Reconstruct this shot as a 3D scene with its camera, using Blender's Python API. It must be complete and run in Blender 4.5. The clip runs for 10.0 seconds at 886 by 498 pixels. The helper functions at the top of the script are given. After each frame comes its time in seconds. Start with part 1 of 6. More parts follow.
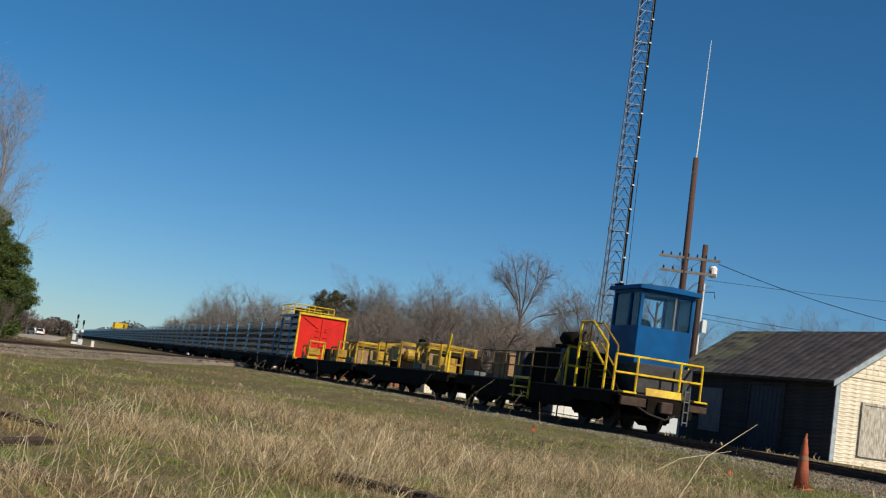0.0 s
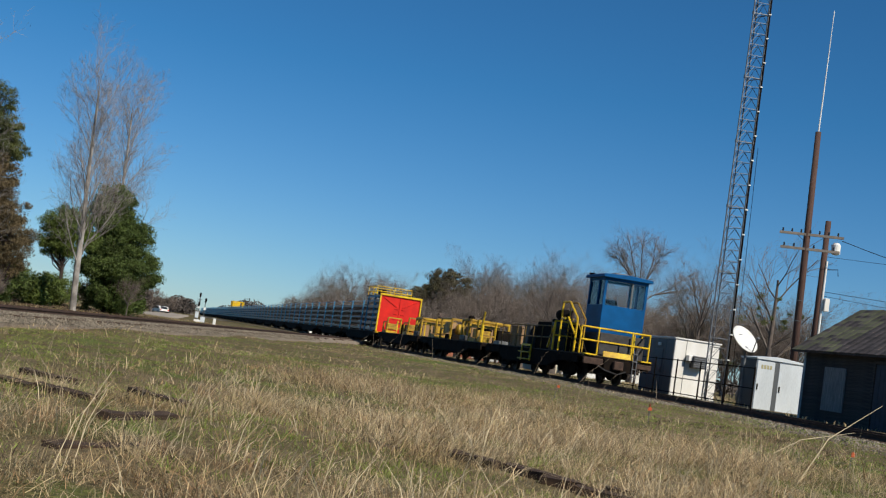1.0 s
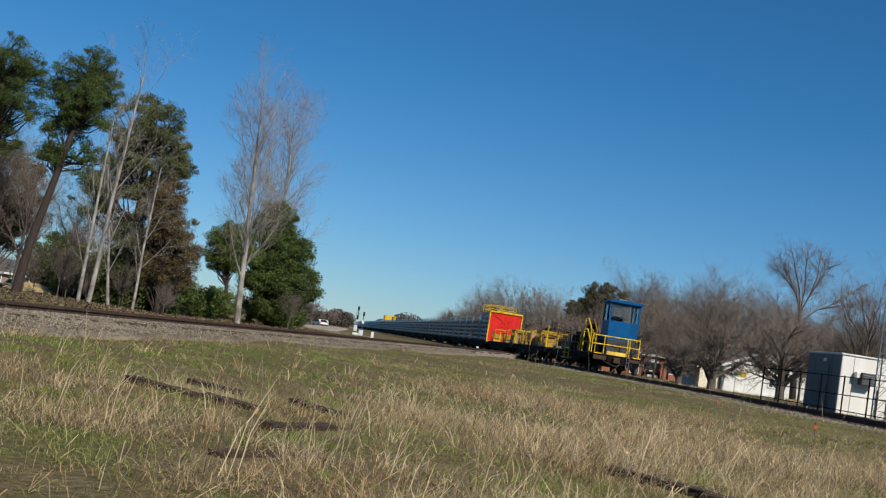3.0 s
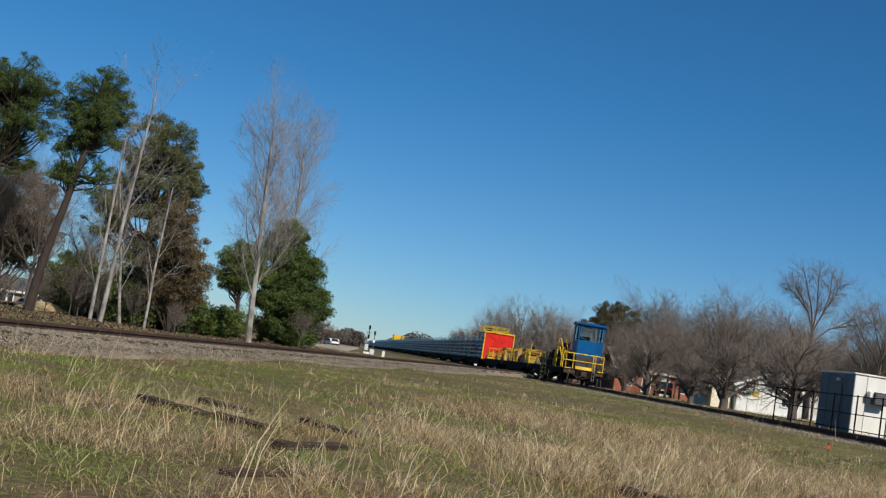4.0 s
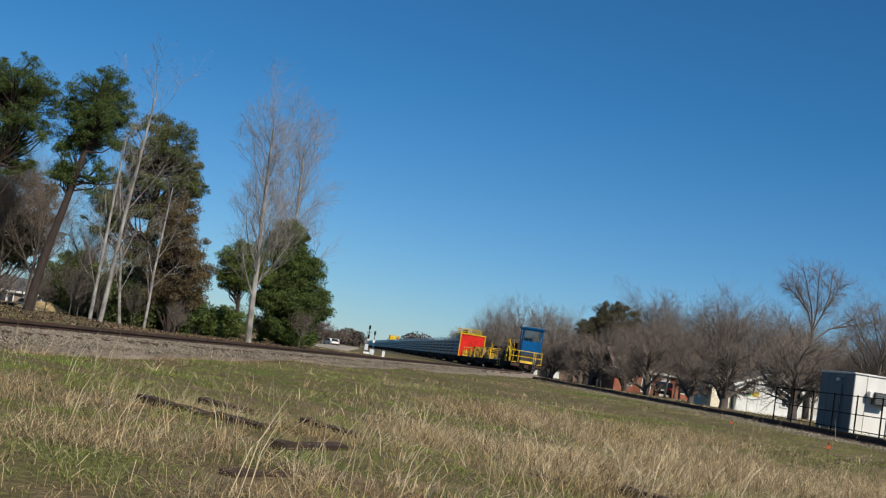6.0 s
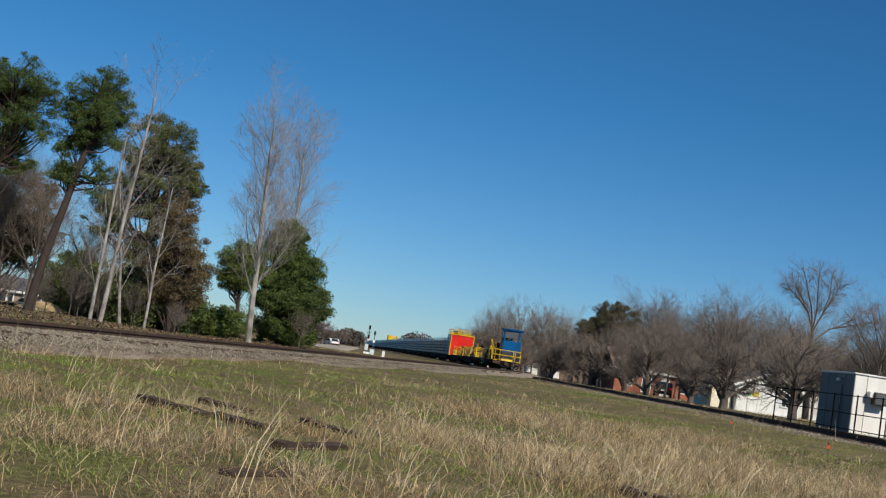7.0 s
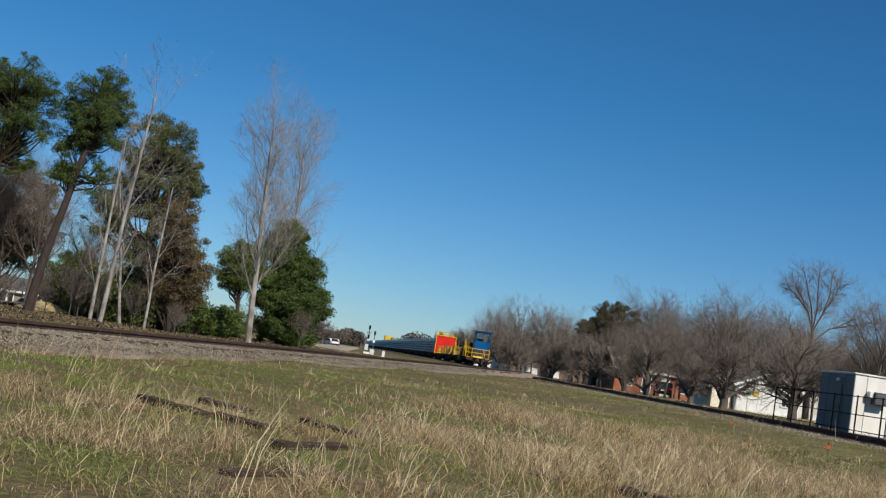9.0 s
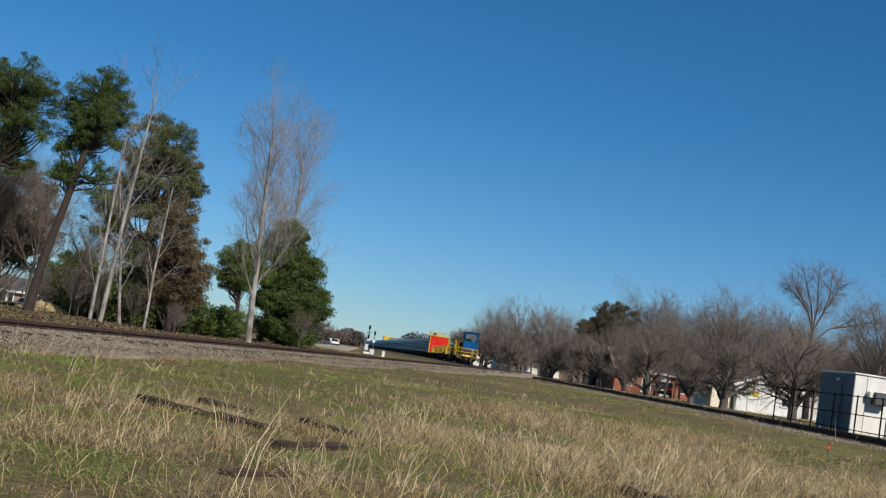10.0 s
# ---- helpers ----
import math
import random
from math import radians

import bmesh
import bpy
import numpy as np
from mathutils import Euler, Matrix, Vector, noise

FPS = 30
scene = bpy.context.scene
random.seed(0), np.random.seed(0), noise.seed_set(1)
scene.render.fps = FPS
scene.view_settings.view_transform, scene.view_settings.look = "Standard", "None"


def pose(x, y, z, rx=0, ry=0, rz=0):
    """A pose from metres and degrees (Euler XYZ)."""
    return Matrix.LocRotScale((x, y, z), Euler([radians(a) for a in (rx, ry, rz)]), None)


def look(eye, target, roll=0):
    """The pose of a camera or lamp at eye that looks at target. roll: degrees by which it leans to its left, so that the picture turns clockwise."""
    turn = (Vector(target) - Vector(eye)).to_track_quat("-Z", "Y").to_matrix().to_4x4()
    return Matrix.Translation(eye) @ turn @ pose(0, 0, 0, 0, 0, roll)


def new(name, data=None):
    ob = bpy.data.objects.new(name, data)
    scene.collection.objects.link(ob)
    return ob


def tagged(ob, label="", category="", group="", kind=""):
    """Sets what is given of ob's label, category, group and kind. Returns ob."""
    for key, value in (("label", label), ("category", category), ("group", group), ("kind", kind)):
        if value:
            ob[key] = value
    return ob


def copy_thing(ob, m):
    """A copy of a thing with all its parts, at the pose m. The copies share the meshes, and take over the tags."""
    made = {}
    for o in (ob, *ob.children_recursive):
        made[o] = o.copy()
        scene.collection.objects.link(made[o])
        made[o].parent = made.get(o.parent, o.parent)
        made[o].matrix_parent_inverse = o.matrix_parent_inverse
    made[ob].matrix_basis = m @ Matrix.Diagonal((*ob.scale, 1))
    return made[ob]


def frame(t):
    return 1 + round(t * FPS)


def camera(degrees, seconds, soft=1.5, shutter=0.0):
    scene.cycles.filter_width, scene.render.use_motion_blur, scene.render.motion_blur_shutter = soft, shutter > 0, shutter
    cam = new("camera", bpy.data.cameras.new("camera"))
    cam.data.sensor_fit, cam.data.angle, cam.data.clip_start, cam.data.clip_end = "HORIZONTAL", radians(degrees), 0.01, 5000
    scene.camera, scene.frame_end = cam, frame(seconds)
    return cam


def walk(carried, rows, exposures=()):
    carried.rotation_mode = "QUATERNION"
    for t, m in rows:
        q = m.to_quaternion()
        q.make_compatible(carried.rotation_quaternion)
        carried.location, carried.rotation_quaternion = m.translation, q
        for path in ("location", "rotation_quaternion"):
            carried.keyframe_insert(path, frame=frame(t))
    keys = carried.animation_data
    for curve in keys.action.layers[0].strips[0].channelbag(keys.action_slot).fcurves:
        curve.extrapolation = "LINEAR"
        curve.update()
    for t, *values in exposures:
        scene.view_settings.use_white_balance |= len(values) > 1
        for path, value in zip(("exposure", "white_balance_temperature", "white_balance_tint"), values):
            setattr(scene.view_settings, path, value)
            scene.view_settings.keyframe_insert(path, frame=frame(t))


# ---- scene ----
EYE = 0.83
cam = camera(40.72, 10.0, soft=1.2)
PATH = [
    (0.0, pose(0, 0, EYE, 96.47, -8.17, -17.62)),
    (0.1, pose(0, 0, EYE, 95.74, -8.22, -17.63)),
    (0.2, pose(0, 0, EYE, 93.74, -8.28, -17.14)),
    (0.3, pose(0, 0, EYE, 93.82, -8.30, -16.65)),
    (0.4, pose(0, 0, EYE, 94.18, -8.32, -16.04)),
    (0.5, pose(0, 0, EYE, 94.35, -8.34, -15.41)),
    (0.6, pose(0, 0, EYE, 94.40, -8.36, -14.83)),
    (0.7, pose(0, 0, EYE, 94.53, -8.38, -14.21)),
    (0.8, pose(0, 0, EYE, 94.55, -8.40, -13.45)),
    (0.9, pose(0, 0, EYE, 94.56, -8.42, -12.67)),
    (1.0, pose(0, 0, EYE, 94.63, -8.44, -12.08)),
    (1.1, pose(0, 0, EYE, 94.56, -8.47, -11.68)),
    (1.2, pose(0, 0, EYE, 94.48, -8.51, -10.96)),
    (1.3, pose(0, 0, EYE, 94.40, -8.54, -10.19)),
    (1.4, pose(0, 0, EYE, 94.48, -8.57, -9.68)),
    (1.5, pose(0, 0, EYE, 94.36, -8.61, -9.40)),
    (1.6, pose(0, 0, EYE, 94.10, -8.61, -9.75)),
    (1.7, pose(0, 0, EYE, 94.01, -8.61, -9.65)),
    (1.8, pose(0, 0, EYE, 93.97, -8.61, -9.58)),
    (1.9, pose(0, 0, EYE, 93.98, -8.61, -9.65)),
    (2.0, pose(0, 0, EYE, 93.99, -8.61, -9.65)),
    (2.1, pose(0, 0, EYE, 93.88, -8.64, -9.31)),
    (2.2, pose(0, 0, EYE, 93.88, -8.67, -7.67)),
    (2.3, pose(0, 0, EYE, 93.98, -8.70, -5.87)),
    (2.4, pose(0, 0, EYE, 93.85, -8.72, -5.47)),
    (2.5, pose(0, 0, EYE, 93.97, -8.75, -5.51)),
    (2.6, pose(0, 0, EYE, 94.00, -8.76, -4.84)),
    (2.7, pose(0, 0, EYE, 93.98, -8.76, -4.69)),
    (3.8, pose(0, 0, EYE, 95.00, -8.80, -4.02)),
    (10.0, pose(0, 0, EYE, 95.00, -8.80, -4.02)),
]
# the picture starts a little warm and settles within a second
walk(cam, PATH, [(0.0, 0.03, 6850, 10), (0.5, 0.03, 6700, 10), (1.2, 0.02, 6560, 10), (2.5, 0.0, 6500, 10), (10.0, 0.0, 6500, 10)])

# ---- world and sun ----
SUN_AZ, SUN_EL = 150.0, 39.0
world = bpy.data.worlds.new("sky")
scene.world = world
world.use_nodes = True
wn = world.node_tree
sky = wn.nodes.new("ShaderNodeTexSky")
sky.sky_type, sky.sun_disc = "NISHITA", False
sky.sun_elevation, sky.sun_rotation = radians(SUN_EL), radians(SUN_AZ)
sky.altitude, sky.air_density, sky.dust_density, sky.ozone_density = 800, 1.0, 0.0, 2.4
wn.nodes["Background"].inputs["Strength"].default_value = 0.068
tint = wn.nodes.new("ShaderNodeMix")
tint.data_type, tint.blend_type = "RGBA", "MULTIPLY"
tint.inputs[0].default_value = 1
sky_way, sky_xyz, sky_rise, sky_mix = (wn.nodes.new(k) for k in ("ShaderNodeTexCoord", "ShaderNodeSeparateXYZ", "ShaderNodeMapRange", "ShaderNodeMix"))
sky_mix.data_type = "RGBA"
sky_rise.inputs[1].default_value, sky_rise.inputs[2].default_value = 0.0, 0.22
sky_mix.inputs[6].default_value, sky_mix.inputs[7].default_value = (0.57, 0.84, 1.19, 1), (0.275, 0.815, 1.19, 1)
wn.links.new(sky_way.outputs["Generated"], sky_xyz.inputs[0])
wn.links.new(sky_xyz.outputs[2], sky_rise.inputs[0])
wn.links.new(sky_rise.outputs[0], sky_mix.inputs[0])
wn.links.new(sky_mix.outputs[2], tint.inputs[7])
wn.links.new(sky.outputs[0], tint.inputs[6])
wn.links.new(tint.outputs[2], wn.nodes["Background"].inputs["Color"])
sun_data = bpy.data.lights.new("sun", "SUN")
sun_data.energy, sun_data.angle, sun_data.color = 5.0, radians(0.5), (1.0, 0.93, 0.82)
sun = new("sun", sun_data)
sd = Vector((math.sin(radians(SUN_AZ)) * math.cos(radians(SUN_EL)), math.cos(radians(SUN_AZ)) * math.cos(radians(SUN_EL)), math.sin(radians(SUN_EL))))
sun.matrix_world = look(sd * 60, (0, 0, 0))
scene.view_settings.exposure = 0.0

# ---- materials ----


def mat(name, col, rough=0.7, metal=0.0, var=0.25, scale=3.0, bump=0.15, fine=40.0, col2=None, island=0.0, piece=0.0, streak=(1, 1, 1), spec=0.4, through_light=0.0, space="Object"):
    """A surface with broad stains and fine grain; col2 is the colour of its stains."""
    m = bpy.data.materials.new(name)
    m.use_nodes = True
    nt = m.node_tree
    N, L = nt.nodes, nt.links
    b = N["Principled BSDF"]
    b.inputs["Roughness"].default_value, b.inputs["Metallic"].default_value = rough, metal
    b.inputs["Specular IOR Level"].default_value = spec
    tc, mp = N.new("ShaderNodeTexCoord"), N.new("ShaderNodeMapping")
    mp.inputs["Scale"].default_value = streak
    L.new(tc.outputs[space], mp.inputs["Vector"])
    n1, n2 = N.new("ShaderNodeTexNoise"), N.new("ShaderNodeTexNoise")
    for n, s, d in ((n1, scale, 4), (n2, fine, 3)):
        n.inputs["Scale"].default_value, n.inputs["Detail"].default_value = s, d
        L.new(mp.outputs[0], n.inputs["Vector"])
    c2 = col2 or tuple(c * (1 - var) for c in col)
    ramp = N.new("ShaderNodeValToRGB")
    ramp.color_ramp.elements[0].position, ramp.color_ramp.elements[1].position = 0.35, 0.65
    ramp.color_ramp.elements[0].color, ramp.color_ramp.elements[1].color = (*c2, 1), (*col, 1)
    L.new(n1.outputs[0], ramp.inputs[0])
    mul = N.new("ShaderNodeMix")
    mul.data_type, mul.blend_type = "RGBA", "MULTIPLY"
    mul.inputs[0].default_value = min(1.0, var * 1.6)
    L.new(ramp.outputs[0], mul.inputs[6])
    bw = N.new("ShaderNodeMapRange")
    bw.inputs[1].default_value, bw.inputs[2].default_value, bw.inputs[3].default_value, bw.inputs[4].default_value = 0.3, 0.7, 0.6, 1.25
    L.new(n2.outputs[0], bw.inputs[0])
    L.new(bw.outputs[0], mul.inputs[7])
    out = mul.outputs[2]
    for amount, node, slot in ((island, "ShaderNodeNewGeometry", "Random Per Island"), (piece, "ShaderNodeObjectInfo", "Random")):
        if amount:
            g, mr, mx = N.new(node), N.new("ShaderNodeMapRange"), N.new("ShaderNodeMix")
            mr.inputs[3].default_value, mr.inputs[4].default_value = 1 - amount, 1 + amount
            mx.data_type, mx.blend_type = "RGBA", "MULTIPLY"
            mx.inputs[0].default_value = 1
            L.new(g.outputs[slot], mr.inputs[0])
            L.new(out, mx.inputs[6])
            L.new(mr.outputs[0], mx.inputs[7])
            out = mx.outputs[2]
    L.new(out, b.inputs["Base Color"])
    if bump:
        bp = N.new("ShaderNodeBump")
        bp.inputs["Strength"].default_value, bp.inputs["Distance"].default_value = bump, 0.02
        L.new(n2.outputs[0], bp.inputs["Height"])
        L.new(bp.outputs[0], b.inputs["Normal"])
    if through_light:
        tr, ms = N.new("ShaderNodeBsdfTranslucent"), N.new("ShaderNodeMixShader")
        ms.inputs[0].default_value = through_light
        L.new(out, tr.inputs[0])
        L.new(b.outputs[0], ms.inputs[1])
        L.new(tr.outputs[0], ms.inputs[2])
        L.new(ms.outputs[0], N["Material Output"].inputs[0])
    return m


BLUE = mat("blue_paint", (0.001, 0.086, 0.25), 0.5, var=0.2, scale=1.5, bump=0.05, col2=(0.001, 0.062, 0.18), spec=0.12)
RACK_BLUE = mat("rack_blue_paint", (0.06, 0.30, 0.52), 0.5, var=0.3, scale=2, bump=0.1, col2=(0.05, 0.18, 0.32))
YELLOW = mat("yellow_paint", (0.8, 0.54, 0.01), 0.5, var=0.3, scale=4, bump=0.1, col2=(0.5, 0.29, 0.01))
MACHINE = mat("grimy_yellow_machine_paint", (0.52, 0.315, 0.015), 0.6, var=0.55, scale=2.2, bump=0.2, fine=18, col2=(0.22, 0.125, 0.02))
RED = mat("red_paint", (0.70, 0.022, 0.013), 0.5, var=0.25, scale=1.5, bump=0.08, col2=(0.54, 0.018, 0.012), spec=0.2)
BLACK = mat("black_grimy_steel", (0.008, 0.0075, 0.007), 0.9, var=0.4, scale=3, bump=0.2, col2=(0.016, 0.011, 0.008), spec=0.06)
GREYBOX = mat("grey_machine_paint", (0.16, 0.17, 0.17), 0.55, var=0.3, scale=3)
DARKGREY = mat("dark_machine_paint", (0.05, 0.05, 0.05), 0.6, var=0.4, scale=3, col2=(0.025, 0.022, 0.02))
DECK = mat("worn_deck", (0.06, 0.045, 0.035), 0.85, var=0.4, scale=2, streak=(1, 6, 1))
RUST = mat("rusty_steel", (0.075, 0.042, 0.028), 0.85, var=0.5, scale=5, bump=0.3, col2=(0.04, 0.024, 0.017))
RAILSTEEL = mat("brown_rail_steel", (0.28, 0.22, 0.18), 0.5, 0.2, var=0.35, scale=3, col2=(0.17, 0.12, 0.09), island=0.3)
SHINE = mat("worn_wheel_steel", (0.05, 0.042, 0.036), 0.6, 0.3, var=0.3, scale=6)
CRATE = mat("tan_wood_crate", (0.36, 0.22, 0.11), 0.8, var=0.35, scale=3, streak=(1, 1, 8))
WHITE = mat("white_paint", (0.78, 0.78, 0.74), 0.55, var=0.12, scale=2, bump=0.05, col2=(0.66, 0.65, 0.6))
SHELTER = mat("shelter_white_panel", (0.8, 0.79, 0.75), 0.5, var=0.12, scale=1.2, bump=0.05, col2=(0.7, 0.68, 0.62), streak=(1, 1, 0.2))
# dark grey that stands for shade on shelter and cabinet; also colours the seam
SHADE_GREY = mat("panel_shade_grey", (0.085, 0.095, 0.10), 0.55, var=0.2, scale=1.2, streak=(1, 1, 0.2))
CABGREY = mat("cabinet_grey_paint", (0.58, 0.63, 0.65), 0.5, var=0.15, scale=1.5, bump=0.05, streak=(1, 1, 0.3))
CREAM = mat("cream_siding_paint", (0.88, 0.81, 0.64), 0.75, var=0.25, scale=5, bump=0.2, col2=(0.6, 0.5, 0.34), piece=0.08, streak=(1, 1, 5))
# weathered boards, with the shade of the track side put into the colour
SHADED_BOARD = mat("shaded_weathered_board", (0.072, 0.062, 0.055), 0.9, var=0.45, scale=4, bump=0.3, col2=(0.036, 0.032, 0.03), piece=0.15, streak=(1, 0.4, 5))
SHINGLE = mat("asphalt_shingle", (0.115, 0.092, 0.083), 0.95, var=0.6, scale=2.6, bump=0.6, fine=26, col2=(0.045, 0.038, 0.034), piece=0.3, space="Object")
MOSS = mat("mossy_shingle", (0.15, 0.16, 0.07), 0.95, var=0.5, scale=2.5, bump=0.5, fine=60, col2=(0.12, 0.10, 0.08), piece=0.3)
TRIM = mat("grey_blue_trim_paint", (0.42, 0.48, 0.50), 0.7, var=0.3, scale=5, col2=(0.28, 0.31, 0.32))
BOARDUP = mat("peeling_white_board", (0.66, 0.62, 0.52), 0.85, var=0.5, scale=6, bump=0.4, col2=(0.30, 0.25, 0.19), streak=(3, 1, 0.6))
DOORDARK = mat("dark_door_paint", (0.05, 0.055, 0.07), 0.7, var=0.3, scale=4)
GALV = mat("galvanised_steel", (0.22, 0.23, 0.24), 0.5, 0.7, var=0.3, scale=5)
POLEWOOD = mat("creosote_pole_wood", (0.10, 0.055, 0.042), 0.9, var=0.35, scale=3, bump=0.4, streak=(8, 8, 0.4))
BARK = mat("grey_brown_bark", (0.13, 0.105, 0.088), 0.95, var=0.35, scale=4, bump=0.4, streak=(5, 5, 1), island=0.3)
TWIG = mat("grey_twig_bark", (0.195, 0.157, 0.128), 0.95, var=0.2, scale=2, bump=0.0, island=0.3)
PALE_BARK = mat("pale_birch_bark", (0.38, 0.355, 0.32), 0.9, var=0.5, scale=2.2, bump=0.3, streak=(1.5, 1.5, 1), col2=(0.15, 0.135, 0.12), island=0.3)
PALE_TWIG = mat("pale_grey_twig", (0.25, 0.225, 0.205), 0.95, var=0.2, scale=2, bump=0.0, island=0.3)
PINE_BARK = mat("dark_pine_bark", (0.06, 0.042, 0.034), 0.95, var=0.4, scale=4, bump=0.5, streak=(5, 5, 1))
PINE = mat("pine_needles", (0.105, 0.15, 0.036), 0.7, var=0.3, scale=0.8, bump=0, island=0.6, through_light=0.4)
OLIVE = mat("olive_evergreen_leaves", (0.115, 0.135, 0.04), 0.7, var=0.3, scale=0.8, bump=0, island=0.45, through_light=0.25)
BRONZE = mat("bronze_cedar_leaves", (0.155, 0.115, 0.055), 0.8, var=0.3, scale=0.8, bump=0, island=0.4, through_light=0.2)
DULL = mat("dull_brown_green_leaves", (0.12, 0.105, 0.055), 0.8, var=0.3, scale=0.8, bump=0, island=0.45, through_light=0.15)
BRIGHT = mat("bright_green_leaves", (0.14, 0.19, 0.04), 0.7, var=0.3, scale=0.8, bump=0, island=0.45, through_light=0.3)
HAZE_WOOD = mat("far_wood_twigs", (0.12, 0.10, 0.085), 0.95, var=0.3, scale=0.05, bump=0, island=0.4)
BRICK = mat("red_brick_wall", (0.36, 0.13, 0.075), 0.9, var=0.3, scale=1, bump=0.1)
ROOFGREY = mat("grey_roof_shingle", (0.15, 0.14, 0.135), 0.95, var=0.3, scale=1)
ROOFBROWN = mat("brown_roof_shingle", (0.16, 0.11, 0.085), 0.95, var=0.3, scale=1)
GLASSDARK = mat("dark_window_glass", (0.03, 0.035, 0.04), 0.1, var=0.1, bump=0, spec=0.6)
CARBLACK = mat("black_car_paint", (0.012, 0.011, 0.012), 0.4, var=0.1, bump=0, spec=0.3)
RUBBER = mat("tyre_rubber", (0.02, 0.02, 0.02), 0.85, var=0.2)
ORANGE = mat("faded_orange_plastic", (0.44, 0.10, 0.035), 0.65, var=0.4, scale=6, col2=(0.24, 0.06, 0.03))
FLAGORANGE = mat("orange_flag_plastic", (0.42, 0.08, 0.02), 0.6, var=0.1)
TIEWOOD = mat("old_tie_wood", (0.085, 0.05, 0.028), 0.95, var=0.5, scale=4, bump=0.5, streak=(1, 8, 8), col2=(0.035, 0.021, 0.014))
STONE = mat("ballast_stone", (0.235, 0.2, 0.15), 0.95, var=0.3, scale=2, bump=0.2, island=0.6)
GRAVEL = mat("ballast_gravel", (0.26, 0.215, 0.165), 0.95, var=0.45, scale=0.6, bump=0.5, fine=30, col2=(0.19, 0.15, 0.105))
DIRT = mat("pale_dirt_road", (0.36, 0.31, 0.245), 0.95, var=0.25, scale=0.5, bump=0.3, fine=10)
DRY = mat("dry_straw_grass", (0.53, 0.425, 0.255), 0.85, var=0.3, scale=0.9, bump=0, island=0.65, through_light=0.3, col2=(0.39, 0.29, 0.14))
TALLDRY = mat("tall_straw_grass", (0.66, 0.53, 0.33), 0.85, var=0.3, scale=0.9, bump=0, island=0.6, through_light=0.35, col2=(0.50, 0.37, 0.19))
WEED = mat("dry_weed_stem", (0.28, 0.22, 0.16), 0.9, var=0.3, scale=3, bump=0, island=0.4)
# brown of the leaf litter, used again for painted shade in the grass
LITTER_AND_SHADE = mat("leaf_litter", (0.105, 0.07, 0.042), 0.95, var=0.4, scale=0.6, bump=0, island=0.6, col2=(0.08, 0.055, 0.035))
BROWNDRY = mat("brown_dead_grass", (0.42, 0.275, 0.135), 0.9, var=0.3, scale=0.8, bump=0, island=0.65, through_light=0.2, col2=(0.24, 0.15, 0.08))
PALESTRAW = mat("pale_straw_stalk", (0.66, 0.55, 0.36), 0.8, var=0.15, scale=1, bump=0, island=0.2, through_light=0.2)
GREEN = mat("green_grass", (0.27, 0.34, 0.065), 0.8, var=0.3, scale=0.6, bump=0, island=0.45, through_light=0.3)
YELLOWSIGN = mat("yellow_sign_face", (0.75, 0.55, 0.05), 0.5, var=0.1)
GREENSIGN = mat("green_sign_face", (0.12, 0.35, 0.15), 0.5, var=0.1)
FADED = mat("faded_letter_paint", (0.42, 0.38, 0.2), 0.7, var=0.3)
SAND = mat("yellow_sand", (0.62, 0.45, 0.22), 0.95, var=0.2, scale=2)
LENS_RED = mat("signal_lens", (0.05, 0.05, 0.05), 0.2, var=0.1, bump=0)


def glass(name):
    m = bpy.data.materials.new(name)
    m.use_nodes = True
    nt = m.node_tree
    tr, gl, mx, fr = (nt.nodes.new(k) for k in ("ShaderNodeBsdfTransparent", "ShaderNodeBsdfGlossy", "ShaderNodeMixShader", "ShaderNodeFresnel"))
    tr.inputs[0].default_value = (0.95, 0.97, 0.98, 1)
    gl.inputs["Roughness"].default_value = 0.05
    fr.inputs[0].default_value = 1.5
    nt.links.new(fr.outputs[0], mx.inputs[0])
    nt.links.new(tr.outputs[0], mx.inputs[1])
    nt.links.new(gl.outputs[0], mx.inputs[2])
    nt.links.new(mx.outputs[0], nt.nodes["Material Output"].inputs[0])
    return m


GLASS = glass("cab_window_glass")


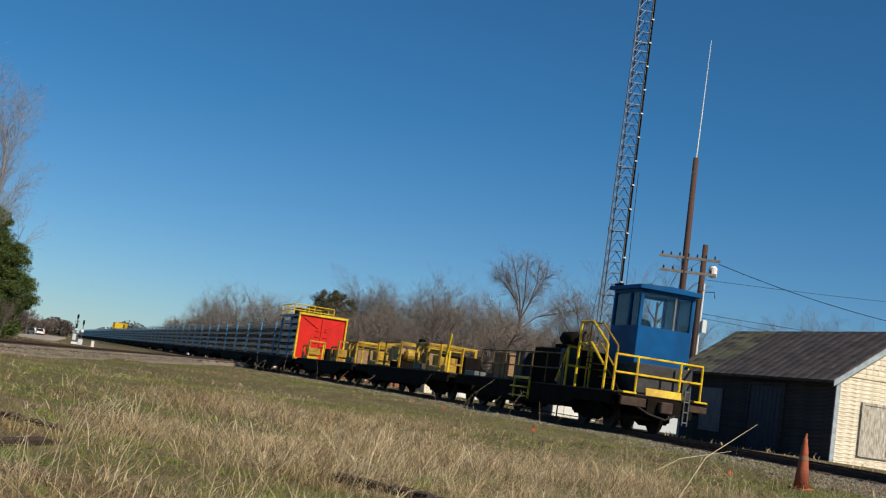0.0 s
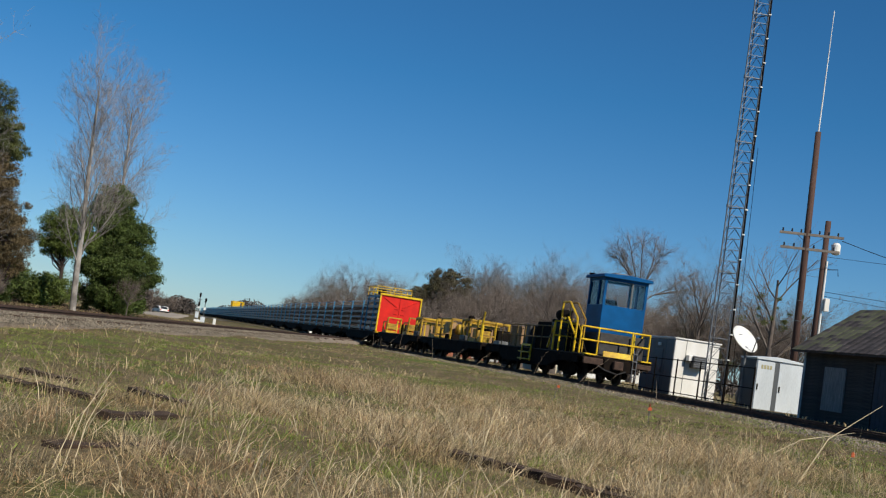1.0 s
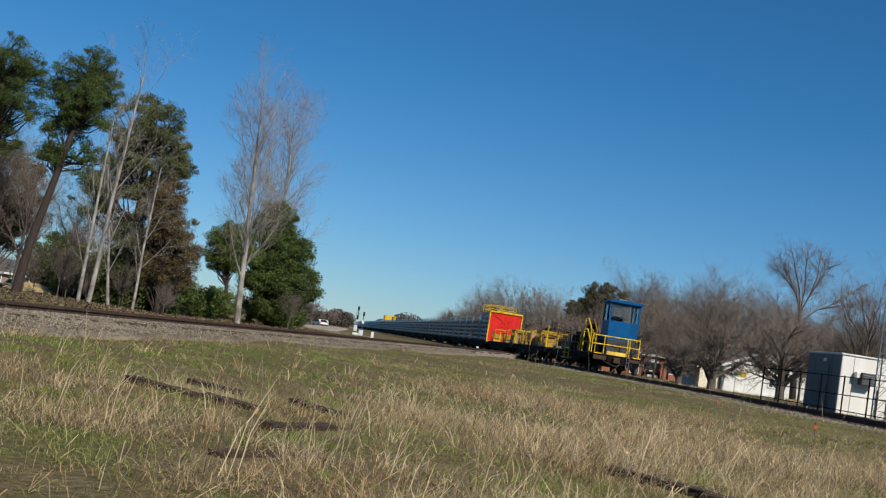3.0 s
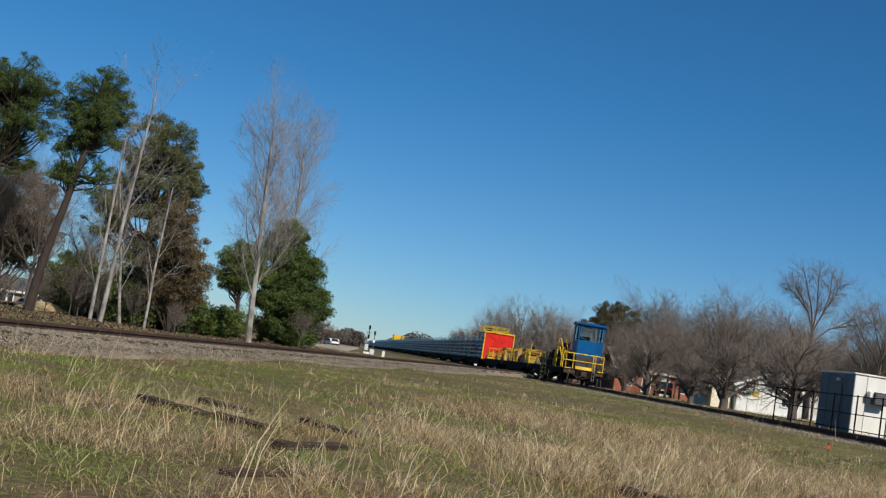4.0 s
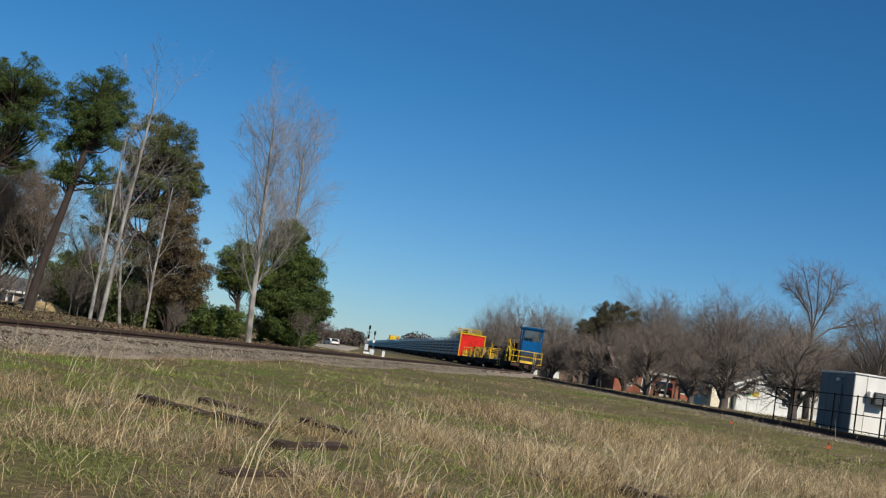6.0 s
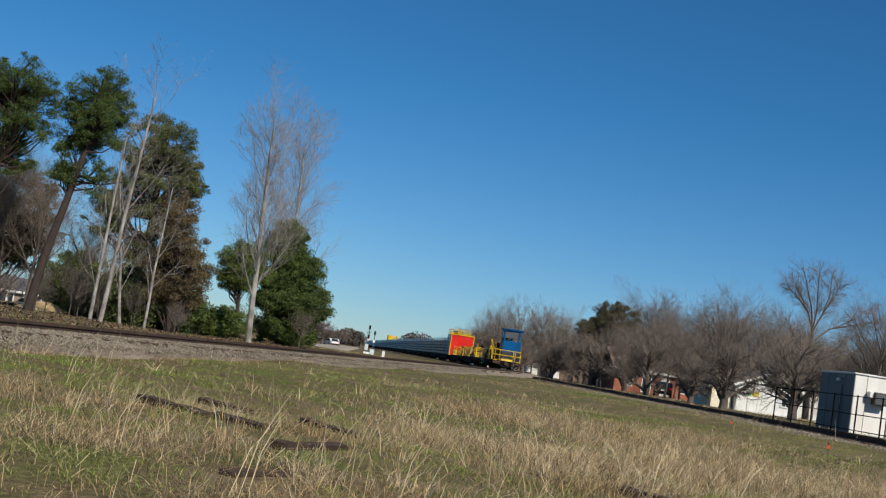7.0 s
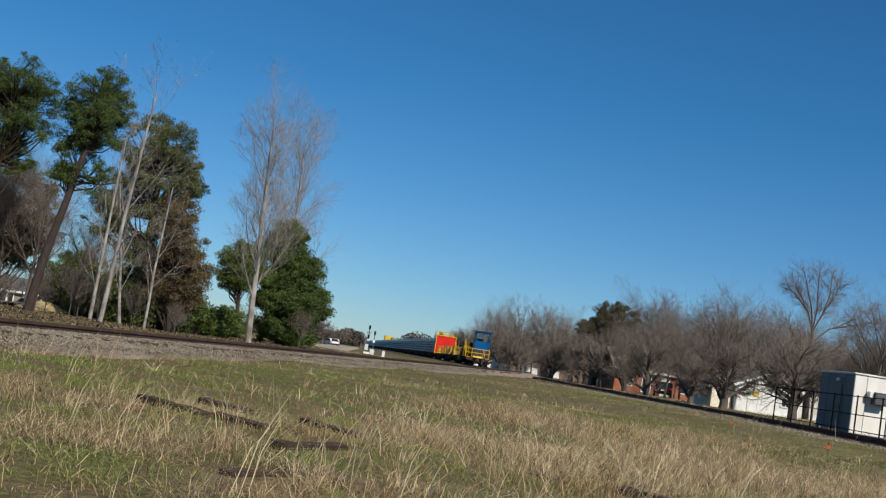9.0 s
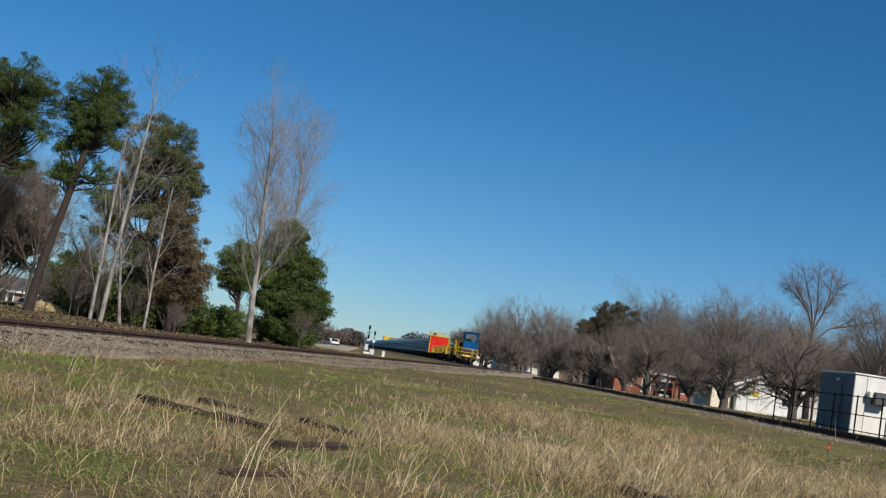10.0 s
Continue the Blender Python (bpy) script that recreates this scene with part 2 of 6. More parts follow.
def ground_material():
    m = bpy.data.materials.new("grassy_earth")
    m.use_nodes = True
    nt = m.node_tree
    N, L = nt.nodes, nt.links
    b = N["Principled BSDF"]
    b.inputs["Roughness"].default_value, b.inputs["Specular IOR Level"].default_value = 0.95, 0.1
    tc = N.new("ShaderNodeTexCoord")
    n = [N.new("ShaderNodeTexNoise") for _ in range(3)]
    for k, (s, d) in zip(n, ((0.14, 3), (1.1, 5), (16, 4))):
        k.inputs["Scale"].default_value, k.inputs["Detail"].default_value = s, d
        L.new(tc.outputs["Object"], k.inputs["Vector"])
    r = N.new("ShaderNodeValToRGB")
    e = r.color_ramp.elements
    e[0].position, e[0].color = 0.38, (0.118, 0.145, 0.034, 1)
    e[1].position, e[1].color = 0.60, (0.20, 0.15, 0.085, 1)
    mid = r.color_ramp.elements.new(0.48)
    mid.color = (0.135, 0.107, 0.052, 1)
    mixv = N.new("ShaderNodeMix")
    mixv.inputs[0].default_value = 0.45
    L.new(n[0].outputs[0], mixv.inputs[2])
    L.new(n[1].outputs[0], mixv.inputs[3])
    L.new(mixv.outputs[0], r.inputs[0])
    mr = N.new("ShaderNodeMapRange")
    mr.inputs[1].default_value, mr.inputs[2].default_value, mr.inputs[3].default_value, mr.inputs[4].default_value = 0.3, 0.7, 0.55, 1.2
    L.new(n[2].outputs[0], mr.inputs[0])
    mx = N.new("ShaderNodeMix")
    mx.data_type, mx.blend_type = "RGBA", "MULTIPLY"
    mx.inputs[0].default_value = 1
    L.new(r.outputs[0], mx.inputs[6])
    L.new(mr.outputs[0], mx.inputs[7])
    L.new(mx.outputs[2], b.inputs["Base Color"])
    bp = N.new("ShaderNodeBump")
    bp.inputs["Strength"].default_value, bp.inputs["Distance"].default_value = 0.8, 0.05
    L.new(n[2].outputs[0], bp.inputs["Height"])
    L.new(bp.outputs[0], b.inputs["Normal"])
    return m


GROUND = ground_material()

# ---- mesh building ----


class MB:
    """Collects the faces of one mesh."""

    def __init__(self):
        self.v, self.f = [], []

    def quadbox(self, c):
        n = len(self.v)
        self.v += [tuple(p) for p in c]
        self.f += [tuple(n + i for i in q) for q in ((0, 3, 2, 1), (4, 5, 6, 7), (0, 1, 5, 4), (1, 2, 6, 5), (2, 3, 7, 6), (3, 0, 4, 7))]
        return self

    def box(self, x0, x1, y0, y1, z0, z1):
        return self.quadbox([(x0, y0, z0), (x1, y0, z0), (x1, y1, z0), (x0, y1, z0), (x0, y0, z1), (x1, y0, z1), (x1, y1, z1), (x0, y1, z1)])

    def tube(self, pts, radii, sides=6, cap=True):
        n = len(self.v)
        pts = [Vector(p) for p in pts]
        if not isinstance(radii, (list, tuple)):
            radii = [radii] * len(pts)
        for i, p in enumerate(pts):
            d = (pts[min(i + 1, len(pts) - 1)] - pts[max(i - 1, 0)]).normalized()
            u = d.orthogonal().normalized() if abs(d.z) > 0.9 else d.cross(Vector((0, 0, 1))).normalized()
            w = d.cross(u)
            for k in range(sides):
                a = 2 * math.pi * k / sides + math.pi / sides
                q = p + (u * math.cos(a) + w * math.sin(a)) * radii[i]
                self.v.append((q.x, q.y, q.z))
        for i in range(len(pts) - 1):
            for k in range(sides):
                a, b = n + i * sides + k, n + i * sides + (k + 1) % sides
                self.f.append((a, b, b + sides, a + sides))
        if cap and sides > 3:
            self.f.append(tuple(n + k for k in reversed(range(sides))))
            self.f.append(tuple(n + (len(pts) - 1) * sides + k for k in range(sides)))
        return self

    def prism(self, profile, axis, a, b):
        """A profile of 2D points swept along an axis from a to b."""
        n, k = len(self.v), len(profile)
        for s in (a, b):
            for p, q in profile:
                self.v.append({"x": (s, p, q), "y": (p, s, q), "z": (p, q, s)}[axis])
        self.f.append(tuple(n + i for i in range(k)))
        self.f.append(tuple(n + k + i for i in reversed(range(k))))
        for i in range(k):
            j = (i + 1) % k
            self.f.append((n + i, n + k + i, n + k + j, n + j))
        return self

    def lathe(self, profile, c=(0, 0, 0), axis="z", sides=16):
        """Rings of (radius, height) round an axis through c."""
        n = len(self.v)
        for r, h in profile:
            for k in range(sides):
                a = 2 * math.pi * k / sides
                p, q = r * math.cos(a), r * math.sin(a)
                o = {"z": (p, q, h), "x": (h, p, q), "y": (p, h, q)}[axis]
                self.v.append((c[0] + o[0], c[1] + o[1], c[2] + o[2]))
        for i in range(len(profile) - 1):
            for k in range(sides):
                a, b = n + i * sides + k, n + i * sides + (k + 1) % sides
                self.f.append((a, b, b + sides, a + sides))
        self.f.append(tuple(n + k for k in range(sides)))
        self.f.append(tuple(n + (len(profile) - 1) * sides + k for k in range(sides)))
        return self

    def mesh(self, name, material, bevel=0.0, smooth=False):
        me = bpy.data.meshes.new(name)
        me.from_pydata(self.v, [], self.f)
        if bevel or len(self.f) < 4000:
            bm = bmesh.new()
            bm.from_mesh(me)
            bmesh.ops.recalc_face_normals(bm, faces=bm.faces)
            if bevel:
                bmesh.ops.bevel(bm, geom=list(bm.edges), offset=bevel, segments=1, affect="EDGES", clamp_overlap=True)
            bm.to_mesh(me)
            bm.free()
        me.materials.append(material)
        if smooth:
            me.polygons.foreach_set("use_smooth", [True] * len(me.polygons))
        return me


def part(name, mb, material, parent=None, label="", bevel=0.0, smooth=False, at=None):
    """Links what mb holds as one mesh object, under a thing or a part."""
    me = mb if isinstance(mb, bpy.types.Mesh) else mb.mesh(name, material, bevel, smooth)
    ob = new(name, me)
    if parent:
        ob.parent = parent
    if at is not None:
        ob.matrix_basis = at if isinstance(at, Matrix) else Matrix.Translation(at)
    return tagged(ob, label) if label else ob


def thing(name, m, label, category, group="", kind=""):
    ob = new(name)
    ob.empty_display_size = 0.3
    ob.matrix_basis = m
    return tagged(ob, label, category, group, kind)


def sm(a, b, t):
    t = np.clip((t - a) / (b - a), 0, 1)
    return t * t * (3 - 2 * t)


# ---- ground and tracks ----
RAIL_Z = 0.27
TRACK_YAW, SLOPE = 1.03, 0.0039


def track_x(y):
    """The middle of the main track, which bears slightly to the left."""
    return 17.4 - 0.018 * y


def grade(y):
    """The land and the main track fall away gently beyond 40 m."""
    return -SLOPE * np.clip(y - 40.0, 0, 900)


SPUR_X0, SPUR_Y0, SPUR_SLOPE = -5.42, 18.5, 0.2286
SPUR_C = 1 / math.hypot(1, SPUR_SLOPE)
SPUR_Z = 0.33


def spur_off(x, y):
    return (x - SPUR_X0 - SPUR_SLOPE * (y - SPUR_Y0)) * SPUR_C


def height(x, y):
    """Height of the ground; x and y may be arrays."""
    base = 0.09 * sm(3, 11, x) + 0.03 * np.sin(x * 0.5 + 0.3 * y) * sm(3, 6, y) * (1 - sm(40, 70, y)) + 0.02 * np.sin(y * 0.9 - x * 0.37)
    base = base + 0.06 * sm(14, 30, y) - 1.3 * sm(60, 150, y) * sm(7, 22, -x)
    base = base - 0.35 * sm(90, 140, y) * (1 - sm(5, 12, x))
    return np.where(np.abs(x - track_x(y)) < 2.6, np.minimum(base, 0.06), base) + grade(y)


def ground_sheet():
    xs = np.concatenate([-np.geomspace(2500, 34, 22), np.arange(-32, 44, 0.8), np.geomspace(46, 2500, 22)])
    ys = np.concatenate([-np.geomspace(400, 8, 12), np.arange(-6, 90, 0.8), np.geomspace(92, 4000, 40)])
    X, Y = np.meshgrid(xs, ys)
    Z = height(X, Y)
    v = np.stack([X, Y, Z], -1).reshape(-1, 3)
    w = len(xs)
    i = (np.arange(len(ys) - 1)[:, None] * w + np.arange(w - 1)[None, :]).reshape(-1)
    me = bpy.data.meshes.new("ground")
    me.from_pydata(v.tolist(), [], np.stack([i, i + 1, i + w + 1, i + w], -1).tolist())
    me.polygons.foreach_set("use_smooth", [True] * len(me.polygons))
    me.materials.append(GROUND)
    tagged(new("ground", me), "flat field of dry and green grass", "ground", kind="structure")


def ballast_bed(name, m, y0, y1, top, label, wide=2.0, foot=4.0, crown=0.015, fall=False):
    """A long bank of stones with an uneven foot; y runs along the track."""
    mb = MB()
    n = int((y1 - y0) / 1.0)
    offs = [-foot, -(foot + wide) / 2, -wide, -0.9, 0.9, wide, (foot + wide) / 2, foot]
    zs = [-0.12, top * 0.45, top, top + crown, top + crown, top, top * 0.45, -0.12]
    for j in range(n + 1):
        y = y0 + (y1 - y0) * j / n
        for o, z in zip(offs, zs):
            k = noise.noise((o * 3, y * 0.35, 1.7))
            mb.v.append((o + 0.35 * k * (abs(o) > 1), y, z + 0.03 * noise.noise((o, y * 0.8, 5)) + (float(grade(y)) if fall else 0)))
    for j in range(n):
        for i in range(7):
            a = j * 8 + i
            mb.f.append((a, a + 1, a + 9, a + 8))
    ob = part(name, mb, GRAVEL, None, smooth=True, at=m)
    return tagged(ob, label, "ballast", kind="structure")


RAIL_PROFILE = [(-0.07, 0), (0.07, 0), (0.07, 0.02), (0.012, 0.035), (0.012, 0.11), (0.036, 0.12), (0.036, 0.15), (-0.036, 0.15), (-0.036, 0.12), (-0.012, 0.11), (-0.012, 0.035), (-0.07, 0.02)]


def track(name, m, y0, y1, top, ties, tie_y0, label, fall=False):
    """Two rails on cross ties; the rail head is at top."""
    t = thing(name, m, label, "railway track", kind="structure")
    for s in (-0.7525, 0.7525):
        prof = [(s + a, top - 0.15 + b) for a, b in RAIL_PROFILE]
        rail = MB().prism(prof, "y", y0, min(40, y1))
        if fall:
            rail.prism(prof, "y", 40, y1)
            rail.v = [(x, y, z + float(grade(y))) for x, y, z in rail.v]
        elif y1 > 40:
            rail.prism(prof, "y", 40, y1)
        part("rail", rail, RUST, t)
    me = MB().box(-1.3, 1.3, -0.11, 0.11, -0.18, 0).mesh("tie", TIEWOOD, 0.015)
    for i in range(ties):
        part("tie", me, None, t, at=pose(random.uniform(-0.04, 0.04), tie_y0 + i * 0.5, top - 0.145 + random.uniform(-0.01, 0.008) + (float(grade(tie_y0 + i * 0.5)) if fall else 0), 0, 0, random.uniform(-1.2, 1.2)))
    return t


ground_sheet()
MAIN_M = pose(17.4, 0, 0, 0, 0, TRACK_YAW)
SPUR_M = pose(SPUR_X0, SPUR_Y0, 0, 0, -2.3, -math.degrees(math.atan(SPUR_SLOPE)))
ballast_bed("ballast_bed", MAIN_M, -30, 1200, 0.07, "pale brown ballast bank under the main track", 1.7, 4.0, 0.0, True)
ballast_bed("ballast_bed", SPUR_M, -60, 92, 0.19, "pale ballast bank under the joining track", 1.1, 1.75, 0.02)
part("dirt_road", MB().prism([(-2.6, -0.1), (2.6, -0.1), (2.2, 0.14), (-2.2, 0.14)], "y", 66, 320), DIRT, None, at=pose(-5.2, 0, 0.0, -0.2235, 0, -0.5))
tagged(bpy.data.objects["dirt_road"], "pale dirt lane beside the railway", "road", kind="structure")
part("street", MB().prism([(-3.0, -0.1), (3.0, -0.1), (3.0, 0.13), (-3.0, 0.13)], "y", 52, 500), mat("asphalt", (0.09, 0.088, 0.085), 0.9, var=0.3, scale=0.5), None, at=pose(26.2, 0, 0.156, -0.2235, 0, 0.6))
tagged(bpy.data.objects["street"], "grey asphalt street behind the railway", "road", kind="structure")

# ---- the train ----
WHEEL_R = 0.42


def wheelset_mesh():
    mb = MB()
    for s in (-1, 1):
        prof = [(0.08, -0.09), (0.10, -0.05), (0.33, -0.035), (0.36, -0.065), (WHEEL_R, -0.065), (WHEEL_R, 0.045), (WHEEL_R + 0.028, 0.05), (WHEEL_R + 0.028, 0.075), (0.36, 0.075), (0.33, 0.03), (0.10, 0.04), (0.08, 0.06)]
        mb.lathe([(r, -s * h + s * 0.7525) for r, h in prof], axis="x", sides=22)
    mb.lathe([(0.08, -0.98), (0.08, 0.98)], axis="x", sides=8)
    return mb.mesh("wheelset", SHINE)


WHEELS = wheelset_mesh()
ROLLING = []


def bogie(parent, y, rolling=False):
    mb = MB()
    for s in (-1, 1):
        x = s * 0.98
        mb.prism([(y - 1.25, 0.36), (y - 1.25, 0.52), (y - 0.6, 0.72), (y + 0.6, 0.72), (y + 1.25, 0.52), (y + 1.25, 0.36), (y + 0.7, 0.30), (y + 0.4, 0.18), (y - 0.4, 0.18), (y - 0.7, 0.30)], "x", x - 0.09, x + 0.09)
        for q in (-0.9, 0.9):
            mb.lathe([(0.15, x - 0.14), (0.15, x + 0.14)], (0, y + q, WHEEL_R), "x", 10)
        for q in (-0.16, 0.16):
            mb.lathe([(0.09, 0.3), (0.09, 0.62)], (x + s * 0.05, y + q, 0), "z", 8)
    mb.box(-1.0, 1.0, y - 0.2, y + 0.2, 0.42, 0.74)
    b = part("bogie", mb, BLACK, parent)
    for q in (-0.9, 0.9):
        w = part("wheelset", WHEELS, None, b, "worn steel wheelset", at=(0, y + q, WHEEL_R))
        if rolling:
            ROLLING.append((w, y + q))
    return b


def flat_car(parent, length, rolling=False):
    """Underframe, deck, couplers and bogies of a flat car whose rear end is at y 0; z 0 is the rail head."""
    h = 1.48
    mb = MB().box(-h, h, 0, length, 0.92, 1.06)
    for s in (-1, 1):
        mb.prism([(0.0, 0.72), (2.4, 0.72), (3.6, 0.42), (length - 3.6, 0.42), (length - 2.4, 0.72), (length, 0.72), (length, 1.0), (0, 1.0)], "x", s * h - 0.06, s * h + 0.02)
        for k in range(int(length / 1.5)):
            mb.box(s * (h + 0.03) - 0.04, s * (h + 0.03) + 0.04, 0.7 + k * 1.5, 0.8 + k * 1.5, 0.66, 1.03)
    mb.box(-0.35, 0.35, 0.2, length - 0.2, 0.5, 0.95)
    part("underframe", mb, BLACK, parent)
    part("deck", MB().box(-h + 0.01, h - 0.01, 0.01, length - 0.01, 1.062, 1.105), DECK, parent, "worn plank deck", bevel=0.01)
    for y, s in ((0, -1), (length, 1)):
        c = MB().box(-0.12, 0.12, min(y, y + s * 0.55), max(y, y + s * 0.55), 0.68, 0.90)
        c.box(-0.2, 0.2, min(y + s * 0.4, y + s * 0.62), max(y + s * 0.4, y + s * 0.62), 0.62, 0.96)
        part("coupler", c, RUST, parent, bevel=0.03)
    bogie(parent, 2.3, rolling)
    bogie(parent, length - 2.3, rolling)


def bars(segments, r=0.03, sides=6):
    mb = MB()
    for a, b in segments:
        mb.tube([a, b], r, sides)
    return mb


def bar_set(name, segments, r, material, parent, label="", sides=6):
    """Each bar of a railing or frame is a part of its own."""
    for a, b in segments:
        part(name, MB().tube([a, b], r, sides), material, parent, label)


def car_home(y):
    """The pose of a car whose rear end is y metres along the main track."""
    g = float(grade(y))
    return MAIN_M @ pose(0, y, RAIL_Z + g, math.degrees(math.atan((float(grade(y + 14)) - g) / 14)))


REAR = 32.0
TRAIN = []


def cab_car():
    c = thing("cab_car", car_home(REAR), "black flat car with a blue control cab and yellow railings", "rail car")
    L = 13.9
    flat_car(c, L, True)
    # the cab on its grey base
    x0, x1, y0, y1, zb, zw, zt = -0.40, 1.48, 1.05, 2.9, 2.05, 3.2, 4.32
    part("cab_base", MB().box(x0 - 0.05, x1 + 0.0, y0 - 0.35, y1 + 0.9, 1.11, zb), DARKGREY, c, "dark steel box below the cab", bevel=0.02)
    cab = part("cab", MB().box(x0, x1, y0, y1, zb, zw), BLUE, c, "blue painted control cab", bevel=0.015)
    po = MB()
    for x, y in ((x0, y0), (x1 - 0.1, y0), (x0, y1 - 0.1), (x1 - 0.1, y1 - 0.1), (x0, (y0 + y1) / 2 - 0.25), (x1 - 0.1, (y0 + y1) / 2)):
        po.box(x, x + 0.1, y, y + 0.1, zw, zt)
    po.box(x0, x1, y0, y0 + 0.1, zt - 0.1, zt).box(x0, x1, y1 - 0.1, y1, zt - 0.1, zt).box(x0, x0 + 0.1, y0, y1, zt - 0.1, zt).box(x1 - 0.1, x1, y0, y1, zt - 0.1, zt)
    part("window_frame", po, BLUE, cab)
    for q in (MB().box(x0 + 0.1, x1 - 0.1, y0 + 0.05, y0 + 0.058, zw, zt - 0.1), MB().box(x0 + 0.1, x1 - 0.1, y1 - 0.058, y1 - 0.05, zw, zt - 0.1),
              MB().box(x0 + 0.05, x0 + 0.058, y0 + 0.1, y1 - 0.1, zw, zt - 0.1), MB().box(x1 - 0.058, x1 - 0.05, y0 + 0.1, y1 - 0.1, zw, zt - 0.1)):
        part("window_pane", q, GLASS, cab)
    for wx in (1.2,):
        part("window_trim", MB().box(x0 + wx, x0 + wx + 0.06, y0 + 0.03, y0 + 0.09, zw, zt - 0.1), GREYBOX, cab)
    part("console", MB().prism([(y1 - 0.6, zw - 0.02), (y1 - 0.12, zw - 0.02), (y1 - 0.12, zw + 0.35), (y1 - 0.35, zw + 0.3)], "x", x0 + 0.3, x1 - 0.7), BLACK, cab)
    part("roof", MB().prism([(x0 - 0.14, zt), (x1 + 0.14, zt), (x1 + 0.12, zt + 0.13), ((x0 + x1) / 2, zt + 0.19), (x0 - 0.12, zt + 0.13)], "y", y0 - 0.16, y1 + 0.16), BLUE, cab, bevel=0.012)
    part("roof_hatch", MB().box(0.15, 0.75, 1.5, 2.1, zt + 0.15, zt + 0.27), GREYBOX, cab, bevel=0.03)
    lamp = MB()
    for k in range(4):
        lamp.lathe([(0.04, 0), (0.06, 0.03), (0.05, 0.07)], (x0 - 0.08, y1 - 0.2 - 0.14 * k, zt + 0.13), "z", 8)
    part("roof_lights", lamp, BLACK, cab)
    # rear platform, railing and step
    part("platform", MB().box(-1.5, 1.5, -0.35, 0.0, 0.98, 1.06).box(-0.55, 0.95, -0.42, -0.36, 0.55, 1.0), BLACK, c, bevel=0.01)
    za, zt2 = 1.1, 2.18
    P = [(-1.46, 0.12), (-0.72, 0.12), (0.72, 0.12), (1.46, 0.12)]
    seg = [((x, y, za), (x, y, zt2)) for x, y in P] + [((P[0][0], 0.12, z), (P[3][0], 0.12, z)) for z in (zt2, 1.66)]
    seg += [((1.46, 1.0, za), (1.46, 1.0, zt2)), ((1.46, 0.12, zt2), (1.46, 1.0, zt2)), ((1.46, 0.12, 1.66), (1.46, 1.0, 1.66)), ((0.95, 0.5, za), (0.95, 0.5, zt2 - 0.05))]
    bar_set("railing_bar", seg, 0.036, YELLOW, c, "yellow railing pipe")
    part("step_plate", MB().prism([(-0.40, 1.08), (-0.33, 1.08), (-0.30, 1.30), (-0.36, 1.30)], "x", -0.62, 0.62), YELLOW, c, bevel=0.01)
    for x in (-1.15, 1.2):
        part("step", MB().box(x - 0.22, x + 0.22, -0.42, -0.02, 1.07, 1.13), YELLOW, c, bevel=0.01)
    part("end_sill", MB().box(-1.42, -0.6, -0.44, -0.3, 0.72, 0.98), RUST, c, bevel=0.02)
    part("end_sill", MB().box(0.75, 1.42, -0.44, -0.3, 0.78, 0.98), RUST, c, bevel=0.02)
    part("ladder", bars([((0.62, -0.46, 0.35), (0.62, -0.46, 1.5)), ((0.78, -0.46, 0.35), (0.78, -0.46, 1.5))] + [((0.62, -0.46, z), (0.78, -0.46, z)) for z in (0.45, 0.75, 1.05, 1.35)], 0.022), GALV, c, "galvanised end ladder")
    part("brake_hose", MB().tube([(-0.9, -0.35, 0.75), (-0.5, -0.5, 0.55), (0.0, -0.55, 0.45), (0.35, -0.5, 0.6)], 0.03, 6), RUBBER, c)
    # stair with its sloping handrails up to the cab
    for x in (-1.46, -1.12):
        seg = [((x, 2.75, 1.1), (x, 2.75, 3.14)), ((x, 2.75, 3.14), (x, 1.9, 3.14)), ((x, 1.9, 3.14), (x, 0.75, 2.46)), ((x, 0.75, 2.46), (x, 0.75, 1.1)), ((x, 2.75, 2.45), (x, 2.2, 2.45)), ((x, 1.9, 2.5), (x, 0.9, 1.85))]
        bar_set("handrail_bar", seg, 0.042 if x < -1.3 else 0.03, YELLOW if x < -1.3 else MACHINE, c, "yellow stair handrail")
    for k in range(5):
        part("stair_tread", MB().box(-1.42, -0.9, 0.9 + 0.36 * k, 1.2 + 0.36 * k, 1.28 + 0.19 * k, 1.31 + 0.19 * k), BLACK, c)
    part("stair_side", MB().prism([(0.8, 1.1), (2.9, 1.1), (2.9, 2.25), (2.6, 2.25)], "x", -0.88, -0.82), BLACK, c)
    # engine, tanks and side rail
    eng = part("engine_housing", MB().box(-1.0, 0.9, 4.6, 7.4, 1.1, 2.35).box(-0.8, 0.6, 7.3, 8.6, 1.1, 2.0), BLACK, c, "black diesel generator housing", bevel=0.04)
    part("air_cleaner", MB().lathe([(0.12, -0.5), (0.24, -0.46), (0.24, 0.3), (0.17, 0.38), (0.17, 0.5)], (-0.3, 6.1, 2.75), "y", 14), BLACK, eng, smooth=True)
    part("exhaust", MB().tube([(-0.1, 5.4, 2.3), (-0.1, 5.4, 2.95), (-0.1, 5.2, 3.05)], 0.07, 8), RUST, eng)
    part("bracket", MB().box(-0.6, 0.1, 5.6, 6.6, 2.34, 2.52), BLACK, eng, bevel=0.02)
    part("control_box", MB().box(-1.3, -0.75, 4.0, 4.5, 1.1, 2.3), DARKGREY, c, bevel=0.03)
    part("hydraulic_tank", MB().box(-1.3, -0.5, 7.6, 8.4, 1.1, 2.2), DARKGREY, c, bevel=0.05)
    seg = []
    for k in range(7):
        y = 3.9 + k * 1.25
        seg.append(((-1.45, y, 1.1), (-1.45, y, 2.12)))
    seg += [((-1.45, 3.9, z), (-1.45, 11.4, z)) for z in (2.12, 1.62)]
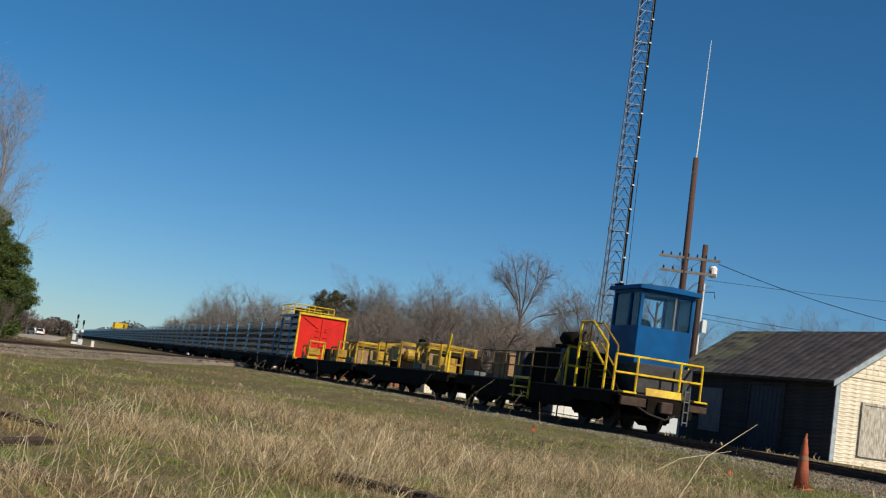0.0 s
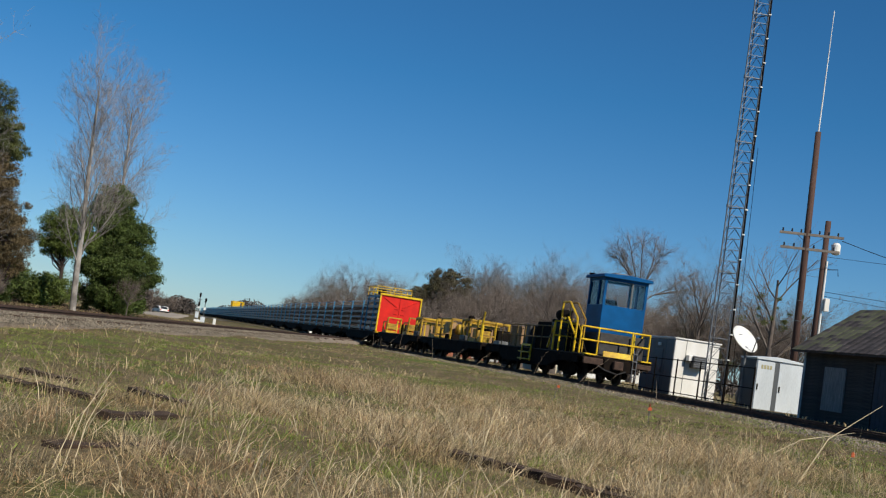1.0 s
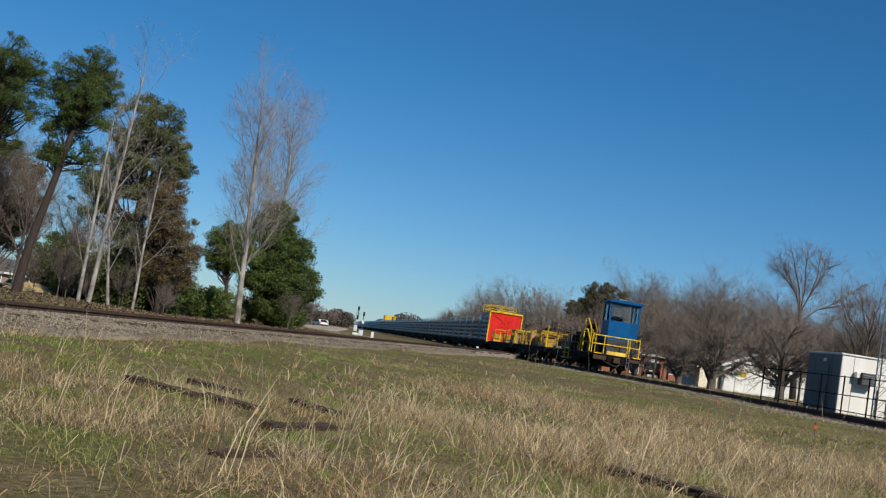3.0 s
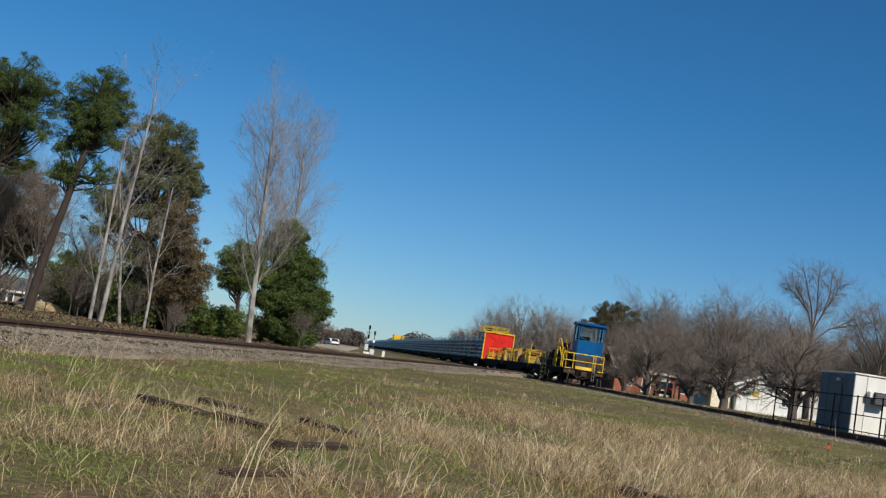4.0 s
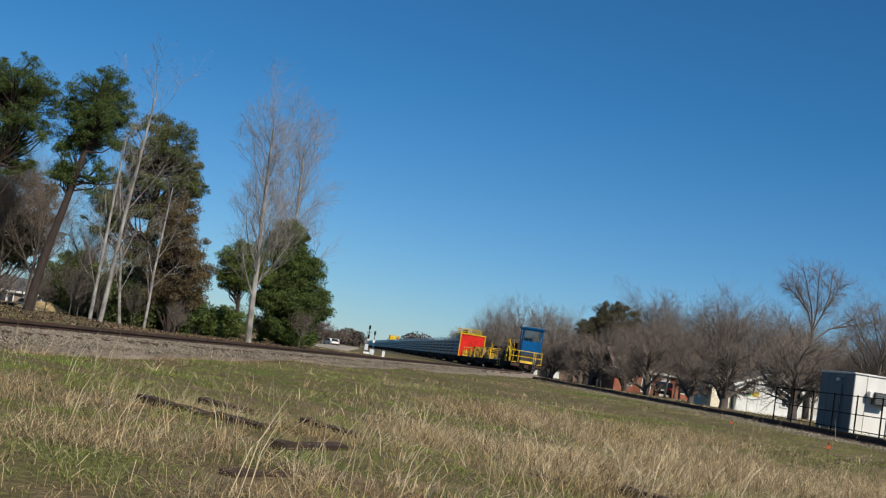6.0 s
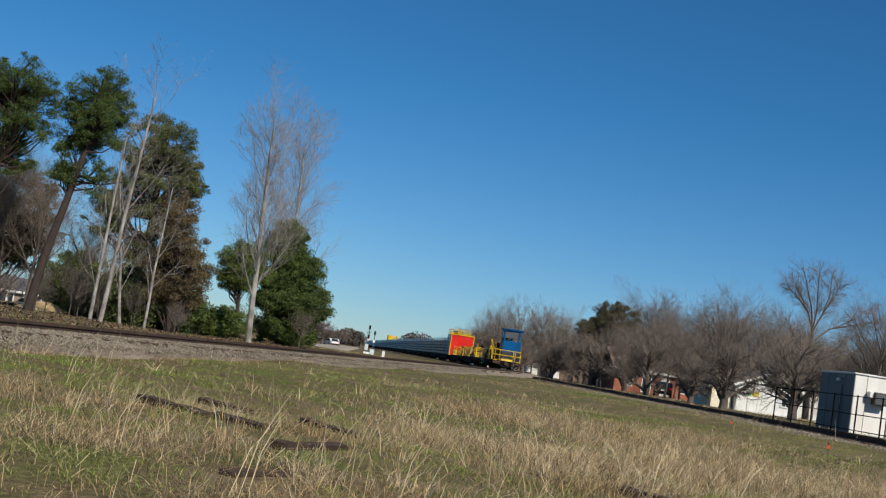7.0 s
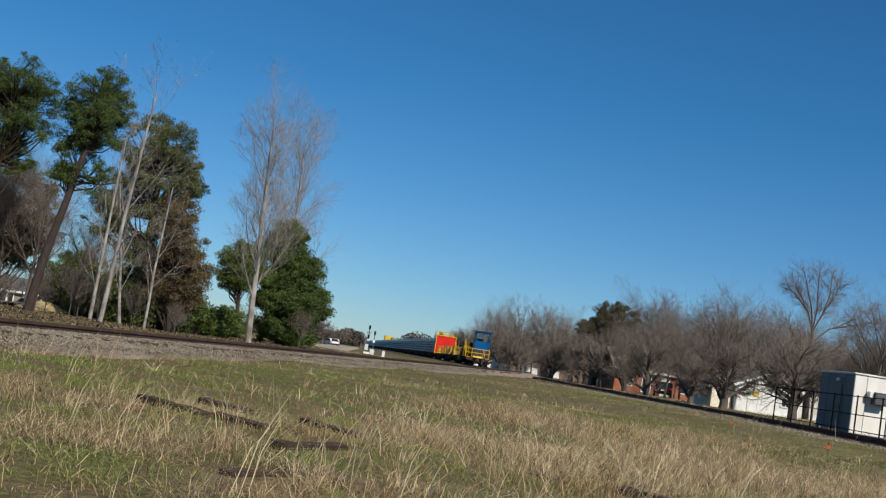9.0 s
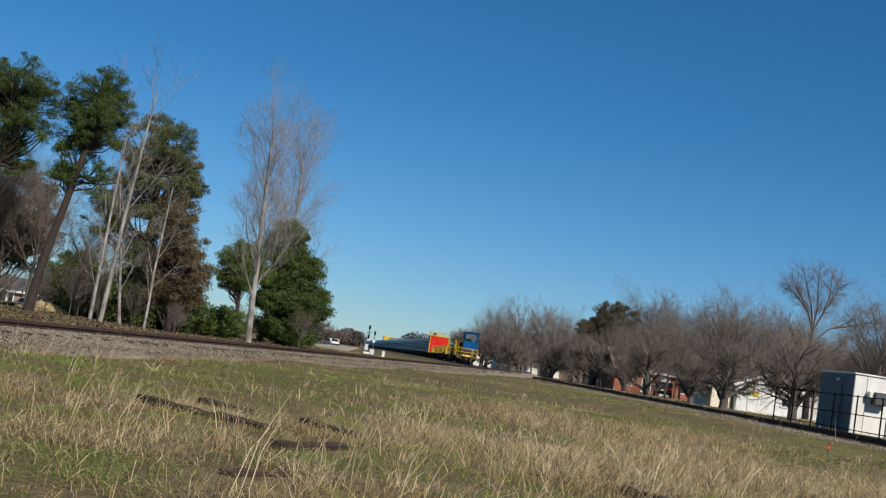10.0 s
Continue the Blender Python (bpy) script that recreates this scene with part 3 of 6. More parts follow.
    bar_set("side_railing_bar", seg, 0.025, mat("dirty_yellow_paint", (0.22, 0.14, 0.025), 0.7, var=0.5, scale=3, col2=(0.08, 0.055, 0.025)), c, "grimy yellow side railing")
    bar_set("stand_bar", [((-1.42, 3.6, 1.1), (-1.42, 3.6, 2.35)), ((-0.6, 3.6, 1.1), (-0.6, 3.6, 2.35)), ((-1.42, 3.6, 2.35), (-0.5, 3.6, 2.35)), ((-1.42, 3.6, 1.75), (-0.6, 3.6, 1.75)), ((-1.42, 3.6, 2.3), (-1.42, 4.3, 1.2))], 0.045, YELLOW, c, "yellow stand bar", 4)
    st = MB().box(-1.72, -1.5, 6.1, 7.5, 0.55, 0.60).box(-1.72, -1.5, 6.1, 7.5, 0.86, 0.91)
    for y in (6.1, 7.44):
        st.box(-1.6, -1.54, y, y + 0.06, 0.5, 1.25)
    st.box(-1.6, -1.54, 6.1, 7.5, 1.16, 1.25)
    part("side_step", st, YELLOW, c, "yellow side step", bevel=0.005)
    part("crate", MB().box(-1.1, 0.5, 9.4, 11.0, 1.1, 2.0), CRATE, c, "tan wooden crate", bevel=0.02)
    lid = MB().box(-1.15, 0.55, 9.35, 11.05, 2.0, 2.06)
    for y in (9.5, 10.2, 10.85):
        lid.box(-1.14, -1.1, y, y + 0.1, 1.12, 2.0)
    part("crate_batten", lid, CRATE, c)
    part("winch", MB().lathe([(0.35, -0.6), (0.35, -0.55), (0.2, -0.5), (0.2, 0.5), (0.35, 0.55), (0.35, 0.6)], (0.2, 12.4, 1.5), "x", 12), YELLOW, c)
    part("grey_plate", MB().box(-1.2, 0.6, 12.7, 13.8, 1.1, 1.28), GREYBOX, c, bevel=0.02)
    TRAIN.append((c, REAR))


def cage(parent, y0, y1, x0, x1, z0, z1, r=0.06):
    seg = []
    for x in (x0, x1):
        for y in (y0, y1):
            seg.append(((x, y, z0), (x, y, z1)))
        seg += [((x, y0, z1), (x, y1, z1)), ((x, y0, (z0 + z1) / 2), (x, y1, (z0 + z1) / 2))]
    seg += [((x0, y, z1), (x1, y, z1)) for y in (y0, y1)]
    bar_set("guard_bar", seg, r, MACHINE, parent, "yellow guard cage bar", 4)


def machine_car(y, layout, label):
    c = thing("machine_car", car_home(y), label, "rail car", "work cars behind the rail racks")
    flat_car(c, 15.1, True)
    for kind, a in layout:
        if kind == "cage":
            cage(c, a, a + 2.6, -1.3, 1.2, 1.1, 2.3)
            part("roller_drum", MB().lathe([(0.2, -0.7), (0.32, -0.6), (0.32, 0.6), (0.2, 0.7)], (0, a + 1.3, 1.75), "x", 14), MACHINE, c)
            part("machine_bed", MB().box(-1.1, 1.0, a + 0.4, a + 2.2, 1.1, 1.4), BLACK, c, bevel=0.03)
            part("side_plate", MB().box(-1.34, -1.28, a + 0.3, a + 1.5, 1.45, 2.1), MACHINE, c, bevel=0.02)
            part("clamp_head", MB().prism([(a + 1.6, 1.4), (a + 2.4, 1.4), (a + 2.3, 2.0), (a + 1.8, 2.1)], "x", -1.2, -0.5), CRATE, c, "tan grimy clamp head", bevel=0.03)
            part("motor", MB().lathe([(0.1, 0), (0.2, 0.05), (0.2, 0.35), (0.08, 0.42)], (0.3, a + 1.9, 2.3), "z", 10), BLACK, c)
        elif kind == "press":
            part("press_frame", MB().box(-1.25, -1.13, a, a + 0.12, 1.1, 2.25).box(-1.25, -1.13, a + 1.7, a + 1.85, 1.1, 2.25).box(-1.25, -1.1, a, a + 1.85, 2.2, 2.34).box(0.95, 1.1, a, a + 0.12, 1.1, 2.25).box(-1.25, 1.1, a, a + 0.14, 2.2, 2.34).box(-1.2, 0.9, a + 0.7, a + 1.0, 2.16, 2.3), MACHINE, c, bevel=0.03)
            part("press_block", MB().box(-1.05, 0.7, a + 0.3, a + 1.6, 1.1, 1.9), CRATE, c, "tan grimy press block", bevel=0.04)
            part("press_head", MB().prism([(a + 0.25, 1.92), (a + 1.6, 1.92), (a + 1.4, 2.15), (a + 0.45, 2.15)], "x", -1.08, 0.6), MACHINE, c, bevel=0.03)
            part("guide_post", MB().box(-1.3, -1.18, a + 0.75, a + 0.9, 1.1, 2.2), MACHINE, c, bevel=0.015)
            part("machine_bed", MB().box(-1.35, -0.4, a + 0.4, a + 1.6, 1.1, 1.4), DARKGREY, c, bevel=0.05)
        elif kind == "arm":
            part("boom_arm", MB().prism([(a, 1.1), (a + 0.2, 1.1), (a + 0.12, 1.9), (a - 0.2, 2.75), (a - 0.34, 2.72), (a - 0.03, 1.8)], "x", -1.32, -1.24), YELLOW, c, "yellow crane arm", bevel=0.015)
            part("boom_foot", MB().box(-1.36, -0.8, a - 0.1, a + 0.4, 1.1, 1.4), MACHINE, c, bevel=0.04)
            part("boom_pin", MB().tube([(-1.45, a + 0.1, 1.8), (-0.7, a + 0.1, 1.8)], 0.07, 8), BLACK, c)
        elif kind == "chair":
            bar_set("stand_bar", [((-1.3, a, 1.1), (-1.3, a, 2.25)), ((-1.3, a, 2.25), (-0.3, a, 2.25)), ((-0.3, a, 1.1), (-0.3, a, 2.25)), ((-1.3, a + 1.6, 1.1), (-1.3, a + 1.6, 1.9)), ((-1.3, a, 1.9), (-1.3, a + 1.6, 1.9)), ((-0.3, a, 1.9), (-0.3, a + 1.6, 1.9)), ((-1.3, a, 1.5), (-0.3, a, 1.5))], 0.06, MACHINE, c, "yellow work stand bar", 4)
            part("stand_plate", MB().prism([(a - 0.2, 1.1), (a + 1.4, 1.1), (a + 1.2, 1.34), (a, 1.28)], "x", -1.38, -0.6), MACHINE, c, bevel=0.02)
            part("tool_box", MB().box(-1.2, -0.45, a + 0.25, a + 1.3, 1.36, 1.82), MACHINE, c, bevel=0.03)
            part("stand_motor", MB().box(-0.1, 0.7, a + 0.2, a + 1.2, 1.1, 1.9), BLACK, c, bevel=0.05)
        elif kind == "post":
            part("stanchion", MB().box(-1.45, -1.37, a, a + 0.08, 1.1, 2.0), YELLOW, c)
    TRAIN.append((c, y))


CAR = 18.4


POST = MB().prism([(-0.05, -0.07), (0.05, -0.07), (0.05, 0.07), (-0.05, 0.07)], "z", 1.1, 3.66).mesh("rack_post", RACK_BLUE, 0.01)
BEAM = MB().box(-1.3, 1.3, -0.05, 0.05, 0, 0.05).mesh("rack_beam", DARKGREY)


def rack_car(y):
    """A flat car with three blue racks that carry tiers of long rails."""
    c = thing("rail_rack_car", car_home(y), "black flat car with blue racks full of long brown rails", "rail car", "rail rack cars")
    flat_car(c, 17.4)
    for k in range(3):
        yy = 2.4 + k * 6.13
        for x in (-1.36, 1.36):
            part("rack_post", POST, None, c, "blue steel rack post", at=(x, yy, 0))
        for j in range(6):
            part("rack_beam", BEAM, None, c, at=(0, yy, 1.16 + j * 0.46))
    for j in range(5):
        z = 1.25 + j * 0.46
        mb = MB()
        for i in range(9):
            x = -1.15 + i * 0.2875
            mb.box(x - 0.03, x + 0.03, -0.45, CAR - 0.47, z + 0.13, z + 0.17)
            mb.box(x - 0.07, x + 0.07, -0.45, CAR - 0.47, z, z + 0.025)
            mb.box(x - 0.012, x + 0.012, -0.45, CAR - 0.47, z + 0.025, z + 0.13)
        tagged(part("rail_tier", mb, RAILSTEEL, c, "tier of long brown rails"), kind="stuff")
    part("side_cable", bars([((-1.47, 0.2, z), (-1.47, 17.2, z)) for z in (3.55, 2.2)], 0.02, 4), RACK_BLUE, c)
    return c


def bulkhead(y):
    w = 1.62
    b = thing("bulkhead_rack", car_home(y), "red end bulkhead in a yellow frame with a railed platform", "rail car end")
    part("frame", MB().box(-w - 0.05, -w + 0.06, -0.1, 0.12, 1.02, 4.05).box(w - 0.06, w + 0.05, -0.1, 0.12, 1.02, 4.05).box(-w - 0.05, w + 0.05, -0.12, 0.14, 3.95, 4.1).box(-w - 0.05, w + 0.05, -0.1, 0.12, 1.0, 1.12), YELLOW, b, "yellow frame", bevel=0.012)
    part("panel", MB().box(-w + 0.06, w - 0.06, 0.0, 0.06, 1.12, 3.95), RED, b, "red steel end panel")
    ribs = MB().box(-0.04, 0.04, -0.05, 0.0, 1.14, 3.95)
    for s in (-1, 1):
        ribs.quadbox([(s * 0.2, -0.05, 3.2), (s * 0.27, -0.05, 3.15), (s * 0.27, 0.0, 3.15), (s * 0.2, 0.0, 3.2), (s * 1.3, -0.05, 3.85), (s * 1.37, -0.05, 3.8), (s * 1.37, 0.0, 3.8), (s * 1.3, 0.0, 3.85)])
        for z in (2.2, 2.6, 3.0):
            ribs.box(s * 0.28 - 0.14, s * 0.28 + 0.14, -0.05, 0.0, z, z + 0.04)
    part("rib", ribs, RED, b)
    for k in range(6):
        part("rail_end_stack", MB().box(-1.45, 1.3, 0.5, 6.4, 1.2 + k * 0.44, 1.42 + k * 0.44), RAILSTEEL, b, bevel=0.01)
    for yy in (0.3, 3.4, 6.6):
        for x in (-1.5, 1.36):
            part("rack_post", MB().box(x, x + 0.14, yy, yy + 0.14, 1.1, 3.85), RACK_BLUE, b, "blue rack post")
    for x in (-1.5, 1.36):
        part("rack_rail", MB().box(x, x + 0.14, 0.44, 6.6, 3.852, 3.95), RACK_BLUE, b, "blue rack top rail")
    seg = [((x, y2, 3.95), (x, y2, 4.75)) for x in (-1.4, 0, 1.4) for y2 in (3.2, 5.0, 7.4)]
    seg += [((-1.4, y2, z), (1.4, y2, z)) for y2 in (3.2, 7.4) for z in (4.75, 4.36)] + [((x, 3.2, z), (x, 7.4, z)) for x in (-1.4, 1.4) for z in (4.75, 4.36)]
    bar_set("platform_railing_bar", seg, 0.035, YELLOW, b, "yellow platform railing")
    part("platform_plate", MB().box(-1.5, 1.5, 0.2, 7.6, 3.955, 4.02), DARKGREY, b)
    part("winch", MB().lathe([(0.3, -0.3), (0.3, 0.3)], (-0.5, 6.0, 4.34), "x", 10), BLACK, b)
    TRAIN.append((b, y))


cab_car()
machine_car(REAR + 14.9, [("arm", 1.2), ("chair", 2.0), ("press", 4.0), ("cage", 8.0), ("chair", 12.0), ("post", 0.4), ("post", 14.6)], "black flat car crowded with yellow rail-handling machines")
machine_car(REAR + 30.9, [("press", 0.8), ("chair", 4.6), ("post", 8.0), ("chair", 12.6)], "black flat car with yellow work stands before the red bulkhead")
bulkhead(REAR + 46.4)
first = rack_car(REAR + 47.2)
TRAIN.append((first, REAR + 47.2))
for n in range(1, 28):
    TRAIN.append((copy_thing(first, car_home(REAR + 47.2 + n * CAR)), REAR + 47.2 + n * CAR))


def gantry(y):
    g = thing("threader_gantry", car_home(y), "yellow gantry standing over the rail racks", "gantry")
    seg = [((x, yy, 3.6), (x, yy, 5.0)) for x in (-1.4, 1.4) for yy in (0, 4, 8)] + [((x, 0, 5.0), (x, 8, 5.0)) for x in (-1.4, 1.4)] + [((-1.4, yy, 5.0), (1.4, yy, 5.0)) for yy in (0, 4, 8)]
    part("frame", bars(seg, 0.12, 4), YELLOW, g)
    part("operator_box", MB().box(-1.4, 0.6, 2.0, 5.5, 3.6, 4.8), YELLOW, g, bevel=0.05)
    TRAIN.append((g, y))


gantry(REAR + 266)


def train_y(t):
    """How far the train has gone since the clip's start."""
    return 13.1 * t - 0.015 * t * t


def motions():
    for car, y in TRAIN:
        walk(car, [(t, car_home(y + train_y(t))) for t in [0.5 * k for k in range(21)]])
    for w, y in ROLLING:
        walk(w, [(k / 30, pose(0, y, WHEEL_R, -math.degrees(train_y(k / 30) / WHEEL_R) % 360)) for k in range(301)])


# ---- buildings and masts beside the track ----


def board_hut():
    """A small board hut: gable to the south, long side to the track."""
    x0, x1, y0, y1, ze, zr = 22.5, 26.9, 31.4, 40.9, 2.9, 4.45
    xm = (x0 + x1) / 2
    h = thing("board_hut", Matrix.Identity(4), "weathered board hut with cream gable and worn dark shingle roof", "hut")
    part("wall", MB().box(x0 + 0.02, x1 - 0.02, y0 + 0.02, y1 - 0.02, 0.0, ze).prism([(x0 + 0.02, ze), (x1 - 0.02, ze), (xm, zr - 0.05)], "y", y0 + 0.02, y1 - 0.02), SHADED_BOARD, h)
    lap = 0.125
    # track-side boards take the shade-darkened colour, the gable stays cream
    me = MB().prism([(0, 0), (0.022, 0), (0.004, lap + 0.02), (-0.012, lap + 0.02)], "y", -(y1 - y0) / 2, (y1 - y0) / 2).mesh("board", SHADED_BOARD)
    for i in range(int((ze - 0.15) / lap)):
        part("board", me, None, h, at=pose(x0 - 0.004, (y0 + y1) / 2, 0.12 + i * lap, 0, 0, 180))
    z = 0.12
    while z < zr - 0.15:
        w = (x1 - x0) / 2 * min(1, (zr - z - lap) / (zr - ze))
        step = lap if z < ze else 0.17
        if z < ze:
            part("board", MB().prism([(-0.022, 0), (0, 0), (0, step + 0.02), (-0.005, step + 0.02)], "x", -w, w), CREAM, h, at=(xm, y0, z))
        else:
            k = int(2 * w / 0.22)
            for j in range(k):
                part("wall_shingle", MB().prism([(-0.026 - 0.006 * (j % 2), 0), (0, 0), (0, step + 0.02), (-0.006, step + 0.02)], "x", 0, 0.21), CREAM, h, at=(xm - w + 0.22 * j + 0.02, y0, z))
        z += step
    part("gable_rail", MB().box(x0 + 0.05, x1 - 0.05, y0 - 0.045, y0 - 0.002, ze - 0.06, ze + 0.04), CREAM, h)
    part("corner_post", MB().box(x0 - 0.05, x0 + 0.1, y0 - 0.05, y0 - 0.005, 0.05, ze), TRIM, h)
    part("corner_post", MB().box(x0 - 0.045, x0 - 0.005, y1 - 0.12, y1 + 0.02, 0.05, ze), TRIM, h)
    d = part("door", MB().box(x0 - 0.07, x0 - 0.03, 34.15, 36.05, 0.12, 2.32), DOORDARK, h, "dark plank door")
    for j in range(7):
        part("door_plank", MB().box(x0 - 0.085, x0 - 0.07, 34.2 + j * 0.26, 34.44 + j * 0.26, 0.16, 2.24), DOORDARK, d)
    part("door_frame", MB().box(x0 - 0.1, x0 - 0.03, 34.0, 34.13, 0.1, 2.45).box(x0 - 0.1, x0 - 0.03, 36.07, 36.2, 0.1, 2.45).box(x0 - 0.1, x0 - 0.03, 34.14, 36.06, 2.34, 2.45), SHADED_BOARD, d)
    part("shutter", MB().box(x0 - 0.08, x0 - 0.03, 37.9, 39.3, 0.55, 2.1), mat("grey_shutter_board", (0.27, 0.27, 0.26), 0.9, var=0.4, scale=4, streak=(1, 6, 0.6)), h, "grey boarded window")
    wf = part("boarded_window", MB().box(23.5, 24.45, y0 - 0.06, y0 - 0.028, 0.55, 2.05), BOARDUP, h, "boarded window with peeling white paint")
    for a in ((23.42, 23.5, 0.47, 2.13), (24.45, 24.53, 0.47, 2.13), (23.5, 24.45, 0.47, 0.55), (23.5, 24.45, 2.05, 2.13)):
        part("window_trim", MB().box(a[0], a[1], y0 - 0.085, y0 - 0.028, a[2], a[3]), BOARDUP, wf)
    # roof: two slabs with courses of shingles on the side that faces the track
    slope = math.atan2(zr - ze, xm - x0)
    over = 0.4
    for s in (-1, 1):
        xe = xm + s * ((x1 - x0) / 2 + over)
        zeave = ze - over * math.tan(slope)
        part("roof_deck", MB().prism([(xm, zr), (xe, zeave), (xe, zeave - 0.07), (xm, zr - 0.09)], "y", y0 - 0.35, y1 + 0.35), SHINGLE, h)
        part("rake_board", MB().prism([(xm, zr + 0.01), (xe, zeave + 0.01), (xe, zeave - 0.17), (xm, zr - 0.19)], "y", y0 - 0.40, y0 - 0.352), TRIM, h, "grey-blue rake board")
    run = ((x1 - x0) / 2 + over) / math.cos(slope)
    rows, cols = 14, 21
    sw, sh = (y1 - y0 + 0.7) / cols, run / rows
    shm = MB().box(0, sh * 1.25, -sw / 2 + 0.006, sw / 2 - 0.006, 0, 0.022).mesh("shingle", SHINGLE)
    msm = MB().box(0, sh * 1.25, -sw / 2 + 0.006, sw / 2 - 0.006, 0, 0.022).mesh("shingle", MOSS)
    rnd = random.Random(4)
    for r in range(rows):
        for c in range(cols):
            s0 = r * sh - 0.02
            yy = y0 - 0.35 + (c + 0.5) * sw
            mossy = yy > 38.6 + 1.4 * noise.noise((r * 0.4, c * 0.3, 2)) and rnd.random() < 0.75
            m = Matrix.Translation((xm - (run - s0) * math.cos(slope), yy + rnd.uniform(-0.02, 0.02), zr - (run - s0) * math.sin(slope) + 0.004 + rnd.uniform(0, 0.008))) @ pose(0, 0, 0, 0, -math.degrees(slope) - 1.6, 0)
            part("shingle", msm if mossy else shm, None, h, at=m)


def equipment_shelter():
    x0, x1, y0, y1, zt = 21.75, 23.95, 51.4, 55.2, 2.72
    t = thing("equipment_shelter", Matrix.Identity(4), "white boxy equipment shelter with its shaded side coloured grey and an air conditioner", "shelter")
    part("body", MB().box(x0, x1, y0, y1, 0.12, zt), SHELTER, t, bevel=0.02)
    # the white wall's shaded side, coloured dark grey
    for k in range(4):
        part("side_panel", MB().box(x0 - 0.03, x0 - 0.003, y0 + 0.02 + k * 0.95, y0 + 0.94 + k * 0.95, 0.14, zt - 0.03), SHADE_GREY, t, "white side panel coloured grey for its shade", bevel=0.006)
    part("roof_edge", MB().box(x0 - 0.06, x1 + 0.06, y0 - 0.06, y1 + 0.06, zt, zt + 0.07), WHITE, t, bevel=0.01)
    d = part("side_door", MB().box(x0 - 0.06, x0 - 0.032, y0 + 1.2, y0 + 2.1, 0.2, 2.2), SHADE_GREY, t, bevel=0.01)
    part("door_handle", MB().box(x0 - 0.11, x0 - 0.06, y0 + 1.3, y0 + 1.36, 1.1, 1.3), GALV, d)
    part("door_light", MB().box(x0 - 0.14, x0 - 0.032, y0 + 1.5, y0 + 1.75, 2.35, 2.5), WHITE, t, bevel=0.02)
    ac = part("air_conditioner", MB().box(22.55, 23.2, y0 - 0.42, y0 - 0.002, 1.5, 2.05), mat("dark_vent_box", (0.07, 0.07, 0.07), 0.6), t, "dark wall air conditioner", bevel=0.02)
    for k in range(5):
        part("louvre", MB().box(22.6, 23.15, y0 - 0.44, y0 - 0.42, 1.56 + k * 0.09, 1.60 + k * 0.09), GALV, ac)
    part("ac_hood", MB().box(22.35, 22.55, y0 - 0.3, y0 - 0.002, 1.75, 2.05), WHITE, t, bevel=0.02)
    part("conduit", MB().tube([(23.5, y0 - 0.03, 0.2), (23.5, y0 - 0.03, 1.4)], 0.03, 6), GALV, t)
    part("seam", MB().box(22.3, 22.32, y0 - 0.008, y0 - 0.001, 0.14, zt), SHADE_GREY, t)
    part("skid", MB().box(x0 + 0.05, x0 + 0.25, y0, y1, -0.02, 0.12).box(x1 - 0.25, x1 - 0.05, y0, y1, -0.02, 0.12), BLACK, t)


def relay_cabinet():
    x0, x1, y0, y1, zt = 23.15, 25.45, 46.0, 47.4, 2.3
    t = thing("relay_cabinet", Matrix.Identity(4), "pale grey two-door metal relay cabinet with a low gable top", "cabinet")
    part("body", MB().box(x0, x1, y0, y1, 0.02, zt - 0.08), CABGREY, t, bevel=0.01)
    # the cabinet's side in shade, put on as a dark sheet
    part("dark_side", MB().box(x0 - 0.025, x0 - 0.002, y0 + 0.02, y1, 0.04, zt - 0.1), SHADE_GREY, t)
    part("top", MB().prism([(x0 - 0.05, zt - 0.08), (x1 + 0.05, zt - 0.08), (x1 + 0.05, zt - 0.02), (x0 + 0.95, zt + 0.10), (x0 - 0.05, zt - 0.02)], "y", y0 - 0.08, y1 + 0.05), CABGREY, t, bevel=0.006)
    for a, b in ((x0 + 0.03, x0 + 0.82), (x0 + 1.03, x0 + 2.1)):
        d = part("cabinet_door", MB().box(a, b, y0 - 0.035, y0 - 0.002, 0.08, zt - 0.14), CABGREY, t, bevel=0.008)
        part("handle", MB().box(a + 0.06, a + 0.1, y0 - 0.07, y0 - 0.035, 0.95, 1.2), BLACK, d)
    # a dark strip for the shadow between the doors
    part("door_gap", MB().box(x0 + 0.83, x0 + 1.02, y0 - 0.02, y0 - 0.002, 0.06, zt - 0.12), SHADE_GREY, t)
    for k in range(4):
        part("faded_letter_bar", MB().box(x0 + 0.2 + k * 0.13, x0 + 0.29 + k * 0.13, y0 - 0.04, y0 - 0.035, 1.84, 2.0), FADED, t, "faded yellow letter bar")


def satellite_dish():
    t = thing("satellite_dish", Matrix.Translation((22.55, 46.2, 0)) @ Matrix.Scale(1.3, 4), "white satellite dish on a steel post", "satellite dish")
    part("post", MB().tube([(0.25, 0.3, 0), (0.25, 0.3, 1.75), (0.1, 0.2, 2.0)], 0.04, 8), GALV, t)
    prof = [(0.001, 0.0), (0.2, 0.015), (0.35, 0.05), (0.5, 0.11), (0.505, 0.13), (0.34, 0.075), (0.19, 0.04), (0.001, 0.025)]
    m = Matrix.Translation((0.0, 0.1, 2.2)) @ Matrix.Rotation(radians(-26), 4, "Y") @ Matrix.Rotation(radians(62), 4, "X") @ Matrix.Rotation(radians(32), 4, "Y")
    r = part("reflector", MB().lathe(prof, sides=28), WHITE, t, smooth=True, at=m)
    part("feed_arm", MB().tube([(0, -0.5, 0.1), (0.0, -0.25, 0.5)], 0.02, 6), GALV, r)
    part("feed_horn", MB().lathe([(0.03, 0.45), (0.05, 0.5), (0.05, 0.58)], (0, -0.25, 0), "z", 8), GALV, r)
    part("badge", MB().box(-0.1, 0.1, 0.2, 0.26, 0.045, 0.05), GALV, r)


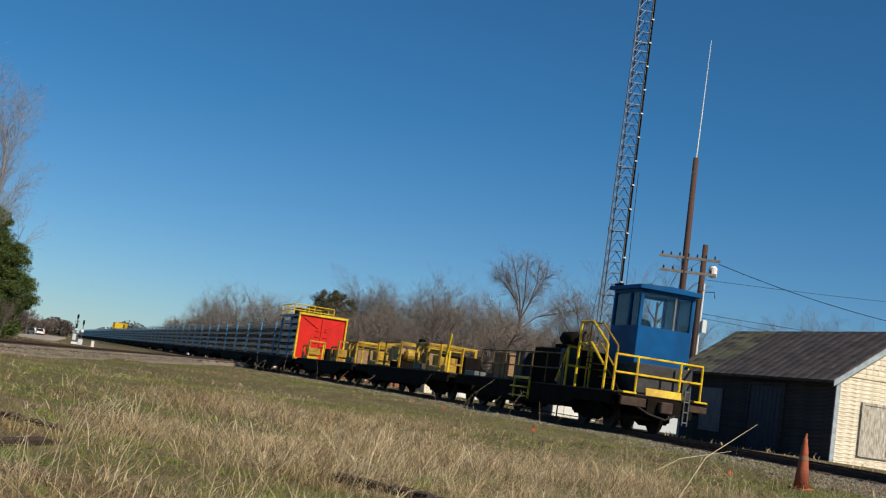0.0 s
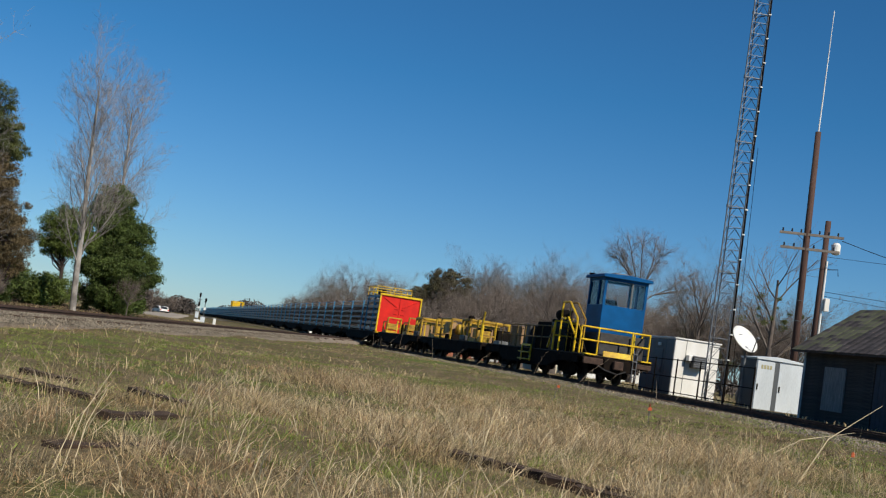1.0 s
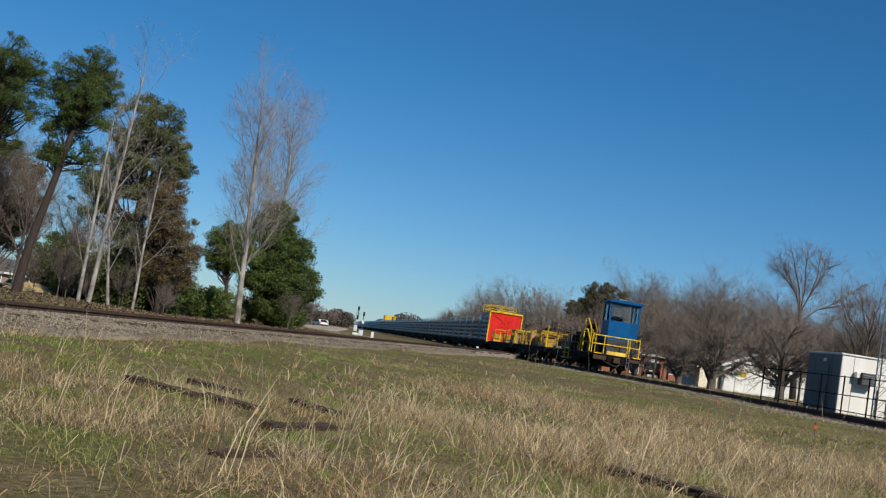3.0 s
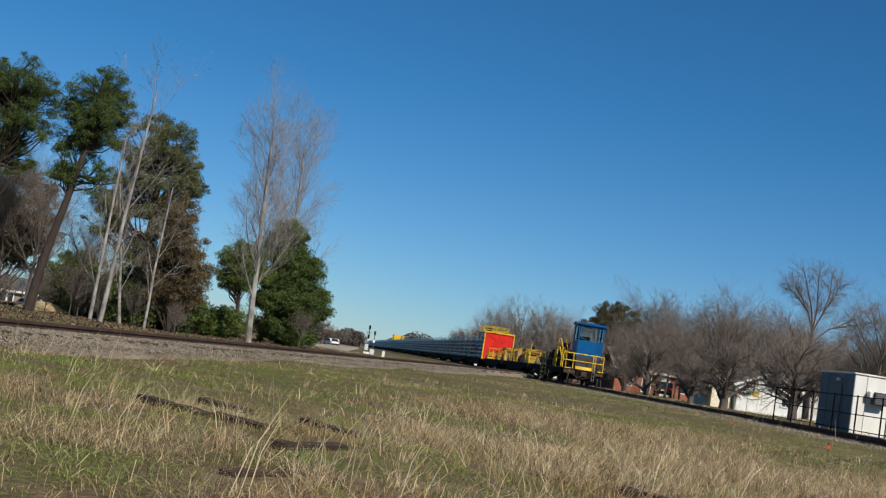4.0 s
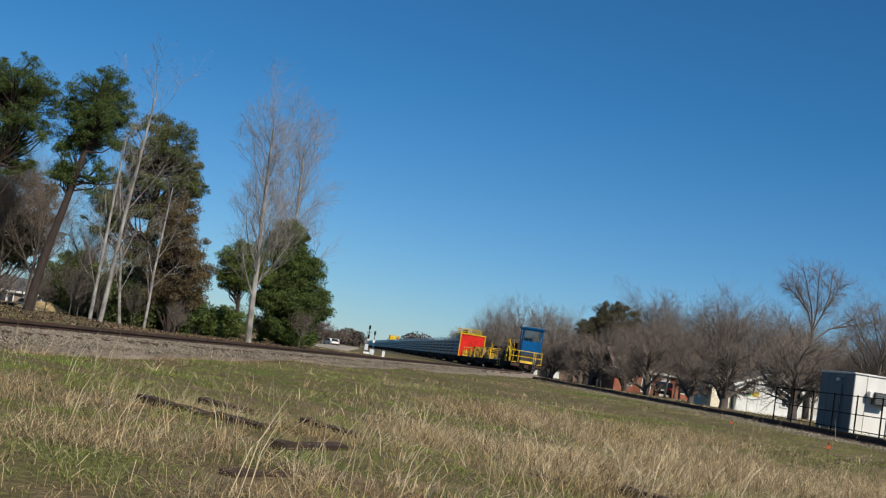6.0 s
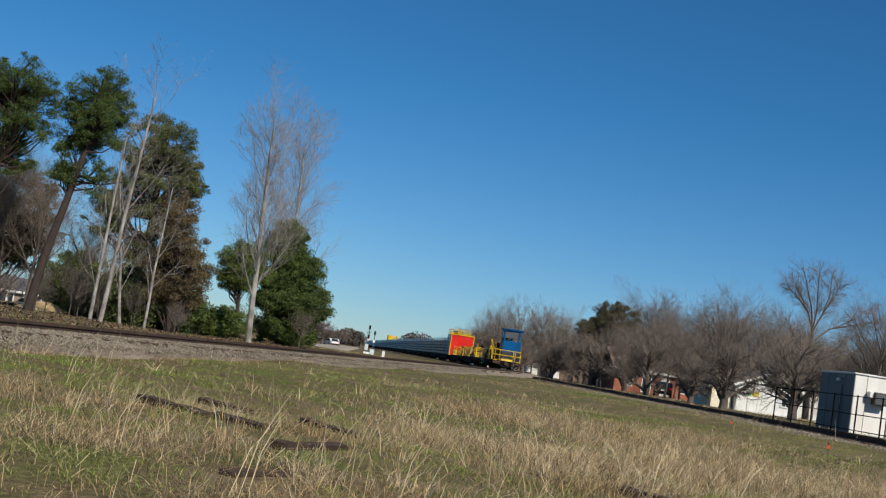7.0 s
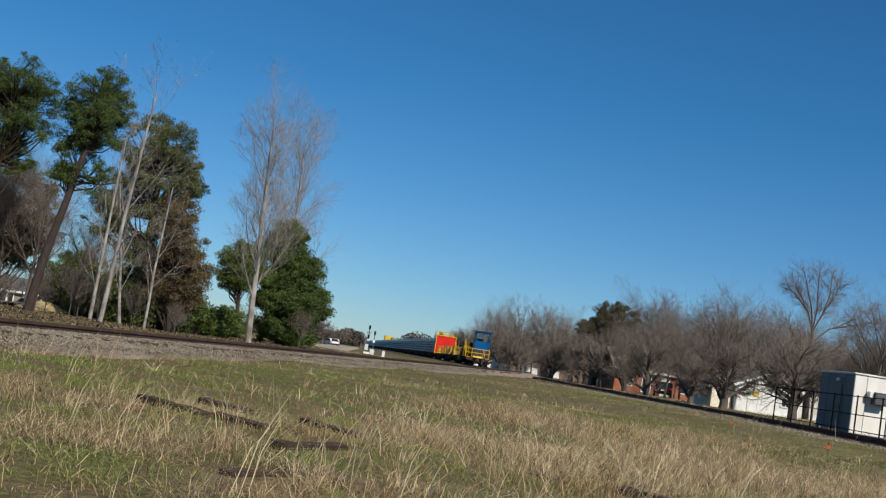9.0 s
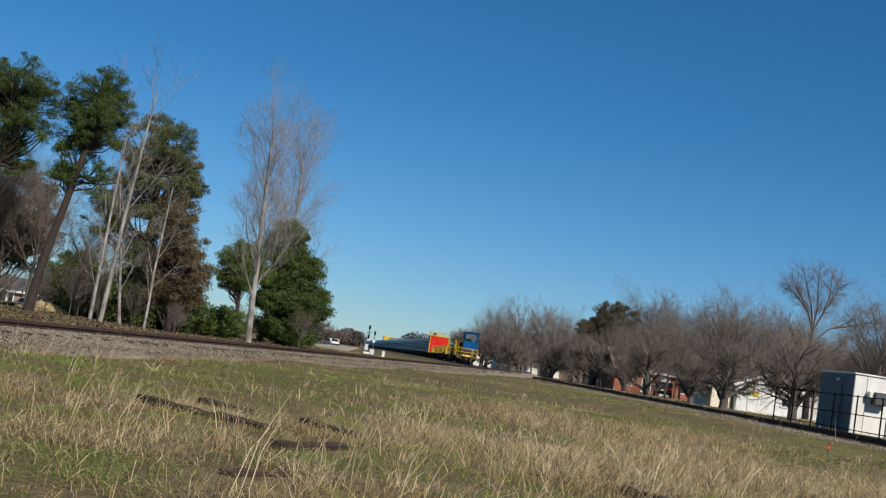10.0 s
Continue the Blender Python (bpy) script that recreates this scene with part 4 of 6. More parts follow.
def lattice_mast():
    """A guyed three-legged mast in bolted sections."""
    bx, by, w, H, sec = 22.42, 48.5, 0.916, 37.7, 2.9
    t = thing("lattice_mast", Matrix.Translation((bx, by, 0)), "tall galvanised three-legged lattice mast", "radio mast")
    rr = w / math.sqrt(3)
    legs = [Vector((rr * math.cos(a), rr * math.sin(a), 0)) for a in (radians(205), radians(325), radians(85))]
    up = Vector((0, 0, 1))

    def taper(z):
        return 1 - 0.0135 * z

    part("footing", MB().box(-0.8, 0.8, -0.8, 0.8, -0.05, 0.15), DIRT, t, bevel=0.03)
    for i, l in enumerate(legs):
        part("leg", MB().tube([l, l * taper(H) + up * H], 0.032 if i != 1 else 0.042, 6), GALV, t)
    for s in range(int(H / sec)):
        mb = MB()
        for i in range(3):
            a, b = legs[i], legs[(i + 1) % 3]
            for k in range(6):
                z = s * sec + k * 0.5
                p, q, mid = a * taper(z) + up * z, b * taper(z) + up * z, (a + b) / 2 * taper(z + 0.5) + up * (z + 0.5)
                mb.tube([p, q], 0.024 if k == 0 else 0.013, 4)
                mb.tube([p, mid], 0.011, 3)
                mb.tube([q, mid], 0.014, 3)
            mb.tube([a * taper(s * sec) + up * (s * sec - 0.06), a * taper(s * sec) + up * (s * sec + 0.06)], 0.06, 6)
        tagged(part("brace_section", mb, GALV, t), kind="stuff")
    part("feed_cable", MB().tube([legs[1] + Vector((0.05, -0.04, 0)), legs[1] * taper(H) + Vector((0.05, -0.04, H - 1))], 0.04, 6), BLACK, t, "black feed cable")
    for s in range(30):
        l = legs[1] * taper(s * 1.1 + 0.9)
        part("cable_clamp", MB().box(l.x - 0.02, l.x + 0.09, l.y - 0.1, l.y - 0.03, s * 1.1 + 0.9, s * 1.1 + 0.95), WHITE, t)
    part("hanging_wire", MB().tube([(0.75, 0, 11.5), (0.85, 0, 6), (0.9, 0.0, 0)], 0.012, 4), BLACK, t)


def utility_pole(name, x, y, top, lean, label, whip=False):
    t = thing(name, Matrix.Translation((x, y, 0)), label, "utility pole")
    part("pole", MB().tube([(0, 0, -0.3), (lean * 0.5, 0, top * 0.5), (lean, 0, top)], [0.17, 0.15, 0.125], 12), POLEWOOD, t, smooth=True)
    if whip:
        part("whip_antenna", MB().tube([(lean, 0, top - 0.7), (lean + 0.02, 0, top + 1.5), (lean + 0.05, 0, 18.3)], [0.035, 0.03, 0.014], 8), WHITE, t, "white whip antenna")
    return t


def crossarm(t, z, half, cx, n):
    d = Vector((math.cos(radians(28)), -math.sin(radians(28)), 0))
    c = Vector((cx, -0.16, z))
    a, b = c - d * half, c + d * half
    nrm = Vector((d.y, -d.x, 0)) * 0.05
    arm = part("crossarm", MB().quadbox([a - nrm, b - nrm, b + nrm, a + nrm, a - nrm + Vector((0, 0, 0.11)), b - nrm + Vector((0, 0, 0.11)), b + nrm + Vector((0, 0, 0.11)), a + nrm + Vector((0, 0, 0.11))]), mat("grey_weathered_arm", (0.28, 0.24, 0.2), 0.9, var=0.3, scale=4), t)
    for k in range(n):
        p = a + (b - a) * ((k + 0.35) / n)
        part("insulator", MB().lathe([(0.02, 0.11), (0.05, 0.16), (0.035, 0.2), (0.045, 0.24), (0.02, 0.27)], p, "z", 8), GLASSDARK, arm)
    return a, b


def wires():
    def sag(a, b, s):
        a, b = Vector(a), Vector(b)
        return [a + (b - a) * u - Vector((0, 0, s * 4 * u * (1 - u))) for u in [k / 16 for k in range(17)]]
    for a, b, s, r in (((27.7, 48.4, 8.05), (52, 51, 7.6), 0.9, 0.017), ((27.8, 49.7, 5.8), (55, 50.5, 7.2), 0.35, 0.011), ((27.8, 49.7, 7.4), (57, 50, 9.8), 0.3, 0.009), ((27.8, 49.7, 5.6), (55, 51, 6.4), 0.35, 0.009)):
        tagged(part("overhead_wire", MB().tube(sag(a, b, s), r, 5), BLACK), "thin black sagging overhead wire", "wire", "overhead wires")


def utility_poles():
    p = utility_pole("radio_pole", 26.1, 48.4, 12.7, -0.2, "tall brown wooden pole with crossarms and a whip antenna", True)
    a = crossarm(p, 8.0, 1.37, 0.0, 7)
    crossarm(p, 7.35, 1.26, 0.0, 6)
    for s in (-1, 1):
        part("arm_brace", MB().tube([(0.0, -0.12, 7.55), (s * 0.5, -0.12 - s * 0.26, 8.0)], 0.016, 4), GALV, p)
    for k, (dz, dx) in enumerate(((4.2, -0.15), (5.1, -0.16))):
        part("step_bolt", MB().tube([(dx - 0.1, -0.1, dz), (dx + 0.1, -0.2, dz)], 0.015, 4), GALV, p)
    q = utility_pole("transformer_pole", 27.7, 49.8, 9.05, 0.0, "dark wooden pole with a white conduit and small transformer", False)
    part("conduit", MB().tube([(0.08, -0.17, 0), (0.08, -0.16, 7.2)], 0.05, 8), WHITE, q, "white conduit")
    part("transformer", MB().lathe([(0.1, 7.55), (0.2, 7.6), (0.2, 8.0), (0.12, 8.1)], (0.48, -0.1, 0), "z", 14), WHITE, q, "pale transformer can")
    part("meter_box", MB().box(0.12, 0.36, -0.35, -0.14, 4.9, 5.5), WHITE, q, "white meter box", bevel=0.02)
    part("bracket", MB().tube([(0, 0, 6.8), (0.7, -0.1, 6.9), (0.75, -0.1, 6.6)], 0.02, 5), BLACK, q)
    part("cap_lamp", MB().box(0.45, 0.75, -0.3, -0.1, 3.6, 3.8), WHITE, q, bevel=0.03)


def fence():
    t = thing("pipe_fence", Matrix.Identity(4), "dark pipe fence along the equipment yard", "fence")
    for k in range(8):
        part("post", MB().tube([(20.6, 41.0 + k * 2.4, -0.1), (20.6, 41.0 + k * 2.4, 1.75)], 0.035, 6), BLACK, t)
    for z in (1.7, 0.95, 0.3):
        part("rail", MB().tube([(20.6, 41.0, z), (20.6, 57.8, z)], 0.02, 5), BLACK, t)
    t2 = thing("pipe_fence", Matrix.Identity(4), "white plank barrier behind the equipment yard", "fence")
    for y in (44.5, 46.5, 48.5):
        part("post", MB().box(25.9, 26.0, y + 3, y + 3.1, -0.1, 1.3), WHITE, t2)
    for z in (1.15, 0.7):
        part("plank", MB().box(25.85, 25.89, 47.3, 51.8, z, z + 0.12), WHITE, t2)
    g = thing("gas_tank", pose(24.6, 49.3, 0), "dark yard machine on a low stand", "machine")
    part("tank", MB().lathe([(0.1, -0.6), (0.3, -0.5), (0.3, 0.5), (0.1, 0.6)], (0, 0, 0.55), "x", 12), GREYBOX, g)
    part("stand", MB().box(-0.45, -0.35, -0.25, 0.25, 0, 0.4).box(0.35, 0.45, -0.25, 0.25, 0, 0.4), BLACK, g)


def traffic_cone():
    x, y = 10.15, 14.75
    z = float(height(np.array(x), np.array(y)))
    t = thing("traffic_cone", pose(x, y, z, 1.5, -2, 10), "faded orange traffic cone with a torn top", "traffic cone")
    part("base", MB().box(-0.135, 0.135, -0.135, 0.135, 0.0, 0.03), ORANGE, t, bevel=0.012)
    part("cone", MB().lathe([(0.11, 0.03), (0.088, 0.25), (0.06, 0.48), (0.05, 0.58), (0.034, 0.66), (0.03, 0.72), (0.02, 0.725)], sides=20), ORANGE, t, smooth=True)
    part("collar", MB().lathe([(0.071, 0.42), (0.065, 0.47), (0.061, 0.475)], sides=20), mat("dirty_pale_collar", (0.36, 0.17, 0.1), 0.7), t, "pale worn collar")
    part("torn_tip", MB().quadbox([(-0.03, -0.01, 0.7), (0.02, -0.01, 0.7), (0.02, 0.01, 0.7), (-0.03, 0.01, 0.7), (0.0, -0.01, 0.80), (0.02, -0.01, 0.79), (0.02, 0.01, 0.79), (0.0, 0.01, 0.8)]), ORANGE, t)


def marker_flag(x, y, h):
    z = float(height(np.array(x), np.array(y)))
    t = thing("marker_flag", pose(x, y, z, 0, random.uniform(-12, 12), random.uniform(0, 90)), "small orange survey flag on a wire in the grass", "flag", "survey flags")
    part("wire", MB().tube([(0, 0, -0.05), (0.01, 0, h)], 0.004, 4), GALV, t)
    part("flag", MB().prism([(0, h - 0.05), (0.03, h - 0.04), (0.065, h - 0.05), (0.065, h), (0.03, h + 0.01), (0, h)], "y", -0.003, 0.003), FLAGORANGE, t)


def signal_mast():
    t = thing("railway_signal", Matrix.Translation((1.0, 150, -0.72)), "two-headed railway signal mast with silver cabinets", "railway signal")
    part("mast", MB().tube([(0, 0, 0), (0, 0, 3.5)], 0.06, 8), GALV, t)
    part("second_mast", MB().tube([(0.75, 0.4, 0), (0.75, 0.4, 2.9)], 0.055, 8), GALV, t)
    for x, y, z in ((0, 0, 3.35), (0, 0, 2.2), (0.75, 0.4, 2.75)):
        hd = part("signal_head", MB().box(x - 0.12, x + 0.12, y - 0.22, y - 0.08, z - 0.26, z + 0.26), BLACK, t, bevel=0.04)
        for dz in (-0.13, 0.13):
            part("lens", MB().lathe([(0.07, -0.1), (0.07, 0.0)], (x, y - 0.2, z + dz), "y", 10), LENS_RED, hd)
            part("hood", MB().prism([(x - 0.09, z + dz + 0.03), (x + 0.09, z + dz + 0.03), (x + 0.06, z + dz + 0.1), (x - 0.06, z + dz + 0.1)], "y", y - 0.36, y - 0.22), BLACK, hd)
    for x, z in ((0, 1.7), (0.75, 1.55)):
        part("number_plate", MB().box(x - 0.14, x + 0.14, -0.1, -0.07, z, z + 0.34), WHITE, t, "blank white plate")
    part("cabinet", MB().box(0.4, 0.95, -0.5, 0.15, 0.0, 0.7), CABGREY, t, "silver cabinet", bevel=0.03)
    part("relay_box", MB().box(-0.3, 0.12, -0.35, -0.06, 0.5, 1.25), CABGREY, t, bevel=0.03)
    part("foundation", MB().box(-0.35, 0.4, -0.4, 0.3, -0.1, 0.3), WHITE, t, "pale concrete foundation", bevel=0.03)
    part("ladder", bars([((-0.2, 0.15, 0), (-0.2, 0.15, 2.8)), ((0.1, 0.15, 0), (0.1, 0.15, 2.8))] + [((-0.2, 0.15, 0.3 * k), (0.1, 0.15, 0.3 * k)) for k in range(1, 9)], 0.02, 4), GALV, t)
    part("platform", MB().box(-0.3, 0.3, -0.05, 0.4, 2.75, 2.8), GALV, t)
    p = thing("marker_post", Matrix.Translation((1.74, 83, -0.15)), "short white marker post beside the track", "post")
    part("post", MB().box(-0.1, 0.1, -0.06, 0.06, -0.1, 0.52), WHITE, p, bevel=0.02)
    part("cap", MB().box(-0.11, 0.11, -0.07, 0.07, 0.52, 0.55), GALV, p)


track("main_track", MAIN_M, -30, 1200, RAIL_Z, 300, 8, "rusty rails on dark ties in ballast", True)
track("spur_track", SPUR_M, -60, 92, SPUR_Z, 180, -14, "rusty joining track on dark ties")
board_hut()
equipment_shelter()
relay_cabinet()
satellite_dish()
lattice_mast()
utility_poles()
wires()
fence()
traffic_cone()
for fx, fy, fh in ((7.67, 24.1, 0.3), (7.34, 18.0, 0.25), (7.7, 18.9, 0.28), (7.65, 12.6, 0.2)):
    marker_flag(fx, fy, fh)
signal_mast()

# ---- houses and cars ----


def house(name, x, y, w, d, eave, ridge, wallm, roofm, label, gable="x", windows=(), door=None, yaw=0):
    """A house of width w along x and depth d; its front faces -y. windows: (x, z, width, height) on the front."""
    t = thing(name, pose(x, y, float(height(np.array(x * 1.0), np.array(y * 1.0))), 0, 0, yaw), label, "house")
    mb = MB().box(-w / 2, w / 2, 0, d, -0.1, eave)
    if gable == "y":
        mb.prism([(-w / 2, eave), (w / 2, eave), (0, ridge - 0.05)], "y", 0, d)
    else:
        mb.prism([(0, eave), (d, eave), (d / 2, ridge - 0.05)], "x", -w / 2, w / 2)
    part("wall", mb, wallm, t)
    o = 0.4
    if gable == "y":
        for s in (-1, 1):
            e = s * (w / 2 + o)
            ze = eave - o * (ridge - eave) / (w / 2)
            part("roof", MB().prism([(0, ridge), (e, ze), (e, ze + 0.12), (0, ridge + 0.14)], "y", -o, d + o), roofm, t)
            part("rake_trim", MB().prism([(0, ridge + 0.02), (e, ze + 0.02), (e, ze - 0.18), (0, ridge - 0.18)], "y", -o - 0.04, -o), WHITE, t)
    else:
        for s in (0, 1):
            e = -o if s == 0 else d + o
            ze = eave - o * (ridge - eave) / (d / 2)
            part("roof", MB().prism([(d / 2, ridge), (e, ze), (e, ze + 0.12), (d / 2, ridge + 0.14)], "x", -w / 2 - o, w / 2 + o), roofm, t)
        part("fascia", MB().box(-w / 2 - o, w / 2 + o, -o - 0.03, -o, eave - 0.35, eave - 0.1), WHITE, t)
    for wx, wz, ww, wh in windows:
        win = part("window", MB().box(wx - ww / 2, wx + ww / 2, -0.05, -0.003, wz, wz + wh), GLASSDARK, t)
        for a in ((wx - ww / 2 - 0.1, wx - ww / 2, wz - 0.1, wz + wh + 0.1), (wx + ww / 2, wx + ww / 2 + 0.1, wz - 0.1, wz + wh + 0.1), (wx - ww / 2, wx + ww / 2, wz - 0.1, wz), (wx - ww / 2, wx + ww / 2, wz + wh, wz + wh + 0.1), (wx - 0.025, wx + 0.025, wz, wz + wh)):
            part("window_frame", MB().box(a[0], a[1], -0.08, -0.003, a[2], a[3]), WHITE, win)
    if door is not None:
        dd = part("door", MB().box(door - 0.5, door + 0.5, -0.06, -0.003, 0.05, 2.1), WHITE, t)
        part("door_knob", MB().box(door + 0.35, door + 0.42, -0.1, -0.06, 1.0, 1.08), GALV, dd)
    return t


house("brick_house", 33.0, 131, 9.2, 9, 2.7, 4.6, BRICK, ROOFBROWN, "red brick house with white framed windows behind street trees", "x", [(-3.2, 0.75, 1.1, 1.3), (-1.0, 0.3, 0.9, 2.0), (3.4, 0.75, 1.1, 1.3)], 1.1)
house("white_house", 44.5, 116, 9, 9, 2.6, 4.9, WHITE, ROOFGREY, "white house with a front gable behind the street trees", "y", [(-2.6, 0.8, 1.0, 1.3), (2.6, 0.8, 1.0, 1.3)], 0.2)
house("white_garage", 33.6, 96, 5.4, 6, 2.3, 3.5, WHITE, ROOFGREY, "low white gabled garage with a grey roof", "y", [(1.5, 0.9, 0.7, 0.8)], -1.2)
house("cream_house", 29.9, 96.5, 1.7, 5, 2.2, 3.2, CREAM, ROOFGREY, "narrow cream shed beside a thick tree", "y", [], None)
house("far_brick_house", 35.9, 205, 6.4, 9, 2.5, 4.6, mat("brown_brick_wall", (0.22, 0.14, 0.10), 0.9, var=0.25), ROOFBROWN, "brown-roofed brick house with white gable trim", "y", [(2.2, 0.9, 0.9, 1.2)], -1.6)
house("far_white_house", 33.0, 245, 9, 8, 2.6, 4.2, WHITE, ROOFGREY, "small white house far down the street", "x", [(-2, 0.8, 1.0, 1.2)], 1.5)
house("far_white_house", 30.0, 285, 5, 8, 2.1, 3.4, WHITE, ROOFBROWN, "small white house far down the street", "y", [(-1.2, 0.8, 0.9, 1.0)], 1.2)
house("bungalow", -43.0, 146, 16, 9, 2.5, 3.9, mat("tan_brick_wall", (0.3, 0.22, 0.16), 0.9, var=0.25), ROOFGREY, "low bungalow with a grey roof behind the pines", "x", [(-4.5, 0.8, 1.6, 1.2), (0.5, 0.8, 1.6, 1.2), (5.2, 0.8, 1.0, 1.2)], 3.0)


def carport(x, y):
    t = thing("carport", pose(x, y, float(height(np.array(x), np.array(y * 1.0)))), "low white carport with thin posts", "carport")
    for px in (-3.4, 0, 3.4):
        for py in (0, 5):
            part("post", MB().box(px - 0.05, px + 0.05, py, py + 0.1, 0, 2.3), WHITE, t)
    part("roof", MB().prism([(-3.7, 2.3), (3.7, 2.3), (3.7, 2.4), (0, 2.6), (-3.7, 2.4)], "y", -0.4, 5.5), ROOFGREY, t, bevel=0.01)


def parked_car(x, y, yaw, paint, label, tall=0.0):
    """A car that points along its own +y."""
    t = thing("parked_car", pose(x, y, float(height(np.array(x), np.array(y * 1.0))) + (0.1 if 22 < x < 29 else 0.0), 0, 0, yaw), label, "car")
    hb = 0.85 + tall
    side = [(-2.2, 0.35), (2.15, 0.35), (2.25, 0.6), (2.1, hb - 0.05), (1.0, hb + 0.02), (0.45, hb + 0.55), (-1.4, hb + 0.6), (-2.1, hb + 0.1), (-2.25, 0.7)]
    part("body", MB().prism(side, "x", -0.88, 0.88), paint, t, bevel=0.06)
    part("rear_window", MB().quadbox([(-0.7, -2.13, hb + 0.12), (0.7, -2.13, hb + 0.12), (0.7, -2.08, hb + 0.12), (-0.7, -2.08, hb + 0.12), (-0.6, -1.52, hb + 0.56), (0.6, -1.52, hb + 0.56), (0.6, -1.46, hb + 0.56), (-0.6, -1.46, hb + 0.56)]), GLASSDARK, t)
    for s in (-1, 1):
        part("side_window", MB().prism([(-1.7, hb + 0.1), (0.75, hb + 0.1), (0.4, hb + 0.48), (-1.35, hb + 0.52)], "x", s * 0.875 - 0.01, s * 0.875 + 0.02), GLASSDARK, t)
        part("tail_light", MB().box(s * 0.72 - 0.12, s * 0.72 + 0.12, -2.29, -2.2, hb - 0.12, hb + 0.05), RED, t)
        for yy in (-1.35, 1.4):
            w = part("wheel", MB().lathe([(0.2, -0.1), (0.33, -0.1), (0.34, 0), (0.33, 0.1), (0.2, 0.1)], (s * 0.82, yy, 0.33), "x", 16), RUBBER, t)
            part("rim", MB().lathe([(0.05, -0.11), (0.2, -0.08), (0.2, 0.08), (0.05, 0.11)], (s * 0.83, yy, 0.33), "x", 12), GALV, w)
    part("plate_bar", MB().box(-0.26, 0.26, -2.3, -2.27, 0.68, 0.82), WHITE, t, "pale plate bar")
    part("bumper", MB().box(-0.85, 0.85, -2.32, -2.2, 0.38, 0.58), BLACK, t, bevel=0.03)


carport(-36.0, 124)
parked_car(-34.6, 127, 75, WHITE, "white car under the carport", 0.1)
parked_car(-31.4, 126, 60, WHITE, "white car on the drive behind the pines")
parked_car(31.6, 122.0, -13, CARBLACK, "black car parked tail-on before the brick house", 0.15)
parked_car(-5.2, 225, 20, WHITE, "white car far down the dirt lane")


def sign_board(x, y):
    t = thing("sign_board", pose(x, y, 0, 0, 0, -12), "white yard sign with yellow and green panels", "sign")
    for s in (-0.8, 0.8):
        part("post", MB().box(s - 0.04, s + 0.04, -0.05, 0.05, 0, 1.7), WHITE, t)
    part("board", MB().box(-0.9, 0.9, -0.09, -0.05, 1.15, 1.7), WHITE, t)
    part("panel_yellow", MB().box(0.3, 0.82, -0.1, -0.09, 1.2, 1.6), YELLOWSIGN, t, "yellow panel")
    part("panel_green", MB().box(-0.05, 0.25, -0.1, -0.09, 1.2, 1.6), GREENSIGN, t, "green panel")
    for k in range(3):
        part("letter_bar", MB().box(-0.8, -0.2, -0.1, -0.09, 1.25 + 0.13 * k, 1.30 + 0.13 * k), GREYBOX, t)


sign_board(29.2, 88)
part("sand_mound", MB().lathe([(1.3, -0.1), (1.1, 0.12), (0.7, 0.3), (0.25, 0.42), (0.02, 0.44)], sides=14), SAND, None, smooth=True, at=(-12.6, 48.5, 0.0))
tagged(bpy.data.objects["sand_mound"], "small heap of yellow sand beyond the track", "sand heap")

# ---- trees ----


def grow(rng, limbs, twigs, p, d, length, r, level, top, kids, angle, lift, reach=(0.42, 0.72), stout=0.55, low=0.28):
    segs = 5 if level == 0 else (3 if level < 3 else 2)
    pts, rad = [p], [r]
    q = p.copy()
    dd = d.copy()
    for s in range(segs):
        wob = 0.05 if level == 0 else 0.16
        dd = (dd + Vector((rng.uniform(-wob, wob), rng.uniform(-wob, wob), lift * 0.12 + rng.uniform(-wob, wob) * 0.5))).normalized()
        q = q + dd * (length / segs)
        pts.append(q.copy())
        rad.append(r * (1 - (0.72 if level == 0 else 0.68) * (s + 1) / segs))
    (limbs if level < 2 else twigs).tube(pts, rad, 7 if level == 0 else (5 if level == 1 else 3), cap=False)
    if level >= top:
        return
    n = kids[level]
    first_at = low if level == 0 else 0.2
    for k in range(n):
        u = first_at + (1 - first_at) * (k + rng.random()) / n
        i = min(int(u * segs), segs - 1)
        f = u * segs - i
        base = pts[i].lerp(pts[i + 1], f)
        ax = (pts[i + 1] - pts[i]).normalized()
        az = rng.uniform(0, 2 * math.pi) if level else k * 2.4 + rng.uniform(-0.4, 0.4)
        side = ax.orthogonal().normalized()
        side = Matrix.Rotation(az, 3, ax) @ side
        a = radians(rng.uniform(*angle[min(level, len(angle) - 1)]))
        nd = (ax * math.cos(a) + side * math.sin(a)).normalized()
        ln = length * (rng.uniform(*reach) * (1.0 - 0.35 * u) if level == 0 else rng.uniform(0.42, 0.72) * (1.0 - 0.2 * u))
        rr = max(0.004, r * (1 - 0.7 * u) * (stout if level == 0 else 0.6))
        grow(rng, limbs, twigs, base, nd, ln, rr, level + 1, top, kids, angle, lift, reach, stout, low)


def bare_tree(name, seed, H, r, kids, angle, lift, bark, twigm, label, lean=(0, 0), top=4, group="bare trees", reach=(0.42, 0.72), stout=0.55, low=0.28):
    rng = random.Random(seed)
    limbs, twigs = MB(), MB()
    grow(rng, limbs, twigs, Vector((0, 0, -0.15)), Vector((lean[0], lean[1], 1)).normalized(), H * 0.92, r, 0, top, kids, angle, lift, reach, stout, low)
    t = thing(name, Matrix.Identity(4), label, "tree", group)
    part("trunk", limbs, bark, t, smooth=True)
    tagged(part("crown", twigs, twigm, t, "bare winter twigs"), kind="stuff")
    return t


